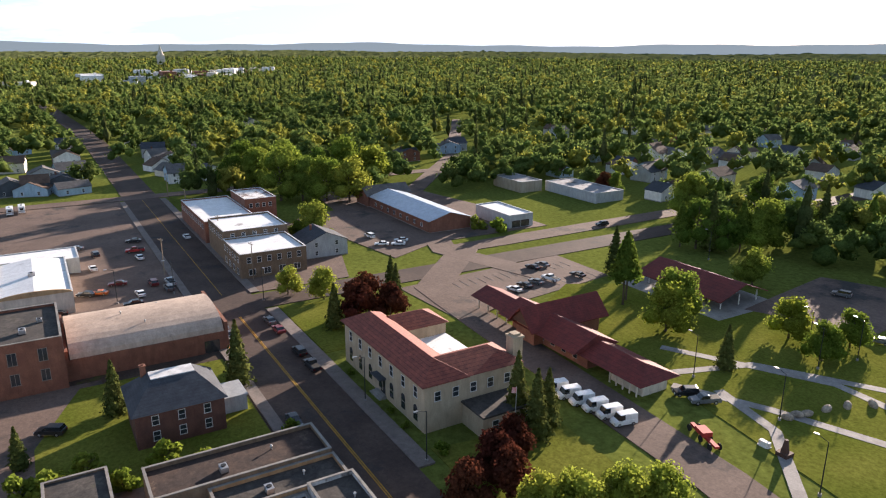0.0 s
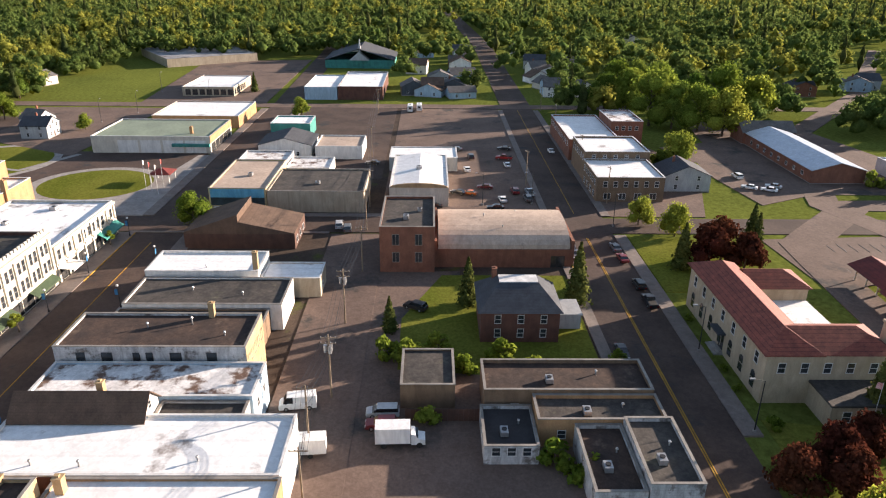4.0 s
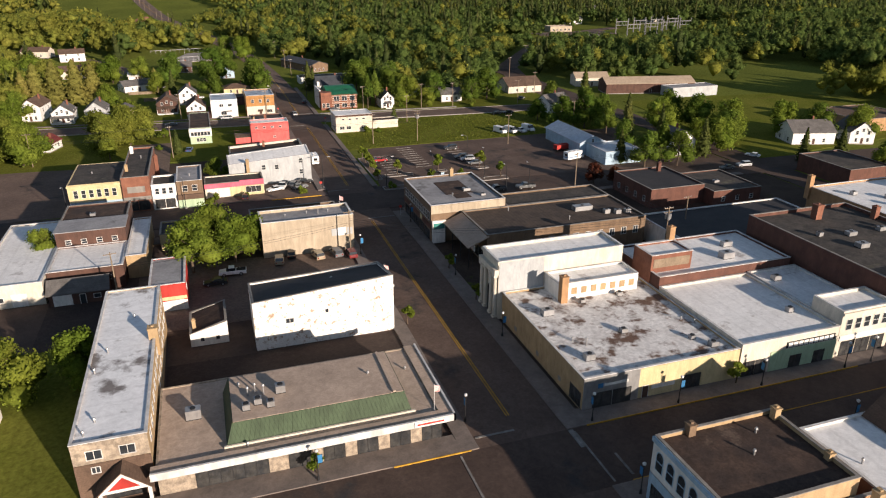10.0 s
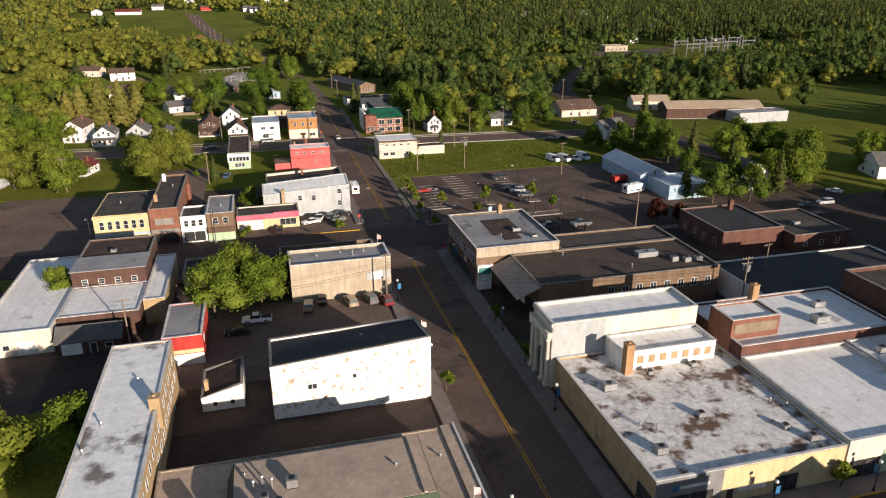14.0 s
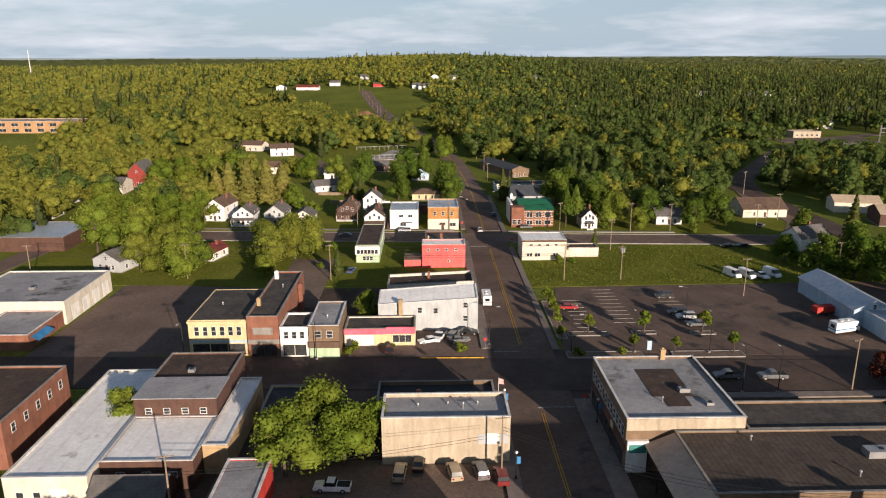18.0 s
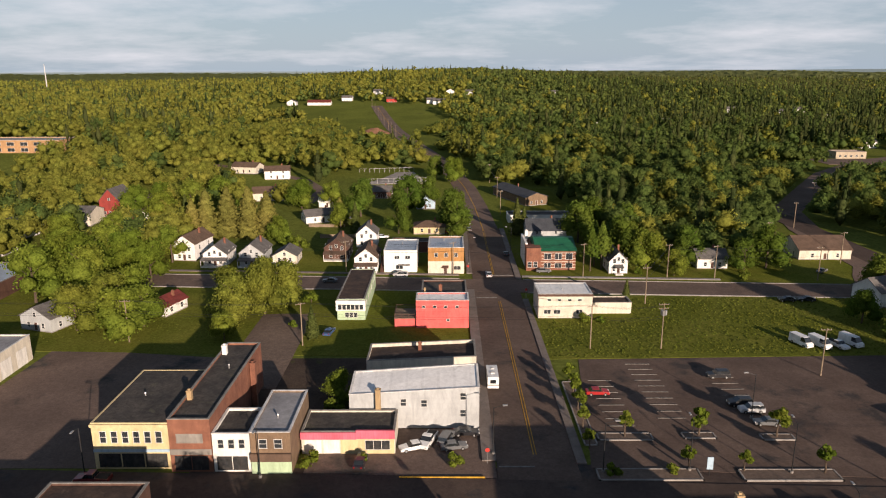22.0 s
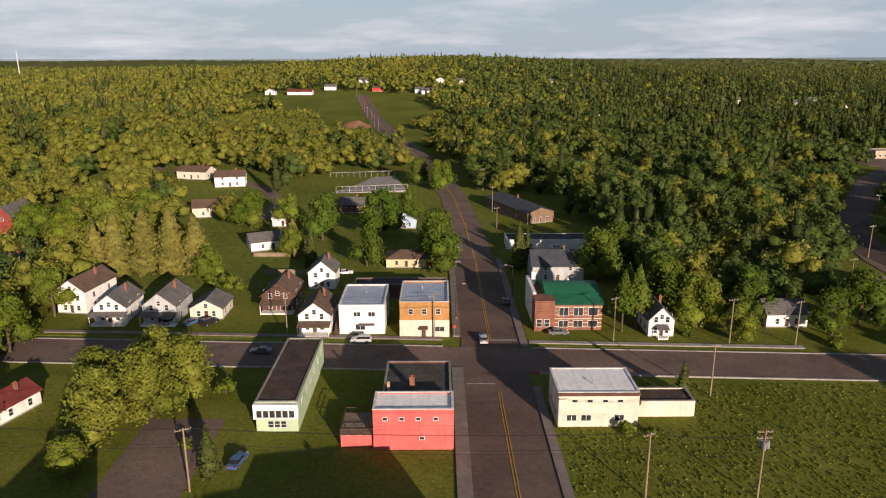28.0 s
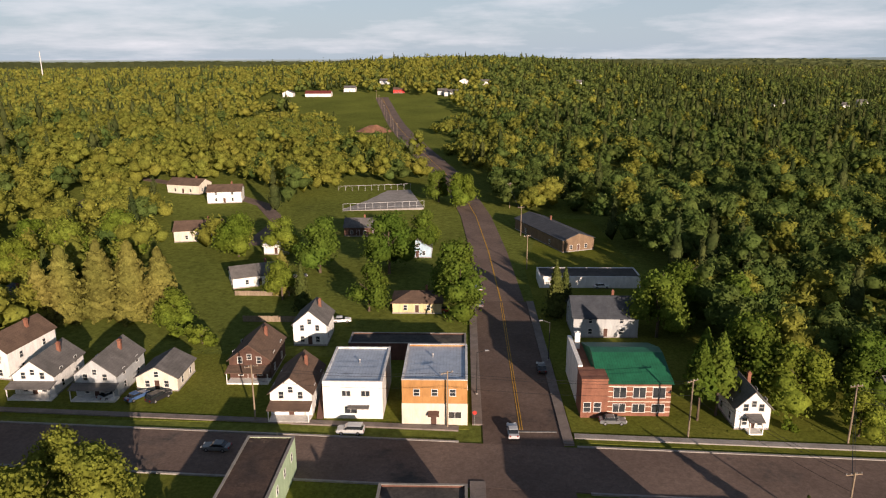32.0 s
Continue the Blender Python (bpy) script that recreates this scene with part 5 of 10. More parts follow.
part("worn_patch", boxes((6.5, 8.0, 8.0, 13.5, 18.5, 8.965), (8.0, 4.5, 8.0, 12.0, 7.9, 8.96)), M_ROOF_BROWN, t, "dark worn patch in the roof felt")
# west side of the long street
t, b = flat_building("savings_bank", "low modern bank with white fascia and stone piers", -49.4, 2.2, -12.2, 20.6, 4.6, M_STONEROUGH, M_ROOF_TAN, 0.15, None)
part("fascia", boxes((-0.6, -1.6, 3.9, 39.0, -1.3, 4.95), (38.7, -1.6, 3.9, 39.0, 18.6, 4.95)), M_CAPWHITE, t, "white canopy fascia")
part("canopy", boxes((-0.6, -1.3, 4.5, 38.7, 0.3, 4.75), (37.0, 0.3, 4.5, 38.7, 18.6, 4.75)), M_ROOF_TAN, t)
for u in (16.0, 20.6, 25.2, 29.8, 34.4):
    window(t, "S", u + 1.6, 0.3, 2.8, 3.0, "shop", 0, 0, 37.2, 18.4, M_DARKMETAL)
window_row(t, "E", 1, 17, 4, 0.4, 2.4, 2.9, "shop", b, M_DARKMETAL); window(t, "S", 9, 0.3, 9.0, 2.9, "shop", *b, M_DARKMETAL)
bm = bmesh.new()
prism(bm, [(8.6, 1.6, 4.45), (33.6, 1.6, 4.45), (33.6, 14.6, 4.45), (8.6, 14.6, 4.45)], [(9.6, 2.6, 7.3), (32.8, 2.6, 7.3), (32.8, 13.8, 7.3), (9.6, 13.8, 7.3)])
part("mansard", bm, M_GREEN, t, "green ribbed metal mansard")
part("mansard_trim", boxes((8.3, 1.25, 4.44, 34.0, 1.55, 4.8)), M_CREAM, t, "cream trim at the foot of the mansard")
bm = bmesh.new()
for i in range(40):
    u0, u1 = 8.9 + 24.4 * i / 39, 9.8 + 22.8 * i / 39
    prism(bm, [(u0 - 0.03, 1.56, 4.46), (u0 + 0.03, 1.56, 4.46), (u1 + 0.03, 2.56, 7.3), (u1 - 0.03, 2.56, 7.3)], [(u0 - 0.03, 1.66, 4.46), (u0 + 0.03, 1.66, 4.46), (u1 + 0.03, 2.66, 7.3), (u1 - 0.03, 2.66, 7.3)])
part("standing_seams", bm, M_GREEN, t)
part("sign_board", boxes((33.0, -1.72, 4.05, 37.6, -1.605, 4.8)), M_WHITE, t, "white sign board on the fascia"); part("sign_bar", boxes((33.4, -1.76, 4.3, 37.2, -1.722, 4.55)), M_RED, t)
part("upper_roof", boxes((9.7, 2.7, 7.3, 32.7, 13.7, 7.36)), M_ROOF_TAN, t)
part("roof_step", boxes((31.2, 2.7, 7.3, 31.6, 13.7, 7.6)), M_ROOF_TAN, t)
t, b = flat_building("brick_flats", "long three storey brick flats with a patched pale roof", -58.6, 3.8, -49.8, 48.2, 9.0, M_BRICK_TAN, M_ROOF_PATCHED, 0.15)
window_row(t, "E", 1, 43, 14, 6.3, 1.0, 1.4, "sash", b); window_row(t, "E", 18.6, 43, 8, 3.2, 1.0, 1.4, "sash", b)
band(t, "stone_front", "S", 0.02, 8.78, 5.95, 8.95, 0.06, M_STONEROUGH, b, "brown rubble stone upper front")
window_row(t, "S", 0.6, 8.2, 2, 6.6, 1.7, 1.2, "twin", (0, -0.06, 8.8, 44.4)); band(t, "shingled_front", "S", 0, 8.8, 0, 5.9, 0.12, M_SHINGLE_BROWN, b, "brown shingled lower front")
window(t, "S", 2.4, 4.6, 0.9, 0.8, "twin", 0, -0.12, 8.8, 44.4)
bm = bmesh.new(); prism(bm, [(2.4, -2.6, 2.9), (8.6, -2.6, 2.9), (5.5, -2.6, 5.7)], [(2.4, -0.15, 2.9), (8.6, -0.15, 2.9), (5.5, -0.15, 5.7)])
part("porch_gable", bm, M_WHITE, t, "white boarded entrance gable")
bm = bmesh.new(); prism(bm, [(3.7, -2.66, 3.35), (7.3, -2.66, 3.35), (5.5, -2.66, 5.0)], [(3.7, -2.5, 3.35), (7.3, -2.5, 3.35), (5.5, -2.5, 5.0)])
part("gable_infill", bm, M_RED, t, "red triangle in the entrance gable")
bm = bmesh.new(); pitched_roof(bm, 2.4, -2.6, 8.6, -0.15, 2.9, 2.8, 0.25, "y", 0.16)
part("gable_roof", bm, M_SHINGLE_BROWN, t, "brown shingled gable roof")
part("porch_post", boxes((2.5, -2.5, 0, 2.9, -2.1, 2.9), (8.1, -2.5, 0, 8.5, -2.1, 2.9)), M_WHITE, t)
window(t, "S", 5.0, 0.3, 4.0, 2.2, "shop", 0, -0.12, 8.8, 44, M_DARKMETAL); chimney(t, 8.6, 25, 6.0, 4.6, 1.4, M_BRICK_TAN)
t, b = flat_building("painted_wall_shop", "shop with a peeling white side wall and black roof", -34.8, 35.0, -10.2, 47.0, 10.6, M_PEEL, M_ROOF_BLACK, 0.3, M_TRIM, rise=(9.2, 11.0, 8.6, 7.6))
window(t, "S", 6.0, 4.6, 1.3, 0.8, "twin", *b); window(t, "S", 12.5, 5.6, 0.5, 0.6, "plain", *b)
t, b = flat_building("shed", "small white shed with a brown one-way sloping roof", -45.6, 39.9, -39.2, 48.6, 3.2, M_WHITE, M_ROOF_BROWN, 0.05, M_TRIM, "shed", rise=(2.5, 4.2, 4.2, 2.5))
for u in (2.0, 4.6):
    window(t, "S", u, 0.9, 0.6, 0.7, "plain", *b)
chimney(t, 0.8, 2.2, 2.2, 1.9, 0.6, M_BRICK_TAN)
t, b = flat_building("red_garage", "two storey red and yellow garage with grey roof", -52.6, 55.6, -46.0, 69.4, 5.6, M_RED, M_ROOF_GREY, 0.15)
band(t, "yellow_band", "S", 0, 6.6, 2.3, 3.0, 0.05, M_YELLOW, b); band(t, "white_base", "S", 0, 6.6, 0, 2.1, 0.05, M_WHITE, b); window(t, "S", 4.6, 0.1, 2.6, 2.0, "garage", 0, -0.05, 6.6, 13.8); window(t, "E", 2.5, 3.4, 1.2, 1.0, "twin", *b)
t, b = flat_building("block_store", "tan block store with boarded side windows", -29.8, 76.0, -9.0, 84.5, 8.4, M_TANWALL, M_ROOF_GREY, 0.6)
window(t, "S", 18.0, 3.6, 1.9, 1.8, "plain", *b, None, M_WHITE); band(t, "shutter", "S", 15.6, 16.9, 3.6, 5.3, 0.06, M_GREYSIDE, b); band(t, "shutter", "S", 19.2, 20.5, 3.6, 5.3, 0.06, M_GREYSIDE, b)
t, b = flat_building("front_store", "low store with a black tarred roof", -31.4, 84.7, -10.2, 94.9, 5.6, M_BRICK_BROWN, M_ROOF_BLACK, 0.7, M_TRIM)
chimney(t, 7.5, 2.0, 4.8, 2.8, 0.9, M_BRICK); shopfront(t, "N", 1, 19, b, 2.9, 5); window_row(t, "E", 1, 8, 2, 0.5, 2.6, 2.4, "shop", b, M_DARKMETAL)
t, b = flat_building("long_white_store", "long low white-roofed building", -85.0, 66.4, -72.6, 103.0, 4.8, M_CREAM, M_ROOF_WHITE, 0.25)
window(t, "S", 8, 0.1, 2.6, 2.6, "garage", *b); window_row(t, "S", 1, 6, 2, 1.4, 1.0, 0.9, "plain", b)
t, b = flat_building("brown_tavern", "brown shingled two storey tavern with a stepped grey roof", -72.4, 84.0, -58.4, 103.2, 8.2, M_BROWNWOOD, M_ROOF_BROWN, 0.3, M_TRIM)
window_row(t, "S", 0.8, 13.2, 4, 5.4, 1.0, 1.0, "sash", b)
part("front_roof", boxes((-0.2, -0.3, 8.26, 14.2, 8.0, 8.42)), M_ROOF_GREY, t, "pale grey sheet roof over the front half")
t, b = flat_building("dining_hall", "lower white-roofed tavern wing", -72.4, 70.0, -58.2, 83.8, 5.0, M_BROWNWOOD, M_ROOF_WHITE, 0.2)
window_row(t, "S", 1, 13, 3, 2.2, 1.2, 0.9, "twin", b)
t = thing("tavern_garage", -71.6, 64.4, "brown gabled garage with a white door before the tavern", "garage")
bm = boxes((0, 0, 0, 10.6, 5.4, 2.7)); prism(bm, [(0, 0, 2.7), (0, 5.4, 2.7), (0, 2.7, 4.5)], [(10.6, 0, 2.7), (10.6, 5.4, 2.7), (10.6, 2.7, 4.5)]); part("wall", bm, M_BROWNWOOD, t)
bm = bmesh.new(); pitched_roof(bm, 0, 0, 10.6, 5.4, 2.7, 1.8, 0.4, "x", 0.16); part("roof", bm, M_SHINGLE, t, "dark grey shingled gable roof")
window(t, "S", 2.4, 0.05, 3.2, 2.2, "garage", 0, 0, 10.6, 5.4); window(t, "S", 6.0, 0.05, 1.0, 2.0, "plain", 0, 0, 10.6, 5.4, M_WHITE); window(t, "S", 8.6, 1.0, 1.2, 0.8, "plain", 0, 0, 10.6, 5.4)
t, b = flat_building("narrow_store", "narrow store wing with a white roof", -58.0, 74.0, -54.0, 98.0, 5.2, M_BRICK_TAN, M_ROOF_WHITE, 0.2)
t, b = flat_building("yellow_kiosk", "small dark-roofed yellow building", -52.0, 88.0, -43.0, 97.0, 4.0, M_YELLOW, M_ROOF_BLACK, 0.3, M_TRIM)
t, b = flat_building("brick_house_shop", "red brown brick corner building", -112.0, 76.0, -90.0, 97.0, 8.6, M_BRICK, M_ROOF_BROWN, 0.3, M_TRIM)
window_row(t, "E", 1, 20, 5, 5.4, 1.0, 1.5, "sash", b); window_row(t, "S", 1, 21, 5, 5.4, 1.0, 1.5, "sash", b)
t, b = flat_building("white_side_shop", "white walled shop with a red front beside a lawn", -90.0, 3.4, -72.2, 27.2, 7.0, M_WHITE, M_ROOF_GREY, 0.3)
band(t, "front_panel", "S", 0.05, 17.7, 3.4, 6.6, 0.08, M_RED, b, "red painted upper front"); shopfront(t, "S", 0.6, 17.2, b, 3.0, 4)
for u in (1.0, 5.0):
    part("side_vent", boxes((17.8, 17.5 + u, 5.2, 17.9, 17.9 + u, 5.8)), M_DARKMETAL, t)
# north row
DN = lambda x: slope_line(x, D0, D1) + 7.7
t, b = flat_building("yellow_shop", "pale yellow two storey shop with arched windows", -75.0, 119.9, -62.1, 141.0, 8.5, M_YELLOW, M_ROOF_DARK, 0.08, None)
window_row(t, "S", 0.9, 12.0, 6, 4.9, 0.95, 2.0, "sash", b); shopfront(t, "S", 0.6, 12.3, b, 2.8, 3); band(t, "fascia", "S", 0, 12.9, 3.2, 3.7, 0.15, M_BLUESIDE, b); band(t, "cornice", "S", -0.1, 13.0, 7.8, 8.3, 0.35, M_YELLOW, b)
t, b = flat_building("tall_brick_shop", "tall narrow brick shop with a long dark roof", -61.9, 119.0, -55.0, 152.0, 9.6, M_BRICK, M_ROOF_DARK, 0.4, M_TRIM)
window(t, "S", 3.4, 5.4, 4.2, 1.5, "plain", *b, M_TRIM, M_TRIM); shopfront(t, "S", 0.6, 6.3, b, 2.9, 2); band(t, "fascia", "S", 0, 6.9, 3.2, 4.2, 0.12, M_TRIM, b); chimney(t, 1.0, 28, 9.2, 1.8, 0.9, M_WHITE); chimney(t, 1.0, 8, 9.2, 1.6, 0.8, M_BRICK_TAN)
chimney(t, 7.6, 24, 0, 9.0, 1.0, M_BRICK)
t, b = flat_building("white_shop", "white brick two storey shop front", -54.8, 119.0, -48.6, 128.0, 7.0, M_WHITE, M_ROOF_DARK, 0.4)
window_row(t, "S", 0.5, 5.7, 3, 4.4, 0.9, 1.5, "sash", b); shopfront(t, "S", 0.5, 5.7, b, 2.8, 2)
t, b = flat_building("brown_shop", "brown brick shop with a pale green lower front", -48.4, 118.5, -41.8, 134.0, 7.5, M_BRICK_BROWN, M_ROOF_GREY, 0.3)
window_row(t, "S", 0.8, 5.8, 2, 4.7, 1.2, 1.5, "sash", b); band(t, "green_front", "S", 0, 6.6, 0, 2.4, 0.12, M_GREENSIDE, b); band(t, "shingle_skirt", "S", -0.05, 6.65, 2.4, 3.8, 0.5, M_SHINGLE_BROWN, b)
t, b = flat_building("pink_garage", "low garage shop with a pink fascia", -41.4, 124.6, -25.2, 132.6, 4.2, M_CREAM, M_ROOF_DARK, 0.3, M_TRIM)
band(t, "fascia", "S", -0.1, 9.5, 2.9, 4.2, 0.35, M_PINK, b); band(t, "fascia", "S", 9.5, 16.2, 3.0, 4.6, 0.35, M_PINK, b); band(t, "yellow_front", "S", 6.8, 16.1, 0, 2.9, 0.1, M_YELLOW, b)
window(t, "S", 2.0, 0.1, 2.7, 2.5, "garage", *b); window(t, "S", 5.2, 0.1, 2.7, 2.5, "garage", *b); window(t, "S", 13.2, 0.9, 4.2, 1.7, "shop", 0, -0.1, 16.2, 8)
t, b = flat_building("grey_store", "pale grey sided two storey store with sloping white roof", -34.2, 133.5, -10.2, 142.0, 8.2, M_GREYSIDE, M_ROOF_WHITE, 0.1, rise=(6.8, 8.2, 9.2, 7.6))
for u, z in ((10, 4.6), (13.8, 4.4), (21, 5.8), (21, 2.4)):
    window(t, "S", u, z, 1.0, 1.3, "sash", *b)
chimney(t, 5.4, -0.5, 0, 8.0, 0.9, M_BRICK_TAN); window_row(t, "E", 1, 7.5, 2, 4.6, 1.0, 1.4, "sash", b); shopfront(t, "E", 0.6, 8, b, 2.8, 2)
t, b = flat_building("tan_store", "tan two storey store with a dark parapet roof", -33.0, 151.6, -10.0, 161.0, 6.4, M_CREAM, M_ROOF_BROWN, 0.7, M_TRIM, rise=(5.6, 6.6, 6.6, 5.6))
window(t, "S", 13, 2.8, 1.0, 1.2, "sash", *b); chimney(t, 11, 6, 5.6, 1.6, 0.7, M_BRICK)
t, b = flat_building("service_garage", "long cream service garage with four white doors", -140.0, 140.0, -112.0, 166.0, 6.0, M_CREAM, M_ROOF_GREY, 0.25)
window_row(t, "E", 2, 25, 4, 0.1, 3.6, 3.8, "garage", b)
t, b = flat_building("garage_office", "low brick garage office with a blue canopy", -126.0, 124.0, -112.5, 139.6, 3.8, M_BRICK, M_ROOF_GREY, 0.2)
awning(t, "E", 1, 8, 3.0, 1.5, 0.8, M_BLUE, b)
house("white garage with a grey gabled roof", -119.5, 189, 10, 11, 3.8, 2.6, M_GREYSIDE, M_SHINGLE, "y", rot=-18, storeys=1, chim=False, name="garage_house")
t, b = flat_building("lumber_shed", "long rusty shed with a patched metal roof", -176, 208, -146, 232, 5.0, M_BROWNWOOD, M_ROOF_BLUE, 0.1, M_TRIM)
# far end of the long street
t, b = flat_building("red_tavern", "salmon red tavern with a white-capped front", -24.0, 185.2, -10.5, 191.6, 7.6, M_PINKRED, M_ROOF_WHITE, 0.25)
window_row(t, "S", 0.6, 9.0, 3, 5.6, 0.7, 0.5, "plain", b); window(t, "S", 10.5, 5.6, 0.7, 0.5, "plain", *b); window(t, "S", 8.2, 2.0, 0.7, 0.5, "plain", *b)
t, b = flat_building("dance_hall", "low dark-roofed tavern hall", -23.0, 191.8, -10.7, 207.3, 6.2, M_BRICK_DARK, M_ROOF_DARK, 0.3, M_TRIM)
chimney(t, 5.2, 4.4, 5.6, 2.6, 0.9, M_BRICK); chimney(t, 1.0, 3.0, 5.6, 2.0, 0.5, M_BRICK_TAN)
t = thing("roof_deck", -29.6, 186.0, "dark wooden deck with railings on a red base", "deck")
part("base", boxes((0, 0, 0, 5.4, 7.5, 2.4)), M_PINKRED, t); 
for u in range(14):
    part("floor_board", boxes((-0.1 + u * 0.4, -0.1, 2.4, 0.27 + u * 0.4, 7.6, 2.5)), M_WOOD, t)
for u in (0, 1.8, 3.6, 5.4):
    part("post", boxes((u - 0.06, -0.06, 2.5, u + 0.06, 0.06, 3.6)), M_BROWNWOOD, t)
part("rail", boxes((0, -0.05, 3.5, 5.4, 0.05, 3.62), (0, -0.05, 3.0, 5.4, 0.05, 3.08), (-0.05, 0, 3.5, 0.05, 7.5, 3.62), (-0.05, 0, 3.0, 0.05, 7.5, 3.08), (0, 7.45, 3.5, 5.4, 7.55, 3.62)), M_BROWNWOOD, t)
t, b = flat_building("green_flats", "long pale green sided flats with a brown roof", -45.2, 191.4, -37.8, 220.0, 5.9, M_GREENSIDE, M_ROOF_BROWN, 0.1, M_TRIM)
window_row(t, "S", 0.3, 7.1, 6, 3.3, 0.9, 1.3, "plain", (0, -0.9, 7.4, 29)); part("sun_porch", boxes((-0.2, -0.9, 2.9, 7.6, 0, 5.7)), M_WHITE, t); window_row(t, "S", 2, 5.4, 3, 0.9, 0.9, 1.2, "sash", b); window_row(t, "E", 2, 28, 6, 3.4, 0.8, 1.2, "sash", b)
t, b = flat_building("gold_house", "two storey house, ochre shingles over pale stone", -22.1, 234.5, -10.5, 250.4, 8.8, M_ORANGE, M_ROOF_BLUE, 0.3)
band(t, "stone_front", "S", -0.05, 11.65, 0, 4.3, 0.12, M_CREAM, b, "pale stone lower front"); window_row(t, "S", 1.0, 10.6, 3, 5.8, 1.0, 1.2, "sash", b); window(t, "S", 9.4, 1.5, 2.2, 1.2, "shop", 0, -0.12, 11.6, 16); window(t, "S", 5.6, 0.2, 1.0, 2.0, "door", 0, -0.12, 11.6, 16)
awning(t, "S", 4.6, 6.6, 2.9, 0.9, 0.4, M_BROWNWOOD, (0, -0.12, 11.6, 16)); window_row(t, "E", 1, 15, 4, 5.8, 0.9, 1.2, "sash", b)
t, b = flat_building("white_flats", "white two storey flat-roofed house with outside stair", -36.6, 236.4, -25.8, 252.0, 7.4, M_SIDING, M_ROOF_BLUE, 0.2)
window_row(t, "S", 2.5, 9.5, 2, 4.6, 1.5, 1.0, "twin", b); window(t, "S", 5.0, 1.2, 2.2, 1.3, "twin", *b); part("porch_roof", boxes((4.6, -1.3, 2.6, 8.4, 0, 2.8)), M_SHINGLE, t)
bm = bmesh.new(); prism(bm, [(-1.3, -0.6, 0), (-0.1, -0.6, 0), (-0.1, -0.3, 0), (-1.3, -0.3, 0)], [(-1.3, 5.4, 4.2), (-0.1, 5.4, 4.2), (-0.1, 5.7, 4.2), (-1.3, 5.7, 4.2)])
part("outside_stair", bm, M_BROWNWOOD, t)
house("small white gabled house with a front porch", -42.6, 243.0, 7.6, 12.0, 4.8, 3.0, M_SIDING, M_SHINGLE_BROWN, "y", porch=(7.4, 2.6))
house("white gabled house with grey shingles", -46.0, 274.0, 7.6, 9.0, 5.2, 3.2, M_SIDING, M_SHINGLE, "y")
house("brown wooden house with tan gable and porch", -54.6, 258.0, 8.4, 12.0, 4.4, 3.2, M_BROWNWOOD, M_SHINGLE_BROWN, "y", porch=(8.4, 2.4))
house("cream garage with grey green roof", -71.5, 251.0, 8.2, 9.0, 3.0, 2.2, M_CREAM, M_SHINGLE, "y", storeys=1, chim=False)
house("grey sided house with a grey roof", -82.0, 249.5, 8.2, 12.0, 4.8, 3.2, M_GREYSIDE, M_SHINGLE, "y", porch=(8.6, 2.0))
house("white house with dark gable roof and porch", -94.5, 249.5, 8.0, 11.0, 4.4, 3.0, M_SIDING, M_SHINGLE, "y", porch=(8.6, 2.2))
house("large white two storey house with brown roof", -106.5, 258.0, 8.0, 14.0, 6.2, 2.8, M_SIDING, M_SHINGLE_BROWN, "y", rot=-8)
house("small white cottage with a red roof", -93.5, 199.0, 6.5, 9.0, 3.0, 1.8, M_WHITE, M_RED_ROOF, "y", rot=-18, storeys=1)
house("cream bungalow with a wide brown roof", -23.0, 295.0, 12.5, 9.0, 3.0, 1.8, M_YELLOW, M_SHINGLE_BROWN, "x", storeys=1, hip=True)
house("white ranch house with a grey roof", -71.0, 315.0, 15.0, 9.0, 3.2, 2.2, M_WHITE, M_SHINGLE, "x", rot=25, storeys=1)
house("pale yellow house with brown gable roof", -104.0, 360.0, 16.0, 10.0, 4.0, 2.4, M_CREAM, M_SHINGLE_BROWN, "x", rot=12, storeys=1)
house("white split level house with tan roof", -113.0, 416.0, 14.0, 10.0, 5.0, 2.2, M_SIDING, M_SHINGLE_BROWN, "x", rot=10, storeys=2)
house("cream house with a brown roof", -134.0, 430.0, 16.0, 10.0, 4.0, 2.2, M_CREAM, M_SHINGLE_BROWN, "x", rot=-14, storeys=1)
house("small grey blue house beside trees", -26.0, 346.0, 9.0, 10.0, 3.6, 2.6, M_BLUESIDE, M_SHINGLE, "y", storeys=1)
house("small dark roofed house among trees", -49.0, 371.0, 10.0, 9.0, 3.4, 2.4, M_BROWNWOOD, M_SHINGLE, "x", storeys=1)
t, b = flat_building("apartment_row", "low flat-roofed dark red row behind the houses", -36.0, 262.0, -10.6, 268.0, 4.0, M_BRICK_DARK, M_ROOF_DARK, 0.2, M_TRIM)
t, b = flat_building("cream_offices", "cream two storey offices with a white roof", 8.2, 192.5, 22.6, 202.6, 6.8, M_CREAM, M_ROOF_WHITE, 0.05)
window_row(t, "S", 1.6, 12.4, 4, 4.9, 0.9, 0.5, "plain", b); window_row(t, "S", 1.2, 6.4, 2, 1.3, 1.7, 1.1, "twin", b); window(t, "S", 11, 1.3, 1.6, 1.1, "twin", *b); part("brown_band", boxes((-0.1, -0.3, 6.2, 14.5, 0, 6.8)), M_BROWNWOOD, t); window_row(t, "W", 1, 9, 3, 1.2, 1.2, 1.2, "twin", b)
t, b = flat_building("office_annex", "low cream annex with a dark roof", 22.8, 196.0, 34.0, 201.5, 3.2, M_CREAM, M_ROOF_BROWN, 0.2, M_TRIM)
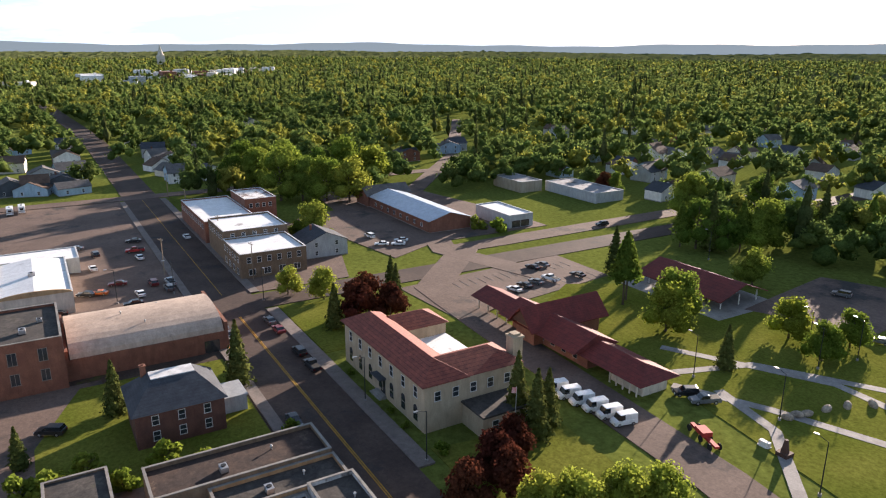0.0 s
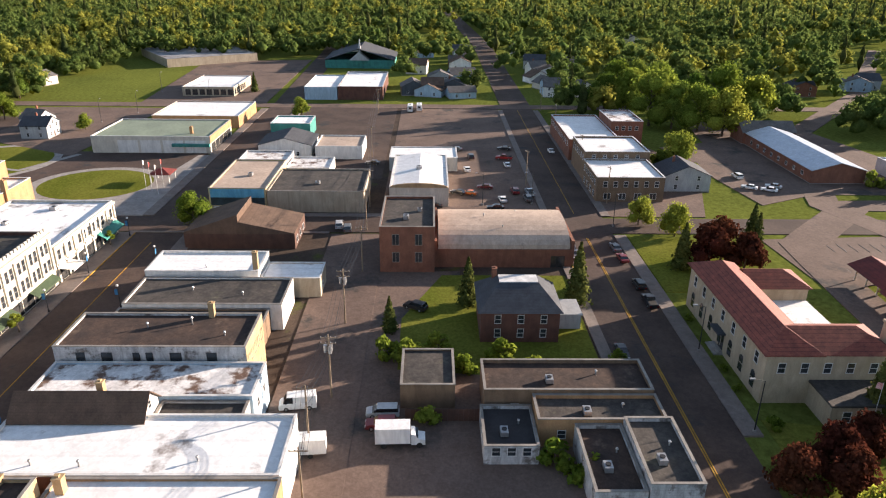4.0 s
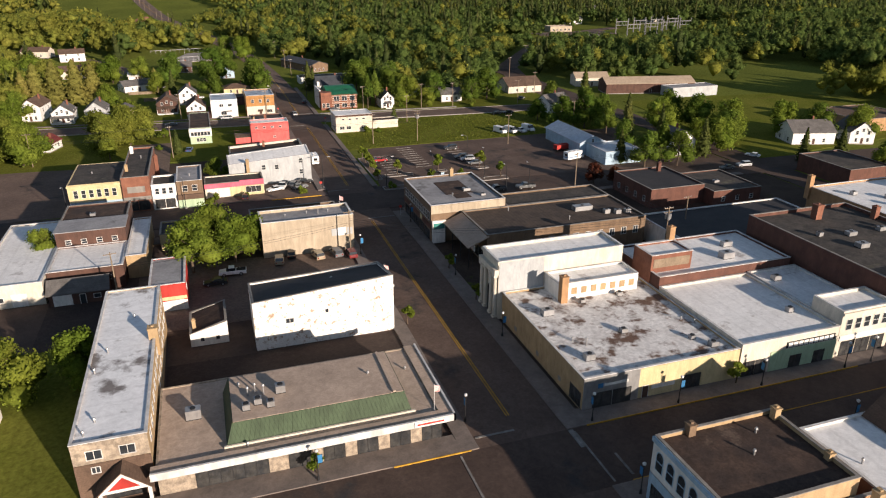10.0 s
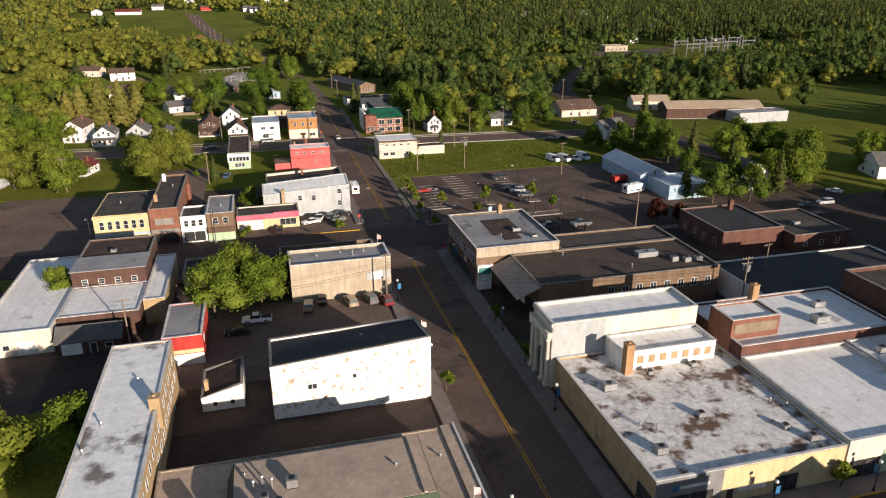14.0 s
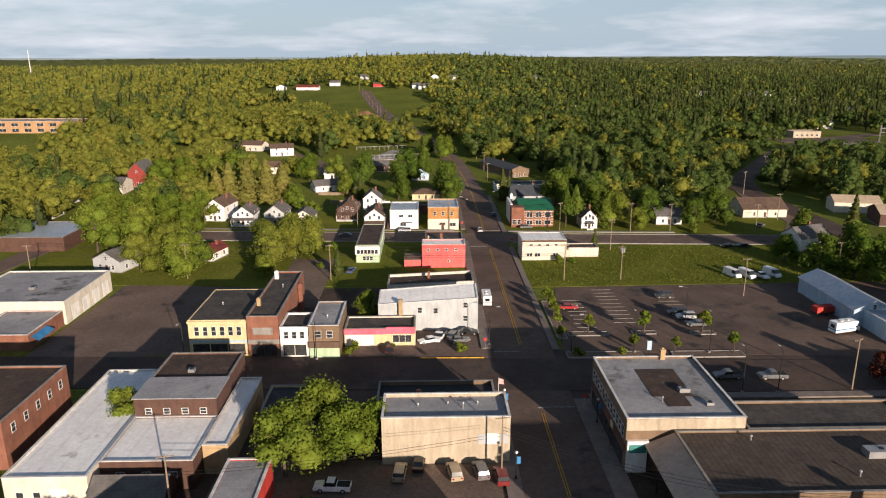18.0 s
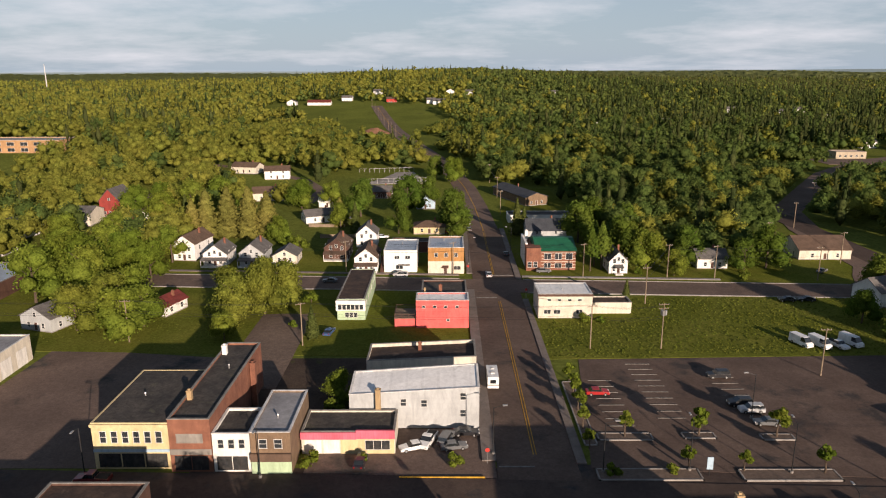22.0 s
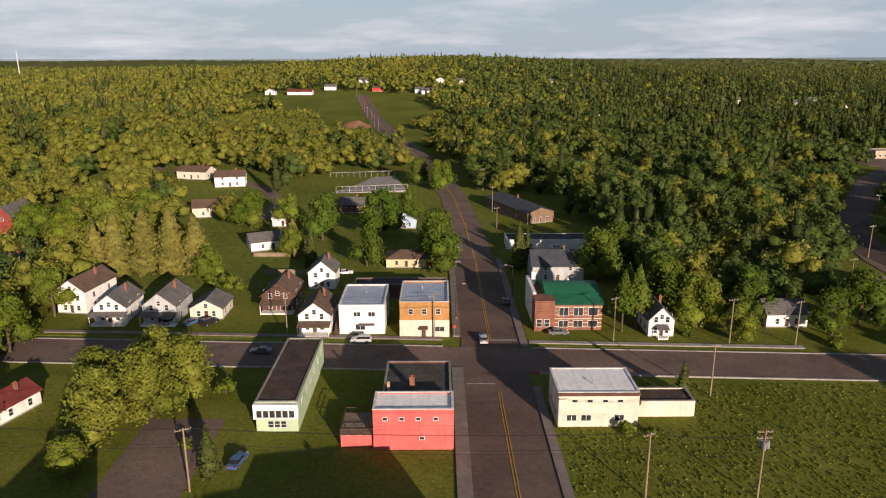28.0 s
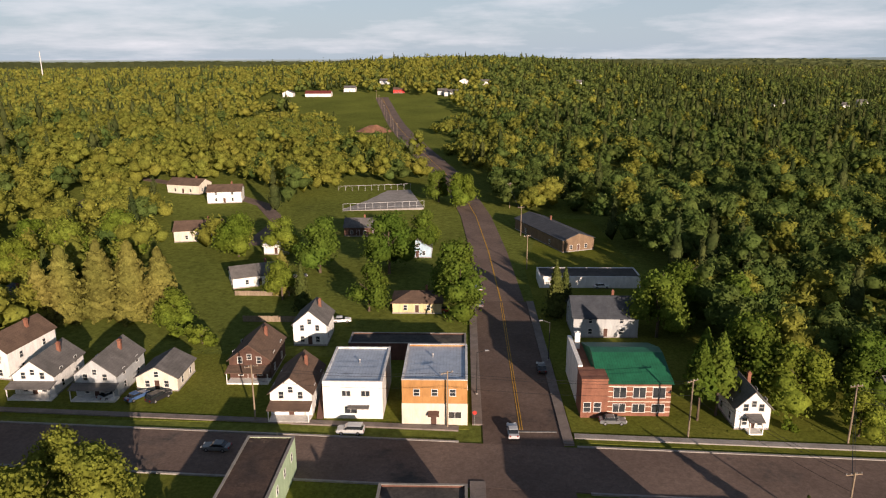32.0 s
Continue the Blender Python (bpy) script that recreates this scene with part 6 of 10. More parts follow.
# green roofed brick hall
t = thing("brick_hall", 10.6, 238.4, "red brick hall with pale bands and a green roof", "building")
part("wall", boxes((0, 0, 0, 15.8, 18.5, 6.6)), M_BRICK, t)
for i in range(6):
    part("pale_band", boxes((4.5 if i else -0.03, -0.03, 0.9 + i * 1.0, 15.83, -0.005, 1.05 + i * 1.0)), M_CREAM, t)
bm = bmesh.new(); prism(bm, [(2.5, -0.4, 6.6), (16.2, -0.4, 6.6), (16.2, 18.9, 6.6), (2.5, 18.9, 6.6)], [(2.6, 8.0, 9.2), (16.1, 8.0, 9.2), (16.1, 10.5, 9.2), (2.6, 10.5, 9.2)])
part("roof", bm, M_GREEN_ROOF, t, "green metal roof")
part("corner_tower", boxes((-0.5, -0.8, 0, 4.2, 4.2, 7.6), (-0.6, -0.9, 7.6, 4.3, 4.3, 7.8)), M_BRICK, t)
part("front_wall", boxes((-0.4, 4.2, 0, 0.4, 18.6, 8.2)), M_WHITE, t)
window_row(t, "S", 4.8, 15.4, 3, 3.8, 2.2, 2.0, "twin", (0, -0.03, 15.8, 18.5)); window_row(t, "S", 4.8, 15.4, 3, 0.9, 2.2, 1.6, "twin", (0, -0.03, 15.8, 18.5)); window_row(t, "S", 0.2, 3.9, 2, 1.3, 1.2, 1.8, "sash", (-0.5, -0.8, 4.2, 4.2)); chimney(t, 1.2, 16, 6.6, 3.2, 1.0, M_WHITE)
house("narrow white gabled house", 39.5, 238.5, 6.0, 9.0, 4.4, 3.0, M_SIDING, M_SHINGLE, "y", porch=(2.4, 2.0))
house("grey sided house with dormer, behind the brick hall", 22.0, 281.0, 15.0, 11.0, 5.0, 3.4, M_GREYSIDE, M_SHINGLE_DARK, "x")
t, b = flat_building("motel_row", "long white low building with a dark roof", 10.5, 312.0, 39.0, 321.0, 3.4, M_WHITE, M_ROOF_DARK, 0.1)
house("brown brick ranch house with a wide roof", 21.0, 368.0, 12.0, 36.0, 4.2, 2.0, M_BRICK_BROWN, M_SHINGLE_DARK, "y", rot=22, storeys=1)
house("white cottage with a dark roof", 72.0, 243.5, 10.0, 8.0, 3.6, 2.4, M_WHITE, M_SHINGLE, "x", storeys=1)
house("white house by the car yard", 108.0, 206.0, 13.0, 9.0, 4.6, 3.0, M_SIDING, M_SHINGLE, "x", rot=20)
house("low cream workshop with a red brown roof", 115.0, 258.0, 18.0, 15.0, 3.6, 3.4, M_CREAM, M_SHINGLE_BROWN, "x", storeys=1, chim=False)

for n, (x0, y0, x1) in enumerate(((-66, 284, -48), (-74, 303, -58))):
    t = thing("board_fence", x0, y0, "weathered tan board fence behind houses", "fence", group="garden fences")
    for i in range(int((x1 - x0) / 0.9)):
        part("board", boxes((i * 0.9, 0, 0, i * 0.9 + 0.86, 0.06, 1.7)), M_WOOD, t)

# ---- south side of the shopping street ----
t, b = flat_building("corner_saloon", "corner saloon, blue and white front with arched windows", 8.8, -31.0, 26.2, -17.4, 9.8, M_BRICK_TAN, M_ROOF_BROWN, 0.5, M_TRIM)
band(t, "white_front", "W", 0, 13.6, 4.6, 9.8, 0.1, M_WHITE, b, "white painted upper front"); band(t, "blue_front", "W", 0, 13.6, 0, 4.4, 0.12, M_BLUESIDE, b, "blue shop front")
window_row(t, "W", 0.5, 13.2, 6, 5.6, 1.2, 2.6, "arch", (-0.1, 0, 17.4, 13.6), M_BLUESIDE); band(t, "cornice", "W", -0.1, 13.7, 9.1, 9.7, 0.35, M_BLUESIDE, b); shopfront(t, "W", 0.6, 13, (-0.12, 0, 17.4, 13.6), 3.0, 4)
chimney(t, 4.5, 13.0, 9.2, 1.6, 1.0, M_BRICK_BROWN); chimney(t, 16.8, 12.4, 9.0, 1.8, 0.9, M_BRICK_TAN); chimney(t, 17.0, 4.0, 9.0, 1.2, 0.8, M_BRICK_TAN)
t, b = flat_building("white_hall", "long hall with a flat white roof", 9.4, -58.0, 29.0, -31.3, 7.4, M_BRICK_ORANGE, M_ROOF_WHITE, 0.35, M_TRIM)
chimney(t, 12.0, 20.0, 7.0, 2.4, 1.0, M_BRICK_TAN); chimney(t, 17.5, 25.0, 7.0, 2.2, 1.0, M_BRICK_TAN)
t, b = flat_building("white_store", "deep store with a sloping white roof", 29.3, -57.6, 41.4, -19.4, 7.4, M_WHITE, M_ROOF_WHITE, 0.3)
band(t, "brick_rear", "W", 8, 22, 4.5, 7.2, 0.05, M_BRICK, b)
t = house("dark brown gabled shop between flat roofs", 42.5, -28.8, 5.6, 17.4, 7.6, 2.6, M_WHITE, M_SHINGLE_BROWN, "y", storeys=0, chim=False, name="gabled_shop")
chimney(t, 1.2, -2.0, 8.4, 2.6, 0.9, M_BRICK_TAN)
t, b = flat_building("storehouse", "low grey rear store with a dark roof", 41.6, -50.0, 46.0, -37.8, 6.4, M_GREYSIDE, M_ROOF_DARK, 0.3, M_TRIM)
t, b = flat_building("teal_store", "deep pale green store with a stained white roof", 46.2, -50.4, 55.2, -18.4, 7.0, M_BLUESIDE, M_ROOF_RUST, 0.3)
window_row(t, "S", 1, 8, 2, 3.6, 1.0, 1.2, "sash", b)
t, b = flat_building("weathered_block", "two storey weathered white block building with a brown roof", 55.8, -47.3, 66.8, -18.0, 9.3, M_GREYPEEL, M_ROOF_BROWN, 0.35, M_TRIM)
for v, w_ in ((4, 1.2), (8, 1.5), (12.5, 0.9), (14.5, 0.9), (18.5, 1.6), (24, 1.4)):
    window(t, "W", v, 6.6, w_, 1.6, "sash", *b, M_DARKMETAL)
window_row(t, "S", 0.6, 10.4, 5, 5.4, 1.0, 1.7, "sash", b, M_TRIM); window_row(t, "S", 0.6, 10.4, 3, 1.2, 1.4, 1.8, "sash", b, M_TRIM)
band(t, "yellow_rear", "S", 0.02, 10.98, 0, 9.2, 0.03, M_BRICK_TAN, b, "tan painted rear wall"); chimney(t, 10.4, 8.0, 8.8, 2.6, 0.9, M_BRICK_TAN)
t, b = flat_building("dark_store", "low store with a dark flat roof and white rear wall", 77.6, -48.2, 89.2, -19.0, 5.4, M_WHITE, M_ROOF_DARK, 0.3, M_TRIM)
window(t, "S", 3, 0.1, 2.6, 2.6, "garage", *b); shopfront(t, "N", 0.6, 11, b, 2.8, 3)
t, b = flat_building("gap_store", "low brick store beside the dark roof", 67.0, -46.0, 77.4, -18.5, 4.6, M_BRICK_BROWN, M_ROOF_DARK, 0.3, M_TRIM)
t, b = flat_building("white_front_store", "store with a bright white flat roof", 90.4, -41.0, 100.6, -18.5, 6.2, M_WHITE, M_ROOF_WHITE, 0.4)
chimney(t, 1.2, 0.6, 5.8, 4.0, 1.0, M_BRICK_TAN)
t, b = flat_building("white_rear_wing", "low white-roofed rear wing", 91.0, -53.2, 99.0, -41.2, 4.4, M_TANWALL, M_ROOF_WHITE, 0.2)
window(t, "S", 3, 1.4, 1.2, 1.0, "twin", *b)
t = thing("angular_office", 116.6, -43.4, "dark brown office with steep shed roofs", "building")
part("wall", boxes((0, 0, 0, 14, 26, 3.8)), M_BROWNWOOD, t)
bm = bmesh.new(); prism(bm, [(0, 0, 3.8), (14, 0, 3.8), (14, 13, 3.8), (0, 13, 3.8)], [(0, 0, 4.0), (14, 0, 4.0), (14, 13, 6.8), (0, 13, 6.8)]); prism(bm, [(0, 13.1, 3.8), (14, 13.1, 3.8), (14, 26, 3.8), (0, 26, 3.8)], [(0, 13.1, 8.6), (14, 13.1, 8.6), (14, 26, 4.2), (0, 26, 4.2)])
part("roof", bm, M_SHINGLE_BROWN, t)
window_row(t, "S", 1, 13, 3, 1.0, 1.8, 1.4, "twin", (0, 0, 14, 26))
t, b = flat_building("mural_store", "store with a blue lake mural on its side", 143.2, -31.0, 172.0, -15.6, 6.5, M_YELLOW, M_ROOF_TAN, 0.3, M_TRIM)
band(t, "mural_sky", "W", 0.4, 14.9, 3.9, 6.3, 0.04, mat("mural_sky", (0.10, 0.34, 0.50), (0.16, 0.42, 0.56), 0.7, 0.25, 3.0, 0.1, 0.0), b, "painted blue sky")
band(t, "mural_hills", "W", 0.4, 14.9, 1.7, 3.9, 0.05, mat("mural_hills", (0.03, 0.045, 0.05), (0.05, 0.08, 0.09), 0.7, 0.4, 3.0, 0.2, 0.0), b, "painted dark hills")
band(t, "white_panel", "W", 1.0, 14.0, 0.2, 1.5, 0.05, M_WHITE, b)
t, b = flat_building("tan_warehouse", "wide tan block warehouse with a brown roof", 142.4, -57.4, 164.0, -31.4, 6.0, M_TANWALL, M_ROOF_DARK, 0.3, M_TRIM)
t, b = flat_building("low_white_row", "low white stained roofs with clutter", 173.0, -30.0, 190.0, -14.5, 4.6, M_GREYPEEL, M_ROOF_RUST, 0.4)
t, b = flat_building("white_annex", "low annex with white walls", 173.0, -44.0, 186.0, -30.4, 3.6, M_WHITE, M_ROOF_RUST, 0.3)
house("white shop with a dark gabled roof", 205.0, -25.5, 16, 18.0, 4.6, 2.4, M_WHITE, M_SHINGLE_DARK, "x", storeys=1, chim=False)
t, b = flat_building("teal_shop", "shop with a white roof and teal front", 226.0, -29.5, 240.0, -14.6, 5.6, M_TEAL, M_ROOF_WHITE, 0.4)
t, b = flat_building("grocery", "low shop with white walls", 196.0, -52.0, 212.0, -36.0, 4.6, M_WHITE, M_ROOF_TAN, 0.3)
t, b = flat_building("far_store_west", "white-roofed store with a blue grey front", 303.0, -30.0, 340.0, -14.4, 6.0, M_BLUESIDE, M_ROOF_WHITE, 0.4)
t, b = flat_building("far_store_east", "red brick store with a white roof", 303.0, -52.0, 350.0, -30.4, 6.4, M_BRICK_DARK, M_ROOF_WHITE, 0.4)
t = thing("church", 405.0, -52.0, "long dark-roofed church with a pale gable", "church")
part("wall", boxes((0, 0, 0, 40, 42, 5)), M_TEAL, t)
bm = bmesh.new(); pitched_roof(bm, 0, 0, 40, 42, 5, 6.5, 0.8, "x", 0.3); part("roof", bm, M_SHINGLE_DARK, t)
bm = bmesh.new(); prism(bm, [(-2, 15, 5), (-2, 27, 5), (-2, 21, 10)], [(6, 15, 5), (6, 27, 5), (6, 21, 10)]); part("gable", bm, M_GREYSIDE, t)
bm = bmesh.new(); tube(bm, (3, 21, 9), (3, 21, 18), 1.2, 0.05, 8); part("spire", bm, M_GREYSIDE, t)
# north side of the shopping street, past the plaza
t, b = flat_building("green_market", "long market with a green edged roof and white bays", 202.5, 1.4, 230.0, 42.4, 6.0, M_CREAM, mat("sage_roof", (0.22, 0.27, 0.20), (0.17, 0.21, 0.16), 0.9, 0.1, 2.0, 0.12, 0.1), 0.3)
for i in range(4):
    band(t, "white_bay", "W", 9 + i * 7.8, 16 + i * 7.8, 0.3, 4.6, 0.08, M_WHITE, b)
band(t, "teal_fascia", "W", 28, 41, 2.6, 3.6, 1.2, M_TEAL, b); shopfront(t, "S", 1, 26, b, 3.2, 5); band(t, "orange_front", "S", -0.05, 27.5, 3.6, 6.1, 0.12, M_BRICK_ORANGE, b); chimney(t, 6, 8, 5.6, 2.4, 1.0, M_BRICK_ORANGE)
t, b = flat_building("market_rear", "low white-roofed store with brick ends", 242.0, 1.6, 272.0, 36.0, 4.8, M_BRICK_ORANGE, M_ROOF_WHITE, 0.3)
t, b = flat_building("clinic", "low clinic with white roof and dark windows", 309.0, 21.0, 344.0, 46.0, 4.6, M_TANWALL, M_ROOF_WHITE, 0.3)
window_row(t, "W", 1, 25, 7, 0.8, 2.4, 2.6, "shop", b, M_DARKMETAL); window_row(t, "S", 1, 23, 6, 0.8, 2.4, 2.6, "shop", b, M_DARKMETAL)
t, b = flat_building("supermarket", "wide supermarket with a grey roof", 433.0, 38.0, 497.0, 95.0, 5.0, M_TANWALL, M_ROOF_GREY, 0.3, M_TRIM)
t.matrix_basis = pose(433.0, 38.0, 0, 0, 0, 34)
house("long tan storage barn with a brown roof", 289.0, 154.0, 50, 14, 3.8, 2.6, M_CREAM, M_SHINGLE_BROWN, "x", rot=0, storeys=0, chim=False, name="storage_barn")
house("white house with an orange brown wing", 336.0, 132.0, 18, 14, 4.4, 2.6, M_CREAM, M_SHINGLE, "x", rot=-20, storeys=1, chim=False)
house("dark blue house with white front by the park", 226.0, 72.0, 10, 10, 5.0, 2.6, M_GREYSIDE, M_SHINGLE_DARK, "y")
house("white house beside the park", 240.0, 80.0, 9, 9, 4.4, 3.0, M_SIDING, M_SHINGLE, "y", rot=-20)
# buildings behind the shops
t, b = flat_building("black_roof_hall", "white-walled hall with a black roof", 58.5, 42.0, 100.0, 62.0, 5.4, M_WHITE, M_ROOF_BLACK, 0.2)
t, b = flat_building("dark_rear_row", "low brick row with a dark tarred roof", 73.0, 78.0, 90.0, 97.0, 5.4, M_BRICK_DARK, M_ROOF_BLACK, 0.3, M_TRIM)
window_row(t, "W", 1, 18, 4, 1.4, 1.0, 1.4, "sash", b); chimney(t, 13, 16, 5.0, 2.6, 1.0, M_BRICK_DARK)
t, b = flat_building("dark_rear_wing", "low dark wing behind the brick row", 90.2, 74.0, 106.0, 92.0, 4.4, M_BRICK_DARK, M_ROOF_DARK, 0.25, M_TRIM)
window_row(t, "S", 1, 15, 3, 1.4, 1.0, 1.2, "sash", b); roof_unit(97, 82, 3.9)
t, b = flat_building("blue_workshop", "pale blue sheet metal workshop", 84.0, 120.0, 97.5, 133.0, 4.4, M_BLUESIDE, M_ROOF_BLUE, 0.15)
house("pale blue metal shed with a ribbed roof", 86.5, 146.0, 10, 26, 4.4, 2.2, M_BLUESIDE, M_ROOF_BLUE, "y", storeys=0, chim=False, name="metal_shed")
house("white house half hidden by pines", 116.0, 128.0, 9, 11, 5.4, 3.2, M_SIDING, M_SHINGLE, "y")
house("white twin gabled house", 172.0, 126.0, 16, 12, 4.6, 3.4, M_SIDING, M_SHINGLE, "x", rot=-15)
house("white gabled house beside the park", 190.0, 121.0, 9, 12, 4.6, 3.6, M_SIDING, M_SHINGLE, "y", rot=-20)
t, b = flat_building("brick_church_hall", "brown roofed hall with a tall square tower", 201.0, 129.0, 229.0, 153.0, 5.4, M_BRICK_ORANGE, M_SHINGLE_BROWN, 0.1, M_TRIM)
part("tower", boxes((23, -3, 0, 27, 1, 13), (22.8, -3.2, 13, 27.2, 1.2, 13.4)), M_BRICK_BROWN, t)
t, b = flat_building("dark_brick_store", "dark brick building by the park", 140.0, 76.0, 156.0, 96.0, 5.4, M_BRICK_DARK, M_ROOF_DARK, 0.3, M_TRIM)
house("tan roofed lumber barn", 176.0, 236.0, 46, 13, 5.0, 2.4, M_BROWNWOOD, mat("tan_metal_roof", (0.42, 0.33, 0.24), (0.36, 0.28, 0.20), 0.6, 0.2, 2.0, 0.08, 0.05), "x", rot=-12, storeys=0, chim=False, name="barn")
house("small barn with a tan metal roof", 158.0, 262.0, 18, 10, 4.6, 2.2, M_CREAM, MATS["tan_metal_roof"], "x", rot=-12, storeys=0, chim=False, name="barn")
t, b = flat_building("grey_warehouse", "low grey warehouse beside a barn", 178.0, 216.0, 204.0, 226.0, 4.6, M_GREYSIDE, M_ROOF_GREY, 0.15)
# south of the alley
t, b = flat_building("brick_lodge", "three storey red brick lodge with tall windows", 103.6, -76.4, 124.4, -64.4, 10.8, M_BRICK, M_ROOF_DARK, 0.5, M_TRIM)
window_row(t, "W", 1.0, 11.0, 2, 6.6, 1.4, 2.4, "twin", b, M_TRIM); window_row(t, "W", 1.0, 11.0, 2, 2.6, 1.4, 2.2, "twin", b, M_TRIM); window_row(t, "S", 2, 19, 3, 6.4, 1.3, 2.2, "sash", b, M_TRIM)
t = thing("barrel_hall", 106.4, -107.4, "brick hall with a tan barrel roof", "building")
part("wall", boxes((0, 0, 0, 22.6, 30.8, 4.4)), M_BRICK, t)
bm = bmesh.new()
k = 14
arc = [(11.3 - 11.0 * math.cos(math.pi * i / k), 4.2 + 3.9 * math.sin(math.pi * i / k) ** 0.8) for i in range(k + 1)]
prism(bm, [(x, 0.6, z) for x, z in arc], [(x, 30.2, z) for x, z in arc])
part("roof", bm, M_ROOF_TAN, t, "tan barrel roof")
part("end_wall", boxes((-0.1, -0.2, 0, 22.7, 0.4, 6.4), (-0.15, -0.25, 6.4, 22.75, 0.45, 6.6), (-0.1, 30.4, 0, 22.7, 31.0, 6.4)), M_BRICK, t)
window(t, "W", 27.5, 0.2, 3.0, 2.6, "shop", 0, 0, 22.6, 30.8, M_DARKMETAL)
t = thing("brick_house", 73.2, -98.8, "red brick house with a blue grey hipped roof", "house")
part("wall", boxes((0, 0, 0, 12.0, 14.2, 6.2)), M_BRICK_DARK, t)
bm = bmesh.new(); prism(bm, [(-0.6, -0.6, 6.2), (12.6, -0.6, 6.2), (12.6, 14.8, 6.2), (-0.6, 14.8, 6.2)], [(6.0, 3.2, 9.2), (9.4, 3.2, 9.2), (9.4, 10.6, 9.2), (6.0, 10.6, 9.2)])
part("roof", bm, M_SHINGLE_DARK, t, "blue grey shingled hip roof"); part("deck", boxes((6.1, 3.3, 9.2, 9.3, 10.5, 9.35)), M_CAPWHITE, t)
window_row(t, "W", 1, 13.4, 3, 4.0, 1.0, 1.6, "sash", (0, 0, 12, 14.2)); window_row(t, "W", 1, 13.4, 3, 1.2, 1.0, 1.6, "sash", (0, 0, 12, 14.2)); window_row(t, "S", 1, 11, 3, 4.0, 1.0, 1.6, "sash", (0, 0, 12, 14.2)); window_row(t, "S", 1, 11, 2, 1.2, 1.0, 1.6, "sash", (0, 0, 12, 14.2))
chimney(t, 9.8, 11.2, 8.0, 2.4, 0.9, M_BRICK); part("side_porch", boxes((5.0, -5.0, 0, 11.0, 0, 3.0), (4.8, -5.2, 3.0, 11.2, 0, 3.25)), M_GREYSIDE, t)
for n, (x0, y0, x1, y1, h) in enumerate(((50.2, -109.0, 58.8, -83.6, 5.4), (43.8, -109.2, 50.0, -90.8, 4.8), (30.0, -109.6, 43.6, -102.8, 5.4), (30.0, -102.6, 43.6, -96.0, 4.2), (40.0, -90.6, 49.6, -83.0, 3.2))):
    t, b = flat_building("back_shop", "dark flat-roofed shop with raised parapets", x0, y0, x1, y1, h, (M_BRICK_BROWN, M_BRICK_ORANGE, M_GREYPEEL, M_GREYPEEL, M_GREYPEEL)[n], (M_ROOF_BROWN, M_ROOF_DARK, M_ROOF_DARK, M_ROOF_BROWN, M_ROOF_BLACK)[n], 0.6, M_TRIM)
    window_row(t, "W", 0.6, y1 - y0 - 0.6, 3, 1.6, 1.1, 1.3, "sash", b); roof_unit(x0 + (x1 - x0) * 0.35, y0 + (y1 - y0) * 0.6, h - 0.6); roof_vent(x0 + (x1 - x0) * 0.6, y0 + (y1 - y0) * 0.3, h - 0.6)
t, b = flat_building("flat_garage", "low garage with a grey felt roof", 53.0, -79.4, 63.6, -71.0, 4.4, M_BRICK_BROWN, M_ROOF_DARK, 0.25, M_TRIM)
t = thing("board_fence", 49.8, -83.0, "dark weathered board fence round a yard", "fence")
for i in range(14):
    part("board", boxes((0.0, i * 0.8, 0, 0.08, i * 0.8 + 0.76, 2.2)), M_BROWNWOOD, t)
t, b = flat_building("white_shop_hall", "white-roofed market hall with an arched front", 147.6, -80.4, 182.0, -64.0, 5.6, M_CREAM, M_ROOF_WHITE, 0.3)
bm = bmesh.new()
arc = [(8.2 - 8.1 * math.cos(math.pi * i / 12), 5.6 + 1.3 * math.sin(math.pi * i / 12)) for i in range(13)]
prism(bm, [(-0.15, y, z) for y, z in arc], [(0.25, y, z) for y, z in arc]); part("arched_parapet", bm, M_BRICK_TAN, t)
bm = bmesh.new(); pitched_roof(bm, 0.4, 0.4, 34.0, 16.0, 5.25, 1.0, 0.0, "x", 0.08); part("low_roof", bm, M_ROOF_WHITE, t)
shopfront(t, "W", 2, 9, b, 2.8, 2)
t, b = flat_building("metal_store", "white store with corrugated walls", 182.4, -84.0, 196.0, -62.0, 4.6, M_GREYSIDE, M_ROOF_WHITE, 0.15)
t, b = flat_building("corner_inn", "two storey brown brick inn with white flat roofs", 152.4, -142.0, 172.0, -122.6, 7.4, M_BRICK_BROWN, M_ROOF_WHITE, 0.4)
for side, n in (("W", 6), ("N", 6)):
    window_row(t, side, 1, 18.6, n, 4.6, 1.1, 1.6, "sash", b); window_row(t, side, 1, 18.6, 4, 1.0, 1.8, 1.7, "twin", b)
t, b = flat_building("inn_tower", "taller rear part of the brick inn", 172.2, -143.0, 192.5, -123.0, 9.6, M_BRICK_BROWN, M_ROOF_WHITE, 0.5)
window_row(t, "N", 1, 19, 6, 6.4, 1.1, 1.6, "sash", b); window_row(t, "W", 1, 18, 5, 7.6, 1.0, 1.0, "sash", b)
house("dark roofed house behind the inn", 168.0, -152.0, 12, 14, 5.0, 3.0, M_GREYSIDE, M_SHINGLE_DARK, "x")
t, b = flat_building("red_hotel", "dark red brick hotel with uneven white roofs", 196.0, -140.0, 236.0, -122.6, 7.6, M_BRICK, M_ROOF_WHITE, 0.5)
window_row(t, "N", 1, 38, 12, 4.6, 1.1, 1.6, "sash", b); window_row(t, "W", 1, 16, 5, 4.4, 1.1, 1.6, "sash", b); awning(t, "W", 1, 16, 3.4, 1.8, 0.6, M_RED, b)
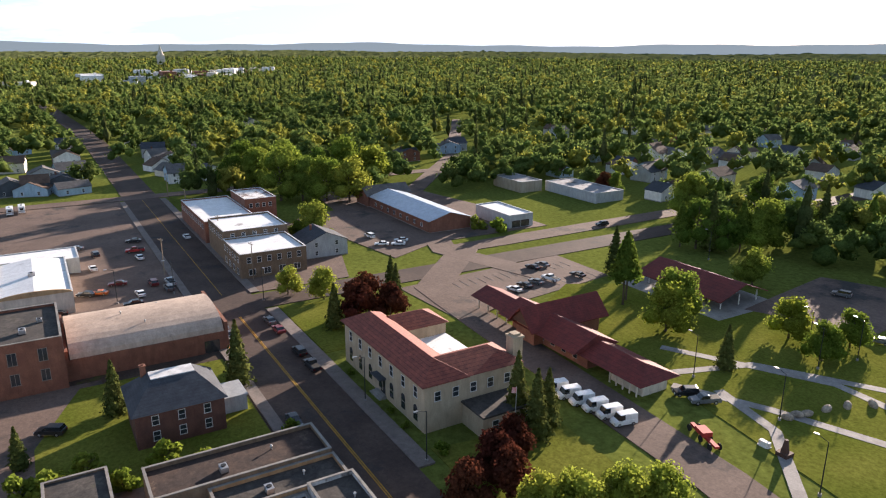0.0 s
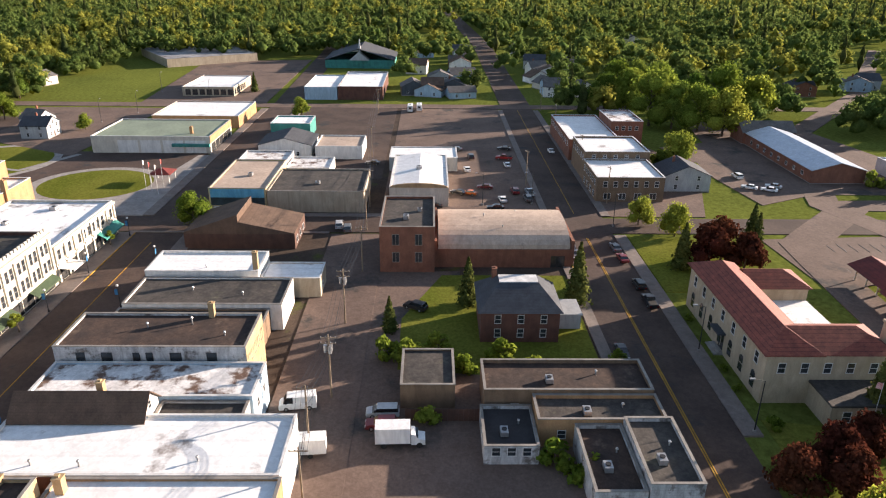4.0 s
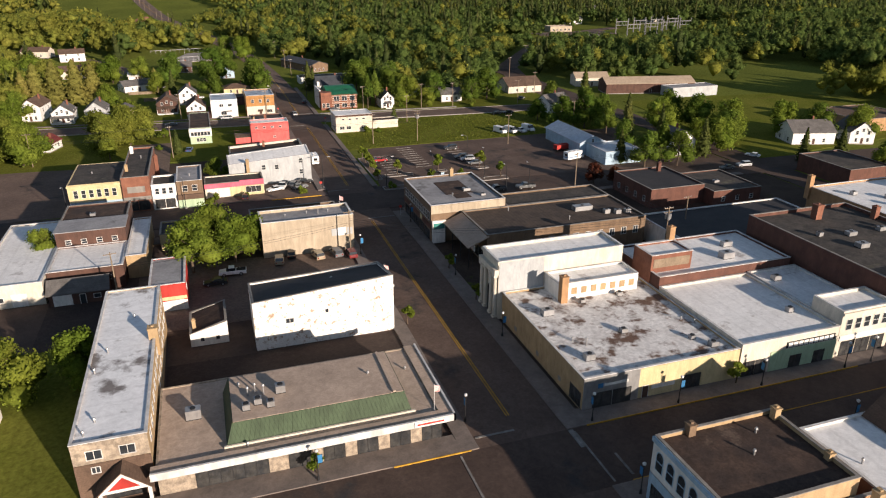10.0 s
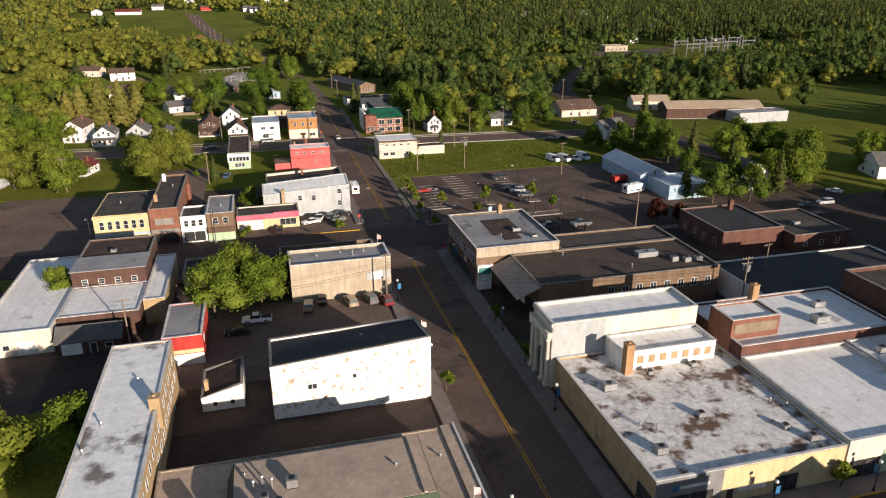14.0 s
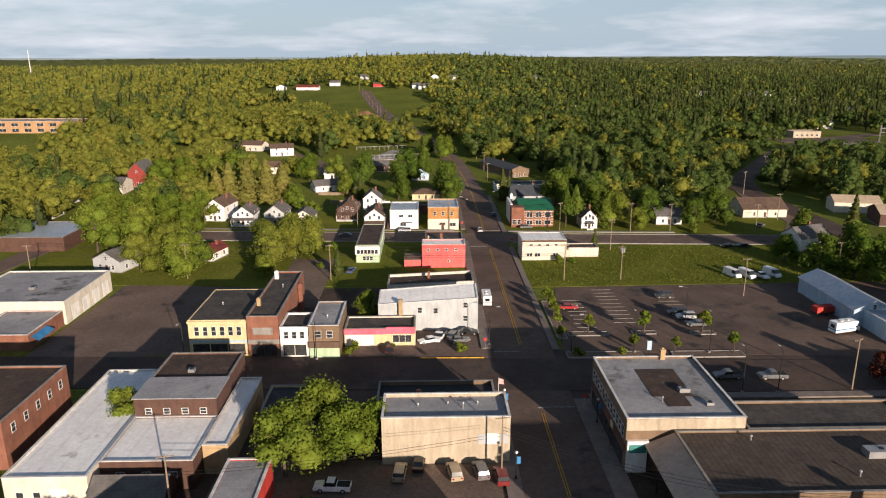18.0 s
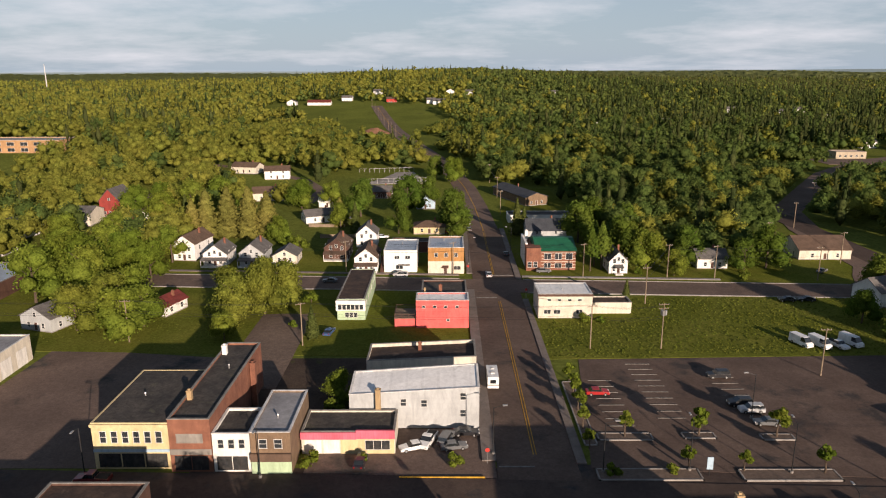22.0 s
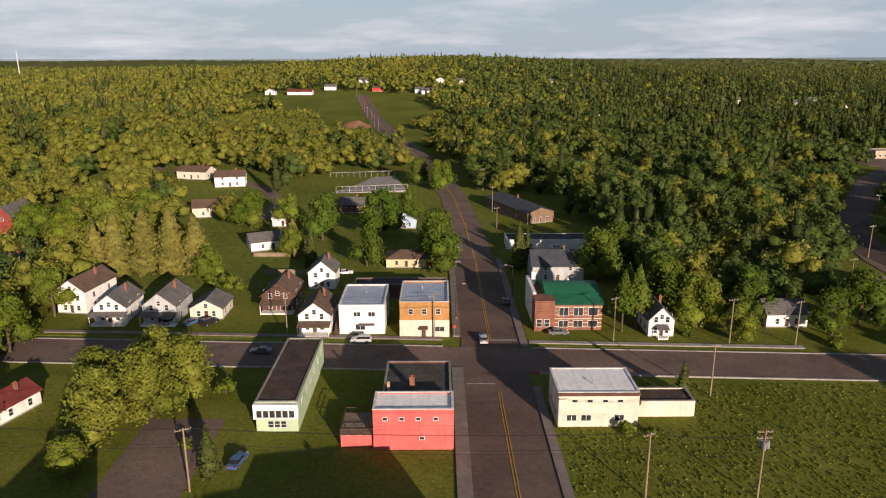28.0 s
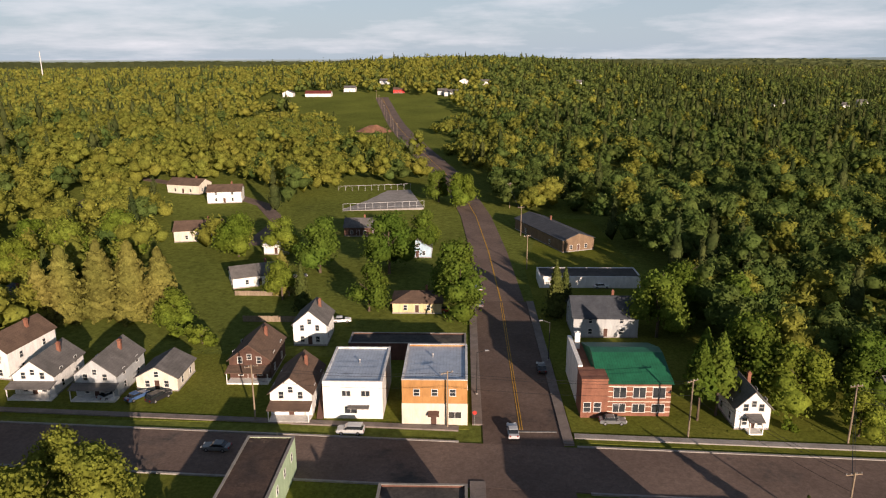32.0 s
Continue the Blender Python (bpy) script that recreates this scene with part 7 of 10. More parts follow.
t, b = flat_building("hotel_tower", "tall red brick hotel part", 212.0, -152.0, 232.0, -140.4, 10.4, M_BRICK, M_ROOF_RUST, 0.4)
window_row(t, "W", 1, 10.5, 4, 7.2, 1.1, 1.4, "sash", b)
t = house("long brick garage with a pale metal roof", 196.0, -202.5, 50, 17, 4.4, 2.4, M_BRICK, M_ROOF_BLUE, "x", rot=0, storeys=0, chim=False, name="long_garage")
window_row(t, "N", 3, 47, 8, 1.6, 1.4, 1.2, "twin", (-25, -8.5, 25, 8.5))
house("brick annex with a grey shingled roof", 226.5, -203.0, 11, 20, 4.6, 3.2, M_BRICK, M_SHINGLE, "y", storeys=1, chim=False, name="annex")
t, b = flat_building("white_box_store", "white flat-roofed store by the road", 162.5, -233.2, 185.0, -222.6, 5.0, M_GREYSIDE, M_ROOF_WHITE, 0.3)
shopfront(t, "W", 1, 9, b, 2.8, 2)
t, b = flat_building("tan_shed", "low tan block shed", 214.0, -278.0, 236.0, -266.0, 5.0, M_TANWALL, M_ROOF_GREY, 0.2)
t, b = flat_building("low_clinic", "low grey building under trees", 180.0, -296.0, 214.0, -280.0, 4.4, M_GREYSIDE, M_ROOF_GREY, 0.2)
# post office
t = thing("post_office", 54.6, -147.0, "cream stucco post office with red clay tile roof", "post office")
PW, PD, PH = 34.0, 19.6, 9.0
part("wall", boxes((0, 11.6, 0, PW, PD, PH), (0, 0, 0, 9.0, 11.6, PH), (26.0, 0, 0, PW, 11.6, 7.6)), M_SAND, t)
part("court_roof", boxes((9.0, 0, 0, 26.0, 11.6, 5.0)), M_ROOF_WHITE, t, "pale flat roof in the court")
bm = bmesh.new(); hip_roof(bm, 0, 11.6, PW, PD, PH, 2.6, 0.7); part("roof", bm, M_TILE_ROOF, t, "red clay tile hip roof")
bm = bmesh.new(); prism(bm, [(-0.7, -0.7, PH - 0.02), (9.7, -0.7, PH - 0.02), (9.7, 12, PH - 0.02), (-0.7, 12, PH - 0.02)], [(4.4, 4.0, PH + 2.5), (4.6, 4.0, PH + 2.5), (4.6, 15.6, PH + 2.5), (4.4, 15.6, PH + 2.5)]); part("wing_roof", bm, M_TILE_ROOF, t)
bm = bmesh.new(); prism(bm, [(25.4, -0.6, 7.6), (34.6, -0.6, 7.6), (34.6, 11.6, 7.6), (25.4, 11.6, 7.6)], [(29.9, 3.6, 9.8), (30.1, 3.6, 9.8), (30.1, 11.5, 9.8), (29.9, 11.5, 9.8)]); part("wing_roof", bm, M_TILE_ROOF, t)
blk = (0, 0, PW, PD)
window_row(t, "N", 0.8, PW - 0.8, 7, 5.6, 1.2, 2.0, "sash", blk); window_row(t, "N", 0.8, PW - 0.8, 7, 1.2, 1.5, 3.0, "arch", blk, M_SAND); window_row(t, "W", 0.8, PD - 0.8, 5, 5.6, 1.1, 1.7, "sash", blk); window_row(t, "W", 12.0, 19, 2, 1.2, 1.1, 2.4, "sash", blk)
window(t, "N", PW - 16, 0.6, 1.8, 3.2, "shop", *blk, M_DARKMETAL); part("entrance_canopy", boxes((14.6, PD, 3.8, 18.6, PD + 1.4, 4.1)), M_SHINGLE_DARK, t); part("steps", boxes((14.4, PD, 0, 18.8, PD + 1.6, 0.2), (14.6, PD, 0.2, 18.6, PD + 1.1, 0.4), (14.8, PD, 0.4, 18.4, PD + 0.6, 0.6)), M_CONCRETE, t)
part("garage_wing", boxes((-6.6, 1.0, 0, 0, 12.0, 4.0)), M_SAND, t); part("garage_roof", boxes((-7.0, 0.7, 4.0, 0, 12.3, 4.35)), M_ROOF_DARK, t, "dark flat garage roof")
window_row(t, "W", 1, 10, 3, 1.2, 1.2, 1.8, "sash", (-6.6, 1.0, 0, 12)); part("chimney", boxes((2.0, -2.2, 0, 4.2, -0.05, 12.4), (1.8, -2.4, 12.4, 4.4, 0.1, 12.8), (2.3, -1.9, 12.8, 3.9, -0.3, 13.2)), M_SAND, t, "square cream stucco chimney")
# railway depot
t = thing("depot", 44.0, -178.0, "long brick railway depot with sweeping dark red roofs", "railway station")
part("wall", boxes((16, 2.6, 0, 42, 9.4, 3.6), (30.5, -7.0, 0, 37.0, 12.0, 4.6)), M_BRICK, t)
for x0, x1, yc, hw, z, rise in ((0, 18, 5.5, 5.4, 3.0, 2.2), (17, 44, 6.0, 6.4, 3.4, 3.0), (43, 58, 6.0, 5.0, 3.2, 2.0)):
    bm = bmesh.new()
    prism(bm, [(x0, yc - hw, z), (x1, yc - hw, z), (x1, yc + hw, z), (x0, yc + hw, z)], [(x0 + (4 if x0 == 0 else 0), yc - 0.1, z + rise), (x1, yc - 0.1, z + rise), (x1, yc + 0.1, z + rise), (x0 + (4 if x0 == 0 else 0), yc + 0.1, z + rise)])
    part("roof", bm, M_RED_ROOF, t, "dark red platform roof")
bm = bmesh.new(); pitched_roof(bm, 30.0, -8.0, 37.5, 13.0, 4.4, 3.8, 0.8, "y", 0.2); part("gable_roof", bm, M_RED_ROOF, t)
bm = bmesh.new(); prism(bm, [(30.0, -8.0, 4.4), (37.5, -8.0, 4.4), (33.75, -8.0, 8.1)], [(30.0, 12.9, 4.4), (37.5, 12.9, 4.4), (33.75, 12.9, 8.1)]); part("gable_wall", bm, M_BROWNWOOD, t)
for i in range(9):
    for y in (1.6, 9.4):
        x = 2 + i * 1.8 if i < 5 else 44 + (i - 5) * 4
        part("post", boxes((x, y, 0, x + 0.25, y + 0.25, 3.2)), M_CREAM, t)
part("end_kiosk", boxes((1.6, 2.0, 0, 10, 8.5, 2.9)), M_CREAM, t); window_row(t, "N", 18, 40, 6, 1.0, 1.2, 1.8, "sash", (0, 2.6, 58, 9.4), M_TRIM)
t = thing("picnic_shelter", 68.0, -236.0, "open park shelter with a red roof on posts", "shelter")
for x in (1, 7, 13, 19, 25):
    for y in (1, 8, 15):
        part("post", boxes((x, y, 0, x + 0.25, y + 0.25, 3.0)), M_WHITE, t)
bm = bmesh.new(); pitched_roof(bm, 0, 0, 27, 17, 3.0, 3.0, 0.8, "x", 0.25); part("roof", bm, M_RED_ROOF, t); part("slab", boxes((-4, -2, 0, 30, 22, 0.15)), M_CONCRETE, t)

# ---- trees ----
rng = np.random.default_rng(7)


def quads(centres, sizes, outward=None, gen=None, wild=0.5):
    """Leaf clumps: small bent quads at the centres, facing roughly outward from the crown."""
    g = gen or rng
    n = len(centres)
    o = g.normal(size=(n, 3))
    if outward is not None:
        o = outward / (np.linalg.norm(outward, axis=1, keepdims=True) + 1e-6) + o * wild
    o /= np.linalg.norm(o, axis=1, keepdims=True)
    a = np.cross(o, g.normal(size=(n, 3))); a /= np.linalg.norm(a, axis=1, keepdims=True) + 1e-9
    b = np.cross(o, a)
    s = np.asarray(sizes).reshape(-1, 1)
    v = np.stack([centres - a * s - b * s * 0.6, centres + a * s * 0.3 - b * s, centres + a * s + b * s * 0.5, centres - a * s * 0.4 + b * s], 1).reshape(-1, 3)
    return v, np.arange(4 * n).reshape(-1, 4)


def trunk_mesh(h, r, limbs, gen, reach, z0=0.35):
    bm = bmesh.new()
    p, k = Vector((0, 0, 0)), 4
    for i in range(k):
        q = Vector((gen.normal() * 0.08, gen.normal() * 0.08, h * 0.8 * (i + 1) / k))
        tube(bm, p, q, r * (1 - 0.8 * i / k), r * (1 - 0.8 * (i + 1) / k), 7)
        p = q
    for i in range(limbs):
        z = h * (z0 + 0.4 * i / max(1, limbs))
        a = i * 2.4 + gen.uniform(0, 0.5)
        tube(bm, (0, 0, z), (math.cos(a) * reach * 0.7, math.sin(a) * reach * 0.7, z + h * 0.2), r * 0.4, r * 0.1, 5)
    return link("trunk", bm, M_BARK)


TREES = {}


def ball(level):
    """Unit sphere of triangles as arrays."""
    bm = bmesh.new()
    bmesh.ops.create_icosphere(bm, subdivisions=level, radius=1.0)
    v = np.array([p.co[:] for p in bm.verts]); f = np.array([[p.index for p in q.verts] for q in bm.faces])
    bm.free()
    return v, f


BALLS = {1: ball(1), 2: ball(2)}


def lumps(centres, radii, level, gen, rough=0.22):
    """Uneven solid lumps of inner foliage, as quads with a doubled corner left out: triangles given as (a, b, c, c)."""
    bv, bf = BALLS[level]
    n = len(centres)
    v = bv[None] * (1 + rough * gen.normal(size=(n, len(bv), 1))) * radii[:, None, :] + centres[:, None, :]
    f = (bf[None] + (np.arange(n) * len(bv))[:, None, None]).reshape(-1, 3)
    return v.reshape(-1, 3), f


def crown_mesh(name, lump, leaf, material, single=False):
    """Inner lumps (triangles) and outer leaf clumps (two triangles each) in one mesh."""
    lv, lf = lump
    v, q = leaf
    t = (q[:, [0, 1, 2]] if single else np.concatenate([q[:, [0, 1, 2]], q[:, [0, 2, 3]]])) + len(lv)
    return mesh_from(name, np.concatenate([lv, v]), np.concatenate([lf, t]), material, soft=len(lf))


def broadleaf(key, h, w, material, n, seed, low=0.06, leaf=0.37, lobes=14):
    """A crown of several uneven lobes, solid within and covered with leaf clumps."""
    g = np.random.default_rng(seed)
    pts, siz, way, cen, rads = [], [], [], [], []
    for i in range(lobes):
        a, f = g.uniform(0, 6.28), i / lobes
        k = w * 0.3 * (1.1 - 0.75 * f)
        c = np.array([math.cos(a) * k, math.sin(a) * k, h * (low + 0.2 + (0.55 - low + 0.14) * f)])
        rad = w * g.uniform(0.20, 0.31) * (1.08 - 0.4 * f)
        m = n // lobes
        d = g.normal(size=(m, 3)); d /= np.linalg.norm(d, axis=1, keepdims=True)
        d[:, 2] = d[:, 2] * 0.8 + 0.1
        pts.append(c + d * rad * (0.78 + 0.36 * g.random((m, 1))))
        siz.append(leaf * g.uniform(0.5, 1.15, m))
        way.append(d); cen.append(c); rads.append((rad * 0.8, rad * 0.8, rad * 0.68))
    crown = crown_mesh("crown", lumps(np.array(cen), np.array(rads) * 0.82, 2, g, 0.1), quads(np.concatenate(pts), np.concatenate(siz), np.concatenate(way), g, 0.6), MATS[material])
    TREES[key] = (trunk_mesh(h, h * 0.022 + 0.05, 6, g, w * 0.35), crown)


def conifer(key, h, w, material, n, seed, low=0.08, leaf=0.36, tiers=13, taper=0.85):
    """Tiers of drooping boughs round a dense core, narrowing to a point."""
    g = np.random.default_rng(seed)
    f = g.random(n) ** 0.85
    tier = np.round(f * tiers) / tiers + g.normal(size=n) * 0.012
    a = g.random(n) * 6.28
    bough = 0.75 + 0.25 * np.sin(a * 7 + np.round(f * tiers) * 2.1)
    r = w / 2 * (1 - np.clip(tier, 0, 1)) ** taper * (0.35 + 0.65 * np.sqrt(g.random(n))) * bough + 0.05
    z = h * (low + (1 - low) * tier) - r * 0.28
    k = np.arange(8) / 8
    cen = np.stack([0 * k, 0 * k, h * (low + (1 - low) * (k + 0.04))], -1)
    rad = np.stack([w * 0.3 * (1 - k) ** taper, w * 0.3 * (1 - k) ** taper, np.full(8, h * 0.11)], -1)
    leafy = quads(np.stack([np.cos(a) * r, np.sin(a) * r, z], -1), leaf * g.uniform(0.5, 1.1, n), np.stack([np.cos(a), np.sin(a), np.full(n, 0.55)], -1), g)
    TREES[key] = (trunk_mesh(h, h * 0.014 + 0.05, 0, g, 0), crown_mesh("crown", lumps(cen, rad, 2, g, 0.15), leafy, MATS[material]))


for i in range(4):
    broadleaf(f"oak{i}", 13 + i, 12.0 + i * 0.8, "leaves", 2600, 20 + i, leaf=0.29)
for i in range(3):
    broadleaf(f"maple{i}", 13.5 + i, 11 + i, "leaves_dark", 2400, 40 + i, leaf=0.29)
broadleaf("locust", 13, 12, "leaves_yellow", 2600, 50, leaf=0.3)
for i in range(2):
    broadleaf(f"willow{i}", 13 + i, 12.5, "leaves_olive", 3600, 55 + i, low=0.02, leaf=0.26, lobes=20)
broadleaf("redmaple", 11, 9.5, "leaves_red", 1600, 51, low=0.1)
broadleaf("sapling", 4.2, 2.4, "leaves", 300, 52, low=0.3, leaf=0.24, lobes=5)
broadleaf("bush", 2.6, 3.4, "leaves", 300, 53, low=0.0, leaf=0.26, lobes=6)
for i in range(3):
    conifer(f"spruce{i}", 12 + 2 * i, 7.0 + 0.6 * i, "needles", 1500, 60 + i)
for i in range(2):
    conifer(f"fir{i}", 14 + i, 11.5, "needles_olive", 3000, 70 + i, low=0.03, leaf=0.42, tiers=9, taper=0.6)
conifer("pine", 15, 8, "leaves_dark", 1300, 66, low=0.45, leaf=0.5)

TREE_SAYS = {"oak": ("leafy green broadleaf tree in late sun", "tree"), "maple": ("dense dark green maple tree", "tree"), "willow": ("broad feathery olive green tree", "tree"), "locust": ("yellow green feathery tree", "tree"), "redmaple": ("dark red leaved maple tree", "tree"),
             "sapling": ("young street tree with a thin trunk", "tree"), "bush": ("rounded leafy green bush on grass", "bush"), "spruce": ("dark green pointed spruce tree", "tree"), "fir": ("broad olive green evergreen tree in sun", "tree"), "pine": ("tall pine with a bare lower trunk", "tree")}


def plant(key, x, y, s=1.0, z=None):
    tm, cm = TREES[key]
    kind_key = key.rstrip("0123456789")
    label, cat = TREE_SAYS[kind_key]
    t = thing({"bush": "bush", "spruce": "spruce_tree", "fir": "fir_tree", "pine": "pine_tree"}.get(kind_key, "tree"), x, y, label, cat, z=float(terrain(x, y)) if z is None else z, rot=(x * 37 + y * 91) % 360, group="bushes" if cat == "bush" else "trees of the town")
    t.scale = (s, s, s)
    part("trunk", tm, None, t); part("crown", cm, None, t)
    return t


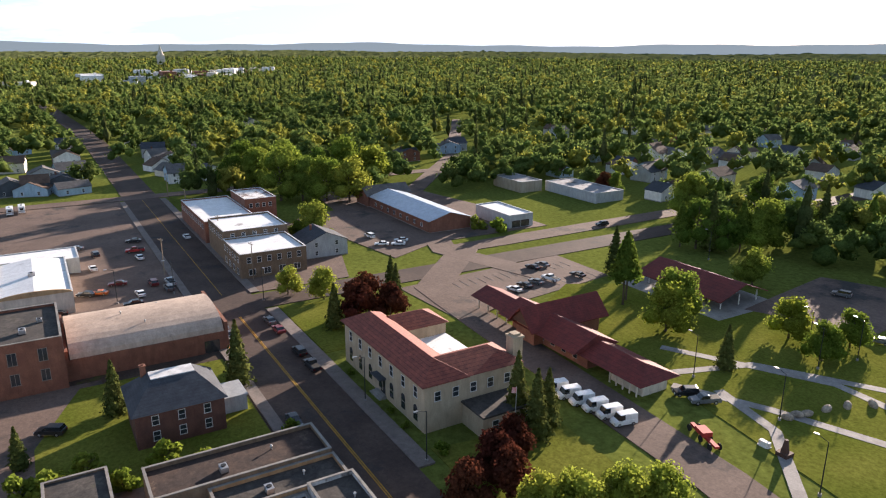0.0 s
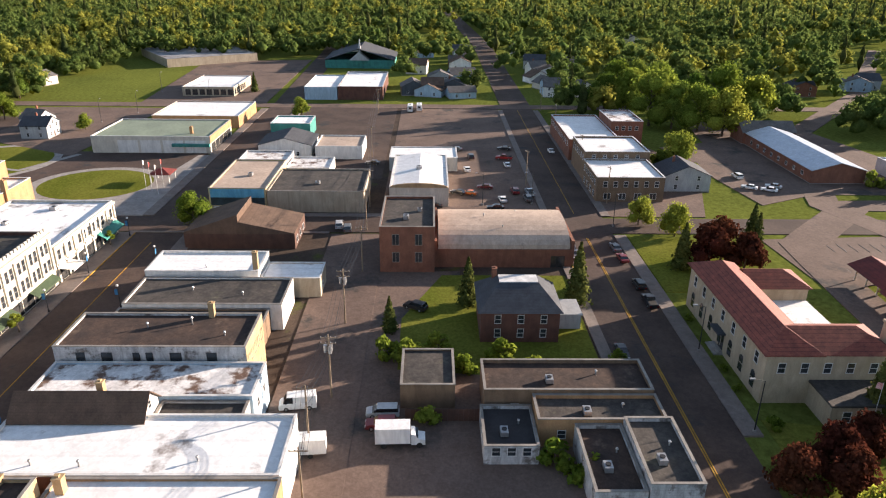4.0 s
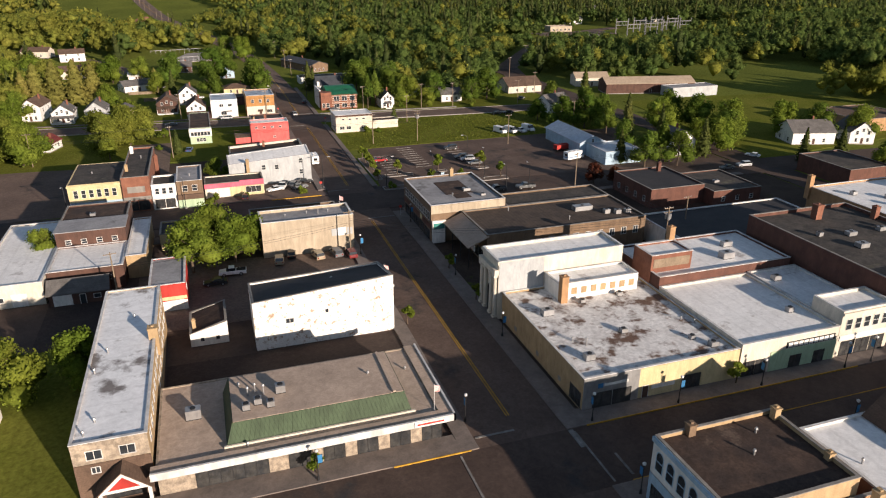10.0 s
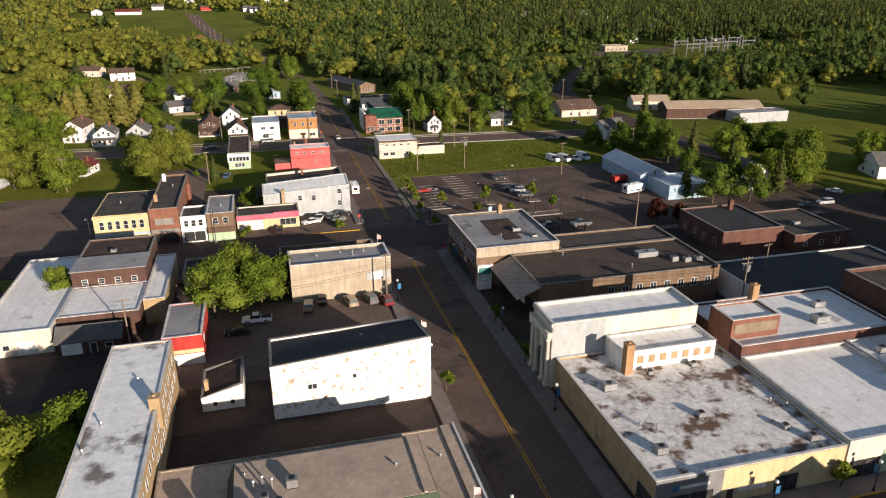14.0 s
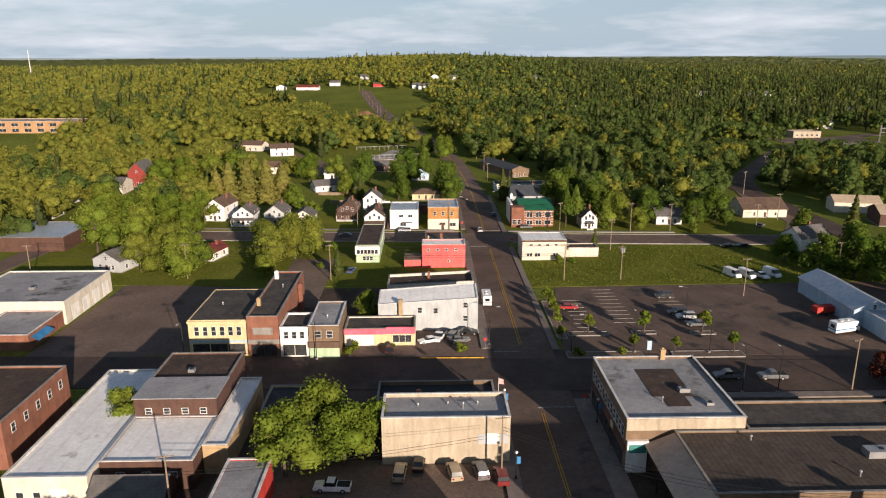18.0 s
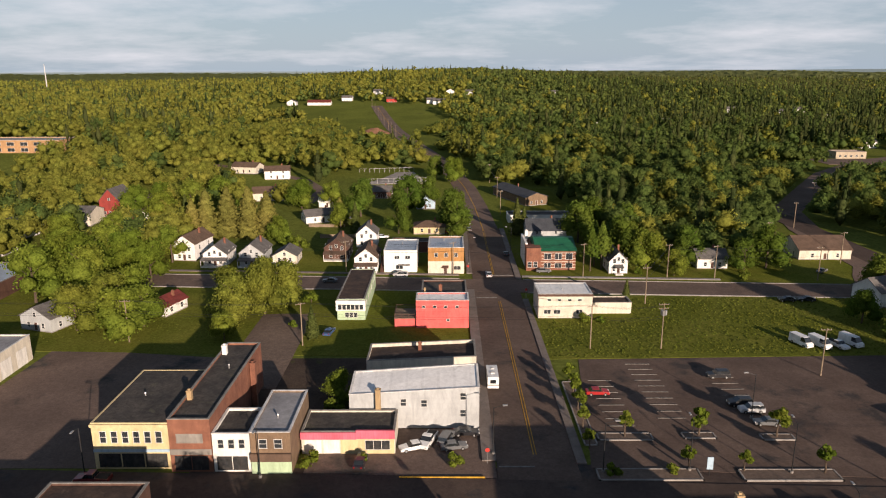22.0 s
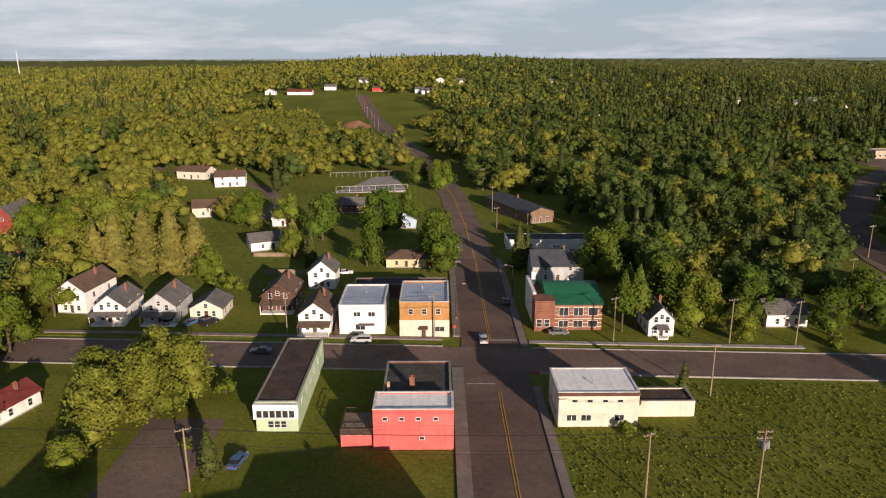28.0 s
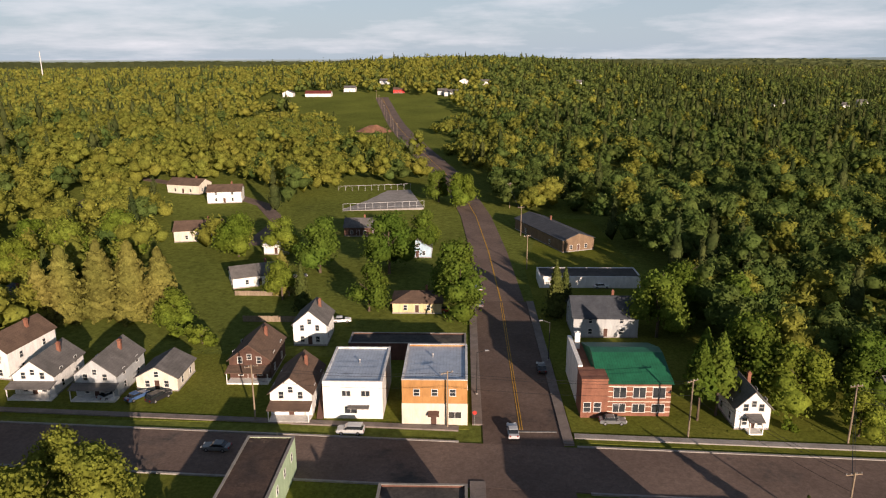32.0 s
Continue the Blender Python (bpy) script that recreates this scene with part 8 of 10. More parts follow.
PLANTED = [
    ("oak0", -71.4, 31.2, 0.85), ("oak1", -62.4, 33.4, 0.72), ("oak2", -45, 73, 0.85), ("oak1", -36, 76, 0.8), ("oak3", -40, 81, 0.8), ("oak0", -32, 80, 0.75), ("oak0", -76, 88, 0.66), ("sapling", -30, 0.2, 0.9), ("sapling", -7.4, 36, 1), ("sapling", 8.2, 41, 1), ("sapling", 8.0, 57, 1), ("sapling", 37, 0.3, 1.1), ("sapling", 76, -0.2, 1.1), ("sapling", 118, 0.8, 1.0),
    ("sapling", 8.8, 126, 1.0), ("sapling", 9, 133, 1.2), ("sapling", 9.4, 140, 1.2), ("sapling", 9.6, 147, 1.3), ("sapling", 10, 154, 1.1), ("sapling", 16, 130, 1.3), ("sapling", 29.5, 130.5, 1.5), ("sapling", 43.5, 130, 1.5), ("sapling", 24, 119.5, 1.1), ("sapling", 33, 118.8, 1.0), ("sapling", 46, 118.2, 1.3), ("bush", 11, 118, 0.8), ("bush", 21, 118.5, 0.7),
    ("willow0", -72, 190, 1.0), ("willow1", -66, 197, 1.05), ("willow0", -76, 201, 1.0), ("willow1", -62, 205, 0.95), ("willow0", -69, 208, 1.0), ("bush", -55, 206, 1.3), ("oak1", -97, 178, 1.0), ("willow1", -104, 188, 1.05), ("willow0", -111, 184, 1.0), ("oak0", -95, 187, 0.9), ("oak2", -103, 199, 0.9), ("oak1", -118, 232, 1.15), ("oak0", -109, 226, 1.1), ("oak2", -126, 222, 1.15), ("oak1", -136, 224, 1.15), ("oak1", -130, 243, 1.1), ("oak0", -140, 240, 1.1), ("oak2", -121, 210, 1.1), ("oak3", -134, 206, 1.1), ("oak1", -71, 177, 0.55), ("spruce0", -49.5, 178.5, 0.7), ("bush", -56, 186, 0.8),
    ("oak3", -111, 249, 0.85), ("fir0", -115, 282, 1.1), ("fir1", -110, 284, 1.25), ("fir0", -103, 288, 1.35), ("fir1", -94, 286, 1.3), ("fir0", -87, 287, 1.25), ("fir1", -61, 305, 0.8), ("bush", -79, 274, 1.4), ("oak0", -81, 279, 0.8), ("bush", -71, 270, 1.7), ("bush", -74, 272, 1.5), ("spruce1", -53, 293, 0.9), ("oak1", -136, 306, 1.1), ("oak2", -150, 312, 1.1), ("oak3", -128, 318, 1.1), ("oak0", -145, 330, 1.1), ("oak1", -158, 268, 1.0), ("spruce1", -124, 300, 1.0), ("oak2", -140, 270, 0.9), ("oak3", -120, 335, 1.0),
    ("maple0", -35.5, 292, 1.0), ("maple2", -33.5, 324, 1.3), ("maple1", -12, 285, 1.15), ("maple0", -13.8, 302, 1.3), ("maple1", -54.5, 324, 1.25), ("oak0", -84, 339, 1.15), ("oak3", -60, 300, 0.72), ("oak0", -24, 356, 0.8), ("maple2", -25, 345, 1.0), ("oak1", -12, 420, 1.1), ("maple0", -22, 430, 1.1), ("oak2", -70, 340, 0.9),
    ("pine", 31, 237, 1.0), ("pine", 35, 239, 1.05), ("pine", 33.5, 243, 1.0), ("maple2", 44, 248, 1.1), ("oak1", 50, 240, 1.0), ("spruce0", 16, 300, 0.8), ("bush", 46, 234, 0.8), ("spruce0", 34.5, 204, 0.6), ("bush", 20, 190, 1.0), ("oak0", 57, 232, 0.7), ("maple0", 80, 234, 0.9), ("maple1", 90, 240, 1.1), ("maple2", 66, 246, 0.9), ("bush", 78, 228, 1.2), ("bush", 24, 189, 0.8), ("maple0", 112, 214, 0.9),
    ("bush", -35.5, 143, 1.5), ("bush", -38, 138, 1.4), ("oak0", -38, 146, 0.5), ("bush", -39, 121, 1.0), ("bush", -15, 121, 0.9), ("bush", -30.5, 121.5, 0.7),
    ("pine", 104, 118, 0.95), ("spruce2", 110, 128, 1.0), ("spruce1", 122, 120, 0.95), ("oak0", 126, 128, 0.9), ("oak1", 132, 124, 0.9), ("spruce2", 108, 146, 1.1), ("maple0", 103, 138, 0.8), ("redmaple", 70, 103, 0.6), ("redmaple", 76, 101, 0.5), ("spruce2", 120, 200, 1.2), ("maple1", 114, 176, 0.9), ("maple2", 108, 160, 0.8), ("maple0", 140, 130, 1.0), ("oak2", 148, 140, 1.0), ("oak1", 170, 136, 1.0), ("maple1", 180, 128, 1.0), ("oak3", 190, 118, 0.9), ("spruce0", 165, 103, 0.9), ("spruce1", 150, 104, 0.8), ("oak0", 158, 80, 0.8), ("oak1", 164, 84, 0.8),
    ("oak0", 129.5, -15.5, 0.8), ("spruce0", 88, -83, 0.85), ("spruce1", 88.5, -105, 0.95), ("spruce0", 77, -68, 0.6), ("bush", 68, -68, 1.6), ("bush", 66, -72, 1.7), ("bush", 69, -77, 1.6), ("bush", 63, -81, 1.5), ("bush", 66, -88, 1.7), ("bush", 63, -93, 1.4), ("bush", 49, -75, 1.3), ("bush", 40, -93, 1.5), ("bush", 37, -97, 1.5), ("bush", 66, -108, 1.0),
    ("locust", 134, -130, 0.62), ("locust", 126, -137, 0.68), ("redmaple", 106, -138, 1.0), ("redmaple", 111, -143, 1.0), ("redmaple", 103, -145, 0.9), ("spruce1", 112, -151, 0.8), ("spruce0", 106, -132, 0.9), ("spruce1", 119, -153, 0.8), ("spruce2", 49.5, -143, 0.85), ("spruce1", 44, -143, 0.9), ("spruce0", 46, -147, 0.9), ("redmaple", 37, -130, 0.8), ("redmaple", 32.5, -129, 0.78), ("redmaple", 41, -136, 0.7), ("redmaple", 34, -123.5, 0.75), ("locust", 24, -128, 0.72), ("locust", 21.5, -133, 0.78), ("locust", 17, -144, 0.74), ("locust", 19.5, -138.5, 0.76), ("bush", 58, -125.6, 0.5), ("bush", 64, -125.6, 0.5), ("bush", 82, -125.6, 0.5), ("bush", 48, -127, 0.9),
    ("pine", 84, -202, 1.25), ("pine", 86, -205, 1.15), ("locust", 66, -198, 0.95), ("oak1", 69, -204, 1.0), ("spruce0", 45.6, -193, 0.8), ("oak0", 38, -214, 0.7), ("bush", 176, -158, 2.0), ("oak3", 182, -155, 0.9), ("maple1", 180, -148, 0.6), ("bush", 160, -216, 2.2), ("bush", 168, -212, 2.0), ("redmaple", 196, -300, 0.9), ("maple0", 190, -302, 0.8), ("redmaple", 176, -312, 0.6),
    ("oak0", 253, 101, 0.9), ("spruce0", 322, 14, 0.8), ("oak1", 236, 60, 0.5), ("oak2", 262, -20, 0.6), ("maple1", 300, 120, 0.9), ("spruce1", 12, 289, 1.05), ("maple2", 34, 276, 1.1), ("maple1", 41, 284, 1.2), ("maple0", 52, 280, 1.1), ("oak2", 50, 258, 0.9),
    ("maple1", 277, -153, 1.30), ("oak2", 276, -163, 1.40), ("oak3", 251, -166, 1.51), ("maple2", 246, -174, 1.30), ("oak1", 241, -183, 1.40), ("locust", 233, -190, 1.51), ("maple1", 276, -191, 1.30), ("oak2", 292, -183, 1.40), ("oak3", 270, -202, 1.51), ("maple2", 308, -177, 1.30), ("oak1", 313, -167, 1.40), ("locust", 263, -215, 1.51), ("maple1", 341, -246, 1.30), ("pine", 115, -258, 1.00), ("maple2", 111, -261, 1.10), ("spruce2", 107, -263, 1.20), ("maple1", 103, -266, 1.00), ("pine", 101, -270, 1.10), ("oak2", 99, -277, 1.20), ("pine", 98, -285, 1.00), ("maple2", 96, -293, 1.10), ("spruce2", 96, -306, 1.20), ("maple1", 91, -311, 1.00), ("pine", 84, -313, 1.10), ("oak2", 145, -296, 1.20), ("pine", 139, -306, 1.00), ("maple2", 131, -321, 1.10), ("locust", 49, -219, 0.80), ("oak0", 39, -226, 0.70), ("spruce1", 105, -219, 1.00), ("oak1", 77, -244, 0.80), ("maple1", 97, 176, 0.90), ("maple2", 104, 170, 0.90), ("maple0", 113, 188, 1.00), ("maple1", 92, 188, 0.70), ("spruce1", 90, 121, 0.80), ("maple2", 95, 114, 0.80), ("maple0", 106, 112, 0.90), ("maple1", 143, 151, 1.10), ("maple2", 138, 162, 1.00), ("oak2", 125, 150, 1.00)]
for k_, x_, y_, s_ in PLANTED:
    plant(k_, x_, y_, s_)


# ---- woods ----
CLEARINGS = [[(-152, 440), (-120, 452), (-96, 430), (-80, 392), (-84, 352), (-118, 348), (-140, 400)], [(-84, 330), (-14, 330), (-18, 470), (-72, 462)], [(-275, 1100), (-120, 1100), (-78, 809), (-58, 650), (-104, 655), (-150, 850), (-262, 960)], [(4, 300), (46, 300), (34, 392), (0, 420)], [(176, 575), (226, 560), (300, 575), (240, 615)], [(-70, 760), (-30, 760), (-20, 1050), (-90, 1050)], [(-60, 600), (-30, 600), (-34, 680), (-60, 690)]]


def keep_clear(x, y):
    """True where no wood grows: town blocks, roads, fields."""
    c = np.zeros(len(x), bool)
    wob = np.array([noise.noise((a * 0.03, b * 0.03, 1.0)) for a, b in zip(x, y)])
    x, y = x + 14 * wob, y + 14 * wob
    for x0, y0, x1, y1 in ((-160, -170, 135, 238), (-112, 225, 46, 345), (-60, 300, 8, 348), (6, 300, 42, 405), (46, 225, 62, 246), (130, -150, 156, -100), (92, 230, 142, 290), (135, 200, 215, 262), (-352, 395, -255, 500), (135, -110, 300, 60), (135, 60, 250, 225), (60, -250, 150, -150), (-80, -280, 150, -150), (140, -300, 230, -150), (150, -150, 240, -105), (290, -60, 440, 110), (240, 100, 300, 160), (225, 55, 310, 110), (100, 250, 150, 290), (62, 200, 130, 245), (290, 440, 460, 560), (320, 100, 360, 160), (395, -55, 450, 20), (296, -170, 320, -60), (-260, -250, -60, 60), (230, 200, 330, 300)):
        c |= (x > x0) & (x < x1) & (y > y0) & (y < y1)
    for poly in CLEARINGS:
        inside = np.zeros(len(x), bool)
        for (ax, ay), (bx, by) in zip(poly, poly[1:] + poly[:1]):
            hit = ((ay > y) != (by > y)) & (x < (bx - ax) * (y - ay) / (by - ay + 1e-9) + ax)
            inside ^= hit
        c |= inside
    for ax, ay in SOUTH_HOUSES:
        c |= np.hypot(x - ax + 9, y - ay - 6) < 19
    for x0, y0, x1, y1 in ((244, 470, 345, 562), (-178, 285, -138, 334), (-166, 262, -138, 300)):
        c |= (x > x0) & (x < x1) & (y > y0) & (y < y1)
    for ax, ay, _ in HILL_HOUSES:
        c |= np.hypot((x - ax) * 1.6, (y - ay + 22) * 0.75) < 26
    pts = np.array(ROAD_A[2:])
    for (ax, ay), (bx, by) in zip(pts, pts[1:]):
        d = np.array([bx - ax, by - ay]); L = d @ d
        u = np.clip(((x - ax) * d[0] + (y - ay) * d[1]) / L, 0, 1)
        c |= np.hypot(x - ax - u * d[0], y - ay - u * d[1]) < 15 + 16 * ease((y - 590) / 60)
    for (ax, ay), (bx, by) in (((126, 240), (131, 296)), ((131, 296), (142, 336)), ((142, 336), (165, 371)), ((165, 371), (219, 450)), ((219, 450), (281, 514)), ((281, 514), (350, 550)), ((230, -215), (330, -300)), ((330, -300), (520, -420)), ((150, -196), (160, -420)), ((240, -114), (900, -95)), ((-165, 120), (-150, 260)), ((-150, 260), (-168, 420))):
        d = np.array([bx - ax, by - ay]); L = d @ d
        u = np.clip(((x - ax) * d[0] + (y - ay) * d[1]) / L, 0, 1)
        c |= np.hypot(x - ax - u * d[0], y - ay - u * d[1]) < 10
    return c


def in_view(x, y):
    """The side of the land that lies east and north of the town."""
    a = np.degrees(np.arctan2(x + 30, y + 40))
    return (a > -47) & (a < 162)


def far_ball():
    """A coarse lump of eight triangles."""
    v = np.array([(1, 0, 0), (0, 1, 0), (-1, 0, 0), (0, -1, 0), (0, 0, 1), (0, 0, -1)], float)
    return v, np.array([(0, 1, 4), (1, 2, 4), (2, 3, 4), (3, 0, 4), (1, 0, 5), (2, 1, 5), (3, 2, 5), (0, 3, 5)])


BALLS[0] = far_ball()


def wood(r0, r1, step, lobes, cards, leaf, h0, h1, share, level, label, seed):
    """Closed woodland in a ring: every broad crown a cluster of rounded lobes under a coat of leaf clumps, with conifers rising between."""
    g = np.random.default_rng(seed)
    k = int(r1 / step)
    i, j = np.meshgrid(np.arange(-k, k + 1), np.arange(-k, k + 1))
    x = (i * step + (j % 2) * step * 0.5).ravel() + g.uniform(-0.42, 0.42, i.size) * step
    y = (j * step).ravel() + 60 + g.uniform(-0.42, 0.42, i.size) * step
    r = np.hypot(x, y - 60)
    m = (r >= r0) & (r < r1) & in_view(x, y)
    x, y = x[m], y[m]
    m = ~keep_clear(x, y)
    x, y = x[m], y[m]
    thin, kind_, size = (np.array([noise.noise((a * q, b * q, c)) for a, b in zip(x, y)]) for q, c in ((0.008, 3.0), (0.012, 8.0), (0.02, 14.0)))
    south = (x > 150) & (y < -60) & (x < 620) & (y > -620)
    m = g.random(len(x)) < np.where(south, 0.46 + 0.6 * thin, 1.25 + 0.9 * thin - 0.3 * (y < -60))
    x, y, kind_, size = x[m], y[m], kind_[m], size[m]
    east = ease((x + 60) / 160) * (y > 200)
    con = g.random(len(x)) < share + 0.75 * np.clip(kind_ - 0.15, 0, 1) + 0.42 * ease((x - 60) / 250) * (y > 560)
    # Pale crowns thin out eastwards: partly species, partly sun-facing brightness put into colour.
    pale = g.random(len(x)) < np.where(y > 150, 0.85 - 0.72 * east, 0.2)
    z = terrain(x, y)
    for tag, m, surface, isc in (("aspen", ~con & pale, "far_leaves", False), ("maple", ~con & ~pale, "far_leaves_deep", False), ("conifer", con, "far_needles", True)):
        base = np.stack([x[m], y[m], z[m]], -1)
        c = len(base)
        h = (h0 + (h1 - h0) * g.beta(2, 2, c)) * (1 + 0.45 * size[m]) * (1.45 if isc else 1.0)
        bx, by = base[:, 0], base[:, 1]
        h = h * np.where(((bx > -230) & (bx < 4) & (by > 555) & (by < 870)) | ((bx > -355) & (bx < -222) & (by > 290) & (by < 400)) | ((bx > 150) & (bx < 345) & (by > 400) & (by < 480)), 0.42, 1.0)
        if isc:
            n = max(3, lobes * cards // 2)
            w = h * g.uniform(0.28, 0.42, c)
            idx = np.repeat(np.arange(c), n)
            f, a = g.random(len(idx)) ** 0.8, g.random(len(idx)) * 6.28
            rr = w[idx] / 2 * (1 - f) ** 0.75 * (0.4 + 0.7 * np.sqrt(g.random(len(idx))))
            pts = np.stack([np.cos(a) * rr, np.sin(a) * rr, h[idx] * (0.16 + 0.84 * f)], -1) + base[idx]
            way = np.stack([np.cos(a), np.sin(a), np.full(len(a), 0.5)], -1)
            core = ((0.3, 0.32, 0.2), (0.52, 0.25, 0.18), (0.74, 0.15, 0.16)) if level else ((0.34, 0.3, 0.26), (0.66, 0.2, 0.24))
            cen = np.concatenate([base + np.stack([0 * h, 0 * h, h * q], -1) for q, _, _ in core])
            rad = np.concatenate([np.stack([w * u, w * u, h * v], -1) for _, u, v in core])
        else:
            w = step * g.uniform(1.05, 1.6, c) * (0.75 + 0.25 * h / h1)
            idl = np.repeat(np.arange(c), lobes)
            q = np.tile(np.arange(lobes), c) / max(1, lobes - 1)
            a = np.tile(np.arange(lobes), c) * 2.4 + np.repeat(g.random(c) * 6.28, lobes)
            out = w[idl] * (0.40 - 0.36 * q) * g.uniform(0.5, 1.2, len(idl))
            cen = base[idl] + np.stack([np.cos(a) * out, np.sin(a) * out, h[idl] * (0.42 + 0.38 * q + 0.08 * g.normal(size=len(idl)))], -1)
            lr = w[idl] * g.uniform(0.2, 0.34, len(idl)) * (1.05 - 0.3 * q)
            rad = np.stack([lr, lr, np.maximum(lr * 0.85, h[idl] * 0.17)], -1)
            idx = np.repeat(np.arange(len(cen)), cards)
            d = g.normal(size=(len(idx), 3)); d /= np.linalg.norm(d, axis=1, keepdims=True)
            d[:, 2] = np.abs(d[:, 2]) * np.where(g.random(len(idx)) < 0.85, 1, -0.6)
            pts, way = cen[idx] + d * rad[idx] * g.uniform(0.75, 1.18, (len(idx), 1)), d
            rad = rad * 0.74
        leafy = quads(pts, leaf * g.uniform(0.5, 1.25, len(pts)) * (0.8 if isc else 1.0), way, g, 0.75)
        tagged(new(f"{tag}_wood", crown_mesh(f"{tag}_wood", lumps(cen, rad, level, g, 0.22), leafy, MATS[surface], True)), label.format(tag), "wood", kind="stuff")


wood(150, 430, 10.0, 8, 44, 0.62, 9, 17, 0.03, 1, "thick {} wood round the town", 101)
wood(430, 800, 11.8, 7, 16, 0.88, 11, 19, 0.05, 0, "{} forest on the slopes beyond the town", 102)
wood(800, 1500, 14.5, 4, 8, 1.35, 11, 19, 0.10, 0, "{} forest stretching away", 103)
wood(1500, 2900, 23.0, 2, 4, 2.4, 12, 20, 0.14, 0, "{} forest reaching towards the horizon", 104)


def canopy():
    """The distant forest as one uneven sheet of treetops."""
    rad = 1450 * 1.012 ** np.arange(0, 102)
    rad = rad[rad < 4850]
    ang = np.radians(np.arange(-52, 166, 0.28))
    a, r = np.meshgrid(ang, rad)
    g = np.random.default_rng(9)
    x, y = r * np.sin(a + g.normal(size=a.shape) * 0.0012), 60 + r * np.cos(a)
    patch_ = np.sin(x * 0.011) * np.cos(y * 0.013) + np.sin(x * 0.004 + 1) * np.sin(y * 0.005)
    z = terrain(x, y) + 6 + 6 * ease((r - 2600) / 600) + 2.0 * patch_ + g.normal(size=x.shape) * 3.0
    z[0] -= 14
    v = np.stack([x, y, z], -1).reshape(-1, 3)
    n, k = x.shape
    i, j = np.meshgrid(np.arange(n - 1), np.arange(k - 1), indexing="ij")
    q = np.stack([i * k + j, i * k + j + 1, (i + 1) * k + j + 1, (i + 1) * k + j], -1).reshape(-1, 4)
    tagged(new("distant_forest", mesh_from("distant_forest", v, q, MATS["hazed_leaves"])), "unbroken forest to the horizon", "wood", kind="stuff")


canopy()


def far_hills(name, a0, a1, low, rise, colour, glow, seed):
    """Hills at the rim of the land, as a backdrop; a painted glow imitates their haze."""
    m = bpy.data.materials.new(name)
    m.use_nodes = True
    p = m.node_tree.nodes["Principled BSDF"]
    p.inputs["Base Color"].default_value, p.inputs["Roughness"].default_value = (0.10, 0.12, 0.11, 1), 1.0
    # Emission stands in for the haze in front of the hills.
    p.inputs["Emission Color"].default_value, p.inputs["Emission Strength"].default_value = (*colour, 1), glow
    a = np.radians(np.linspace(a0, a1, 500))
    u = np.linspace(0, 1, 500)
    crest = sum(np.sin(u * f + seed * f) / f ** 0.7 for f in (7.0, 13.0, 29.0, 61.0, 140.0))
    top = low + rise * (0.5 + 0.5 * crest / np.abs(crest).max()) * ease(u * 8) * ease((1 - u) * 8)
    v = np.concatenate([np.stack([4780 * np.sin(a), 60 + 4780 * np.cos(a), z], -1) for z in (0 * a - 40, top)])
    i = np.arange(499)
    tagged(new(name, mesh_from(name, v, np.stack([i, i + 1, i + 501, i + 500], -1), m)), "backdrop hills along the horizon with a painted blue haze glow", "hills", kind="structure")


# The east rim glows paler, the way haze looks towards the sun.
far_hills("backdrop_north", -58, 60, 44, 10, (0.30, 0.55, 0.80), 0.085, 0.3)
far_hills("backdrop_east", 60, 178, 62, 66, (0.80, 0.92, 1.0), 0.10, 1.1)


def turf(name, regions, step, h0, h1, label, seed):
    """Upright tufts of grass over the lawns."""
    g = np.random.default_rng(seed)
    out = []
    for x0, y0, x1, y1 in regions:
        n = int((x1 - x0) * (y1 - y0) / step ** 2)
        out.append(np.stack([g.uniform(x0, x1, n), g.uniform(y0, y1, n)], -1))
    p = np.concatenate(out)
    n = len(p)
    a = g.random(n) * np.pi
    w, h = g.uniform(0.12, 0.3, n), g.uniform(h0, h1, n)
    d = np.stack([np.cos(a) * w, np.sin(a) * w, 0 * a], -1)
    lean = np.stack([g.normal(size=n) * 0.12, g.normal(size=n) * 0.12, h], -1)
    base = np.concatenate([p, np.full((n, 1), 0.04)], 1)
    v = np.stack([base - d, base + d, base + d * 0.7 + lean, base - d * 0.7 + lean], 1).reshape(-1, 3)
    tagged(new(name, mesh_from(name, v, np.arange(4 * n).reshape(-1, 4), MATS["grass_blades"])), label, "grass", kind="stuff")


turf("meadow_grass", ((8, 166, 34, 192), (34, 168, 118, 209), (8, 203, 30, 210)), 0.75, 0.12, 0.32, "rough uncut meadow grass in evening light", 31)
turf("lawn_grass", ((-148, 176, -67, 214), (-52, 168, -46, 215), (-36, 166, -24, 214), (-24, 162, -10.6, 184), (-125, 262, -62, 280), (-56, 276, -28, 296), (-100, 300, -60, 345), (-20, 253, -12, 260), (8, 258, 12, 400), (12, 325, 40, 345), (28, 232, 120, 236), (62, -104, 72, -83), (88, -104, 102, -83), (-71.8, 3, -60, 36), (150, 18, 182, 39), (155, 64, 195, 92), (150, 115, 240, 205), (-32, 385, -8, 415), (-110, 380, -70, 430)), 0.95, 0.06, 0.14, "short lawn grass between houses and paths", 32)

# ---- vehicles ----
CAR_KINDS = {}   # kind: length, width, hood and belt heights, roof height, cabin from-to and roof from-to along the length, wheel radius
